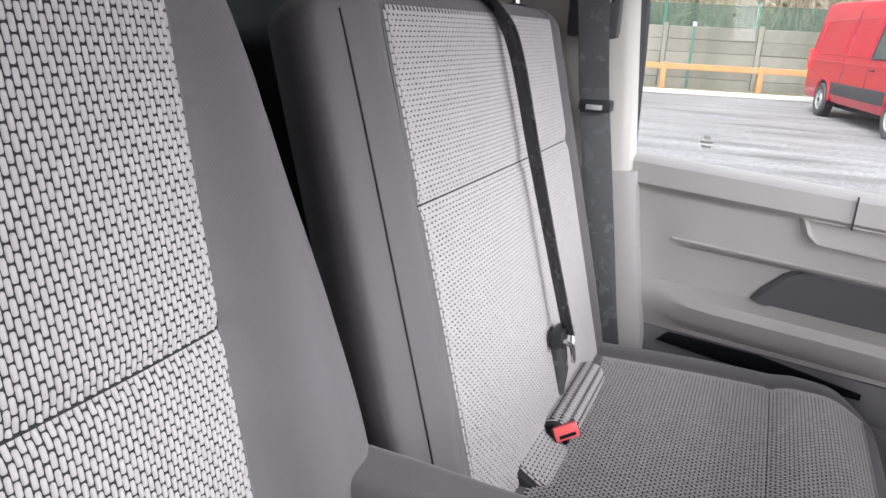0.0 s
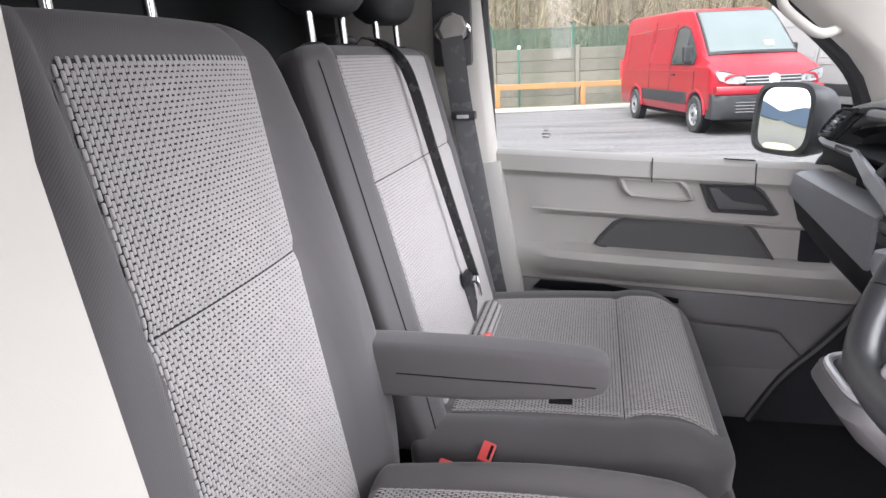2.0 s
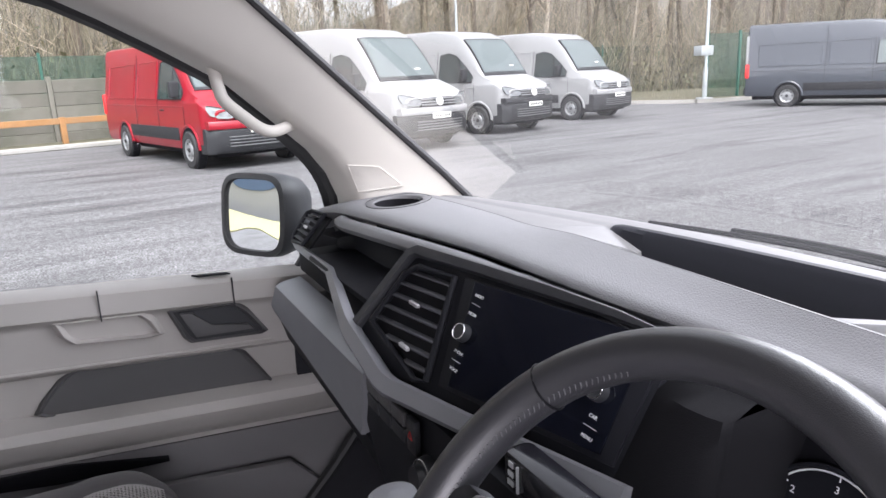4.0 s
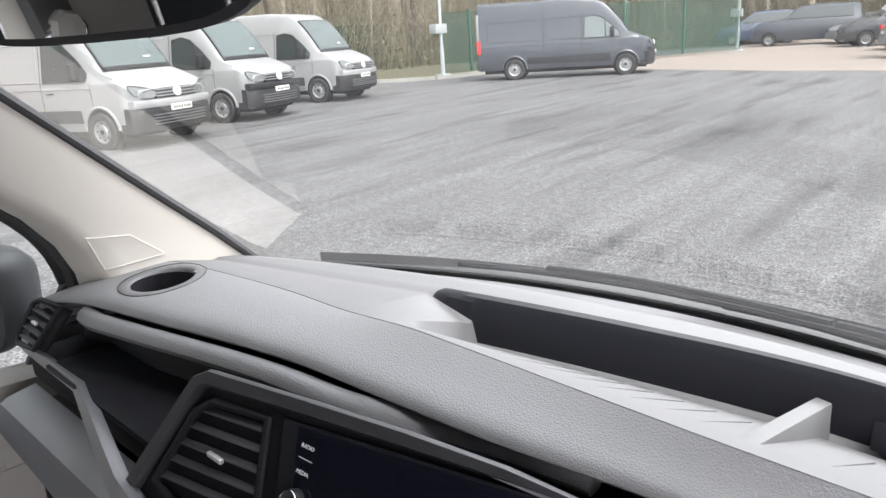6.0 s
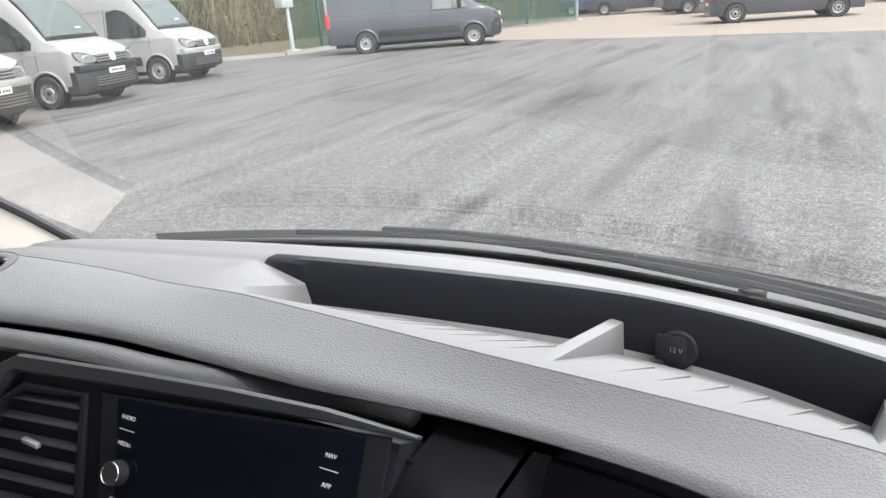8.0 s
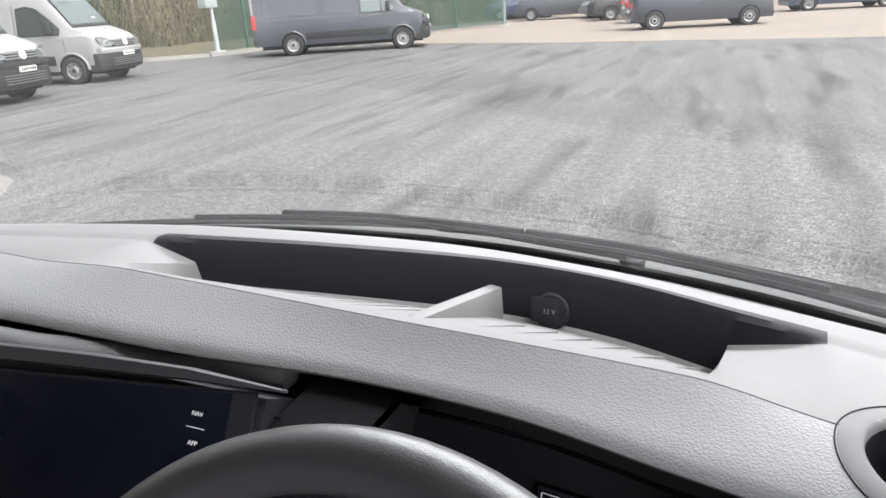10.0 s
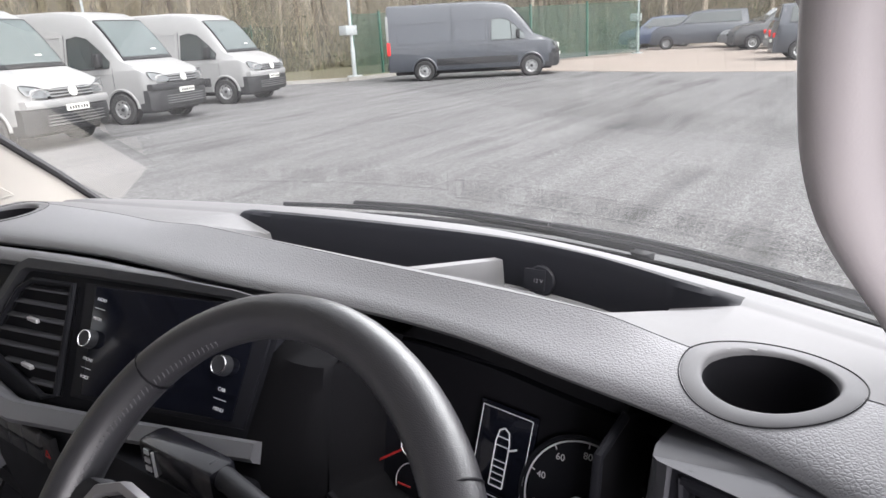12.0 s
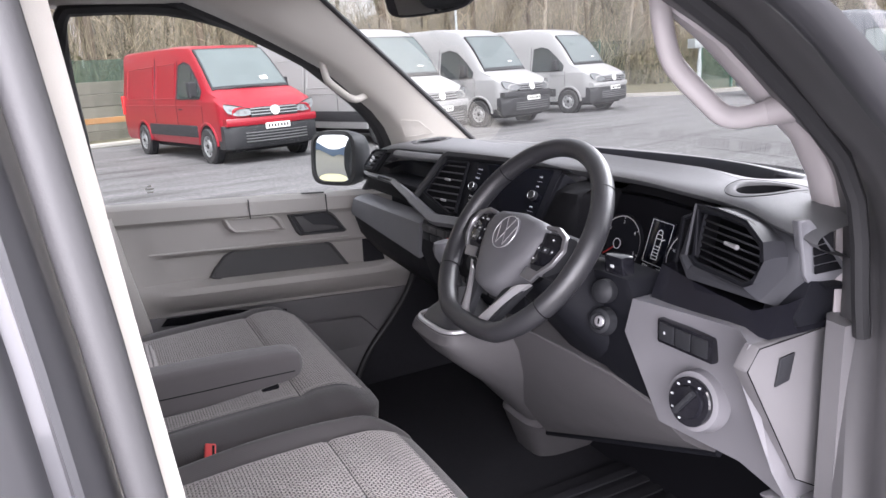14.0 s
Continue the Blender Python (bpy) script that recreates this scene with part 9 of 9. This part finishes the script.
def build_woods():
    rnd = random.Random(4)
    protos = [make_tree(11, 11, 0.75, True), make_tree(12, 9, 0.9, False), make_tree(13, 12, 0.7, False), make_tree(14, 8.5, 0.85, True), make_tree(15, 10, 0.95, False)]
    # woodland edge curve behind fence, corner and far yard
    edge = [Vector(p) for p in ((-17.5, -24, 0), (-21.5, -8, 0), (-24.8, 3.5, 0), (-27.5, 12, 0), (-29, 20, 0), (-26, 30, 0), (-20, 38, 0), (-10, 52, 0), (4, 60, 0), (22, 62, 0))]
    total = []
    for a, b in zip(edge, edge[1:]):
        ln = (b - a).length
        n = (b - a).normalized()
        side = Vector((-n.y, n.x, 0))
        if side.dot(Vector((-1, 0.6, 0))) < 0:
            side = -side
        k = int(ln / 0.75)
        for i in range(k):
            total.append((a + (b - a) * ((i + rnd.random()) / k), side))
    first = set()
    for i, (p, side) in enumerate(total):
        depth = abs(rnd.gauss(0, 1)) * 5.0 + 0.6
        src = protos[rnd.choice((0, 1, 2, 3, 4, 1, 2, 4))]
        sc = rnd.uniform(0.75, 1.15)
        m = Matrix.Translation(p + side * depth) @ Matrix.Rotation(rnd.uniform(0, 6.28), 4, "Z")
        if src not in first:
            first.add(src)
            src.matrix_basis = m
        else:
            c = copy_thing(src, m)
            c.scale = (sc, sc, sc * rnd.uniform(0.9, 1.15))
    # thicket of upright stems and brambles under the trees
    vs, fs = [], []

    def stem(p, d, h, r):
        x = d.orthogonal().normalized() * r
        y = d.cross(x).normalized() * r
        b = len(vs)
        q = p + d * h
        for c in (p + x, p - x * 0.5 + y * 0.87, p - x * 0.5 - y * 0.87, q + x * 0.3, q - x * 0.15 + y * 0.26, q - x * 0.15 - y * 0.26):
            vs.append(c[:])
        fs.extend(((b, b + 1, b + 4, b + 3), (b + 1, b + 2, b + 5, b + 4), (b + 2, b, b + 3, b + 5)))
    for p, side in total:
        for _ in range(260):
            q = p + side * (rnd.random() ** 1.3 * 9 + 0.3) + Vector((rnd.uniform(-1, 1), rnd.uniform(-1, 1), 0)) * 0.8
            d = Vector((rnd.gauss(0, 0.3), rnd.gauss(0, 0.3), 1)).normalized()
            stem(q, d, rnd.uniform(0.5, 6.0), rnd.uniform(0.005, 0.016))
    me = bpy.data.meshes.new("thicket")
    me.from_pydata(vs, [], fs)
    me.materials.append(M["thicket"])
    tagged(new("thicket", me), "dense brown winter thicket of thin stems", "thicket", kind="stuff")
    # fine bare twigs between the crowns
    vs, fs = [], []
    for p, side in total:
        for _ in range(520):
            q = p + side * (rnd.random() * 11 + 0.5) + Vector((rnd.uniform(-1, 1), rnd.uniform(-1, 1), 0)) * 0.9
            q.z = rnd.uniform(1.2, 8.5)
            d = Vector((rnd.gauss(0, 0.8), rnd.gauss(0, 0.8), 0.7)).normalized()
            stem(q, d, rnd.uniform(0.5, 1.9), rnd.uniform(0.005, 0.011))
    me = bpy.data.meshes.new("twigs")
    me.from_pydata(vs, [], fs)
    me.materials.append(M["twig"])
    tagged(new("twigs", me), "fine bare winter twigs between the trees", "twigs", kind="stuff")
    # low leaves and ivy
    vs, fs = [], []
    for p, side in total:
        for _ in range(170):
            q = p + side * (rnd.random() * 5 + 0.4) + Vector((rnd.uniform(-1, 1), rnd.uniform(-1, 1), abs(rnd.gauss(0, 1.1)) + 0.12))
            s = rnd.uniform(0.06, 0.16)
            u = Vector((rnd.uniform(-1, 1), rnd.uniform(-1, 1), rnd.uniform(-1, 1))).normalized()
            w = u.orthogonal().normalized()
            b = len(vs)
            for c in (q - u * s, q + w * s * 0.5, q + u * s, q - w * s * 0.5):
                vs.append(c[:])
            fs.append((b, b + 1, b + 2, b + 3))
    me = bpy.data.meshes.new("undergrowth")
    me.from_pydata(vs, [], fs)
    me.materials.append(M["ivy"])
    tagged(new("undergrowth", me), "low dark green and brown undergrowth leaves", "undergrowth", kind="stuff")
    # wooded rise far behind
    bm = bmesh.new()
    rr = random.Random(9)
    top = []
    for i in range(61):
        a = radians(40 + i * 5.0)
        r = 95
        top.append((r * math.cos(a), r * math.sin(a), 10.5 + 2.0 * math.sin(i * 0.7) + rr.uniform(-1.5, 1.5)))
    lo = [bm.verts.new((x, y, -1)) for x, y, z in top]
    hi = [bm.verts.new(p) for p in top]
    bk = [bm.verts.new((x * 1.05, y * 1.05, -1)) for x, y, z in top]
    for i in range(60):
        bm.faces.new((lo[i], lo[i + 1], hi[i + 1], hi[i]))
        bm.faces.new((hi[i], hi[i + 1], bk[i + 1], bk[i]))
    structure("backdrop", bm, "distance", "distant hazy winter woodland", "woodland")


def place(ob, wheel, heading, side=-1):
    """Stands a van so that its front wheel on that side touches the ground at a point."""
    h = radians(heading)
    d, left = Vector((math.cos(h), math.sin(h), 0)), Vector((-math.sin(h), math.cos(h), 0))
    p = Vector((*wheel, 0)) - left * (side * 0.905)
    ob.matrix_basis = Matrix.Translation(p) @ Matrix.Rotation(h, 4, "Z")


build_ground()
red = build_van("red_van", "bright red panel van with dark grey bumper, parked", "paint_red", 3.64, 2.36, "paint")
place(red, (-13.30, 2.40), 14.5)
white = build_van("white_van", "white high-roof panel van parked in a row", "paint_white", 3.64, 2.60, "paint")
place(white, (-13.30, 6.05), 19)
white["group"] = "row of white vans"
dark = build_van("white_van", "white high-roof panel van with a dark bumper, parked in a row", "paint_white", 3.64, 2.60)
place(dark, (-14.95, 9.50), 19)
dark["group"] = "row of white vans"
third = copy_thing(white, Matrix.Identity(4))
place(third, (-16.60, 13.60), 19)
slate = build_van("grey_van", "slate grey long panel van parked side-on", "paint_slate", 3.76, 2.60, rear_light=True)
place(slate, (-11.85, 22.90), 31)
cars = [("navy_car", "dark navy people carrier parked in the far row", "paint_navy", 4.6, 1.85, 0.15, (-15.2, 44.5), 205),
        ("grey_people_carrier", "dark grey people carrier parked in the far row", "paint_slate", 5.2, 2.0, 0.12, (-11.9, 42.0), 200),
        ("silver_car", "silver estate car parked in the far row", "paint_silver", 4.5, 1.5, 0.3, (-8.3, 41.5), 215),
        ("black_people_carrier", "black people carrier parked in the far row", "paint_black", 4.8, 1.9, 0.15, (-6.9, 38.6), 205),
        ("silver_car", "silver hatchback with red tail lamps, parked in the far row", "paint_silver", 4.3, 1.5, 0.3, (-4.6, 34.6), 20),
        ("grey_people_carrier", "dark grey people carrier parked beyond the asphalt", "paint_slate", 5.0, 1.95, 0.12, (-3.0, 29.7), 18),
        ("navy_people_carrier", "dark people carrier parked in the far row", "paint_navy", 5.0, 1.95, 0.12, (2.1, 40.0), 18)]
for nm, lb, pt, ln, ht, es, at, hd in cars:
    c = build_car(nm, lb, pt, ln, ht, es)
    c.matrix_basis = Matrix.Translation((*at, 0.006)) @ Matrix.Rotation(radians(hd), 4, "Z")
lamp = build_lamp_post((-19.45, 21.95, 0.11))
l2 = copy_thing(lamp, Matrix.Translation((-13.5, 37.0, 0.0)))
l3 = copy_thing(lamp, Matrix.Translation((-27.6, 15.6, 0.0)))
build_wall_and_fence()
build_woods()
# long building behind the van, seen in the door mirror
shed = thing("warehouse", "long white clad warehouse with a blue fascia behind grass", "warehouse", (-6, -52, 0))
bm = bmesh.new()
box(bm, (-45, -12, 0), (45, 0, 7.2), 0.05, 1)
part("wall", bm, "cladding", shed)
bm = bmesh.new()
box(bm, (-45.1, -0.1, 5.4), (45.1, 0.25, 7.4), 0.04, 1)
part("fascia", bm, "blue_band", shed, "blue fascia")
bm = bmesh.new()
box(bm, (-45.2, -12.2, 7.4), (45.2, 0.3, 7.6), 0.04, 1)
part("roof", bm, "galv", shed)
bm = bmesh.new()
box(bm, (-60, -50, 0.0), (50, -15, 0.09))
structure("verge_rear", bm, "dry_grass", "strip of yellow winter grass before the warehouse", "verge", smooth=0)
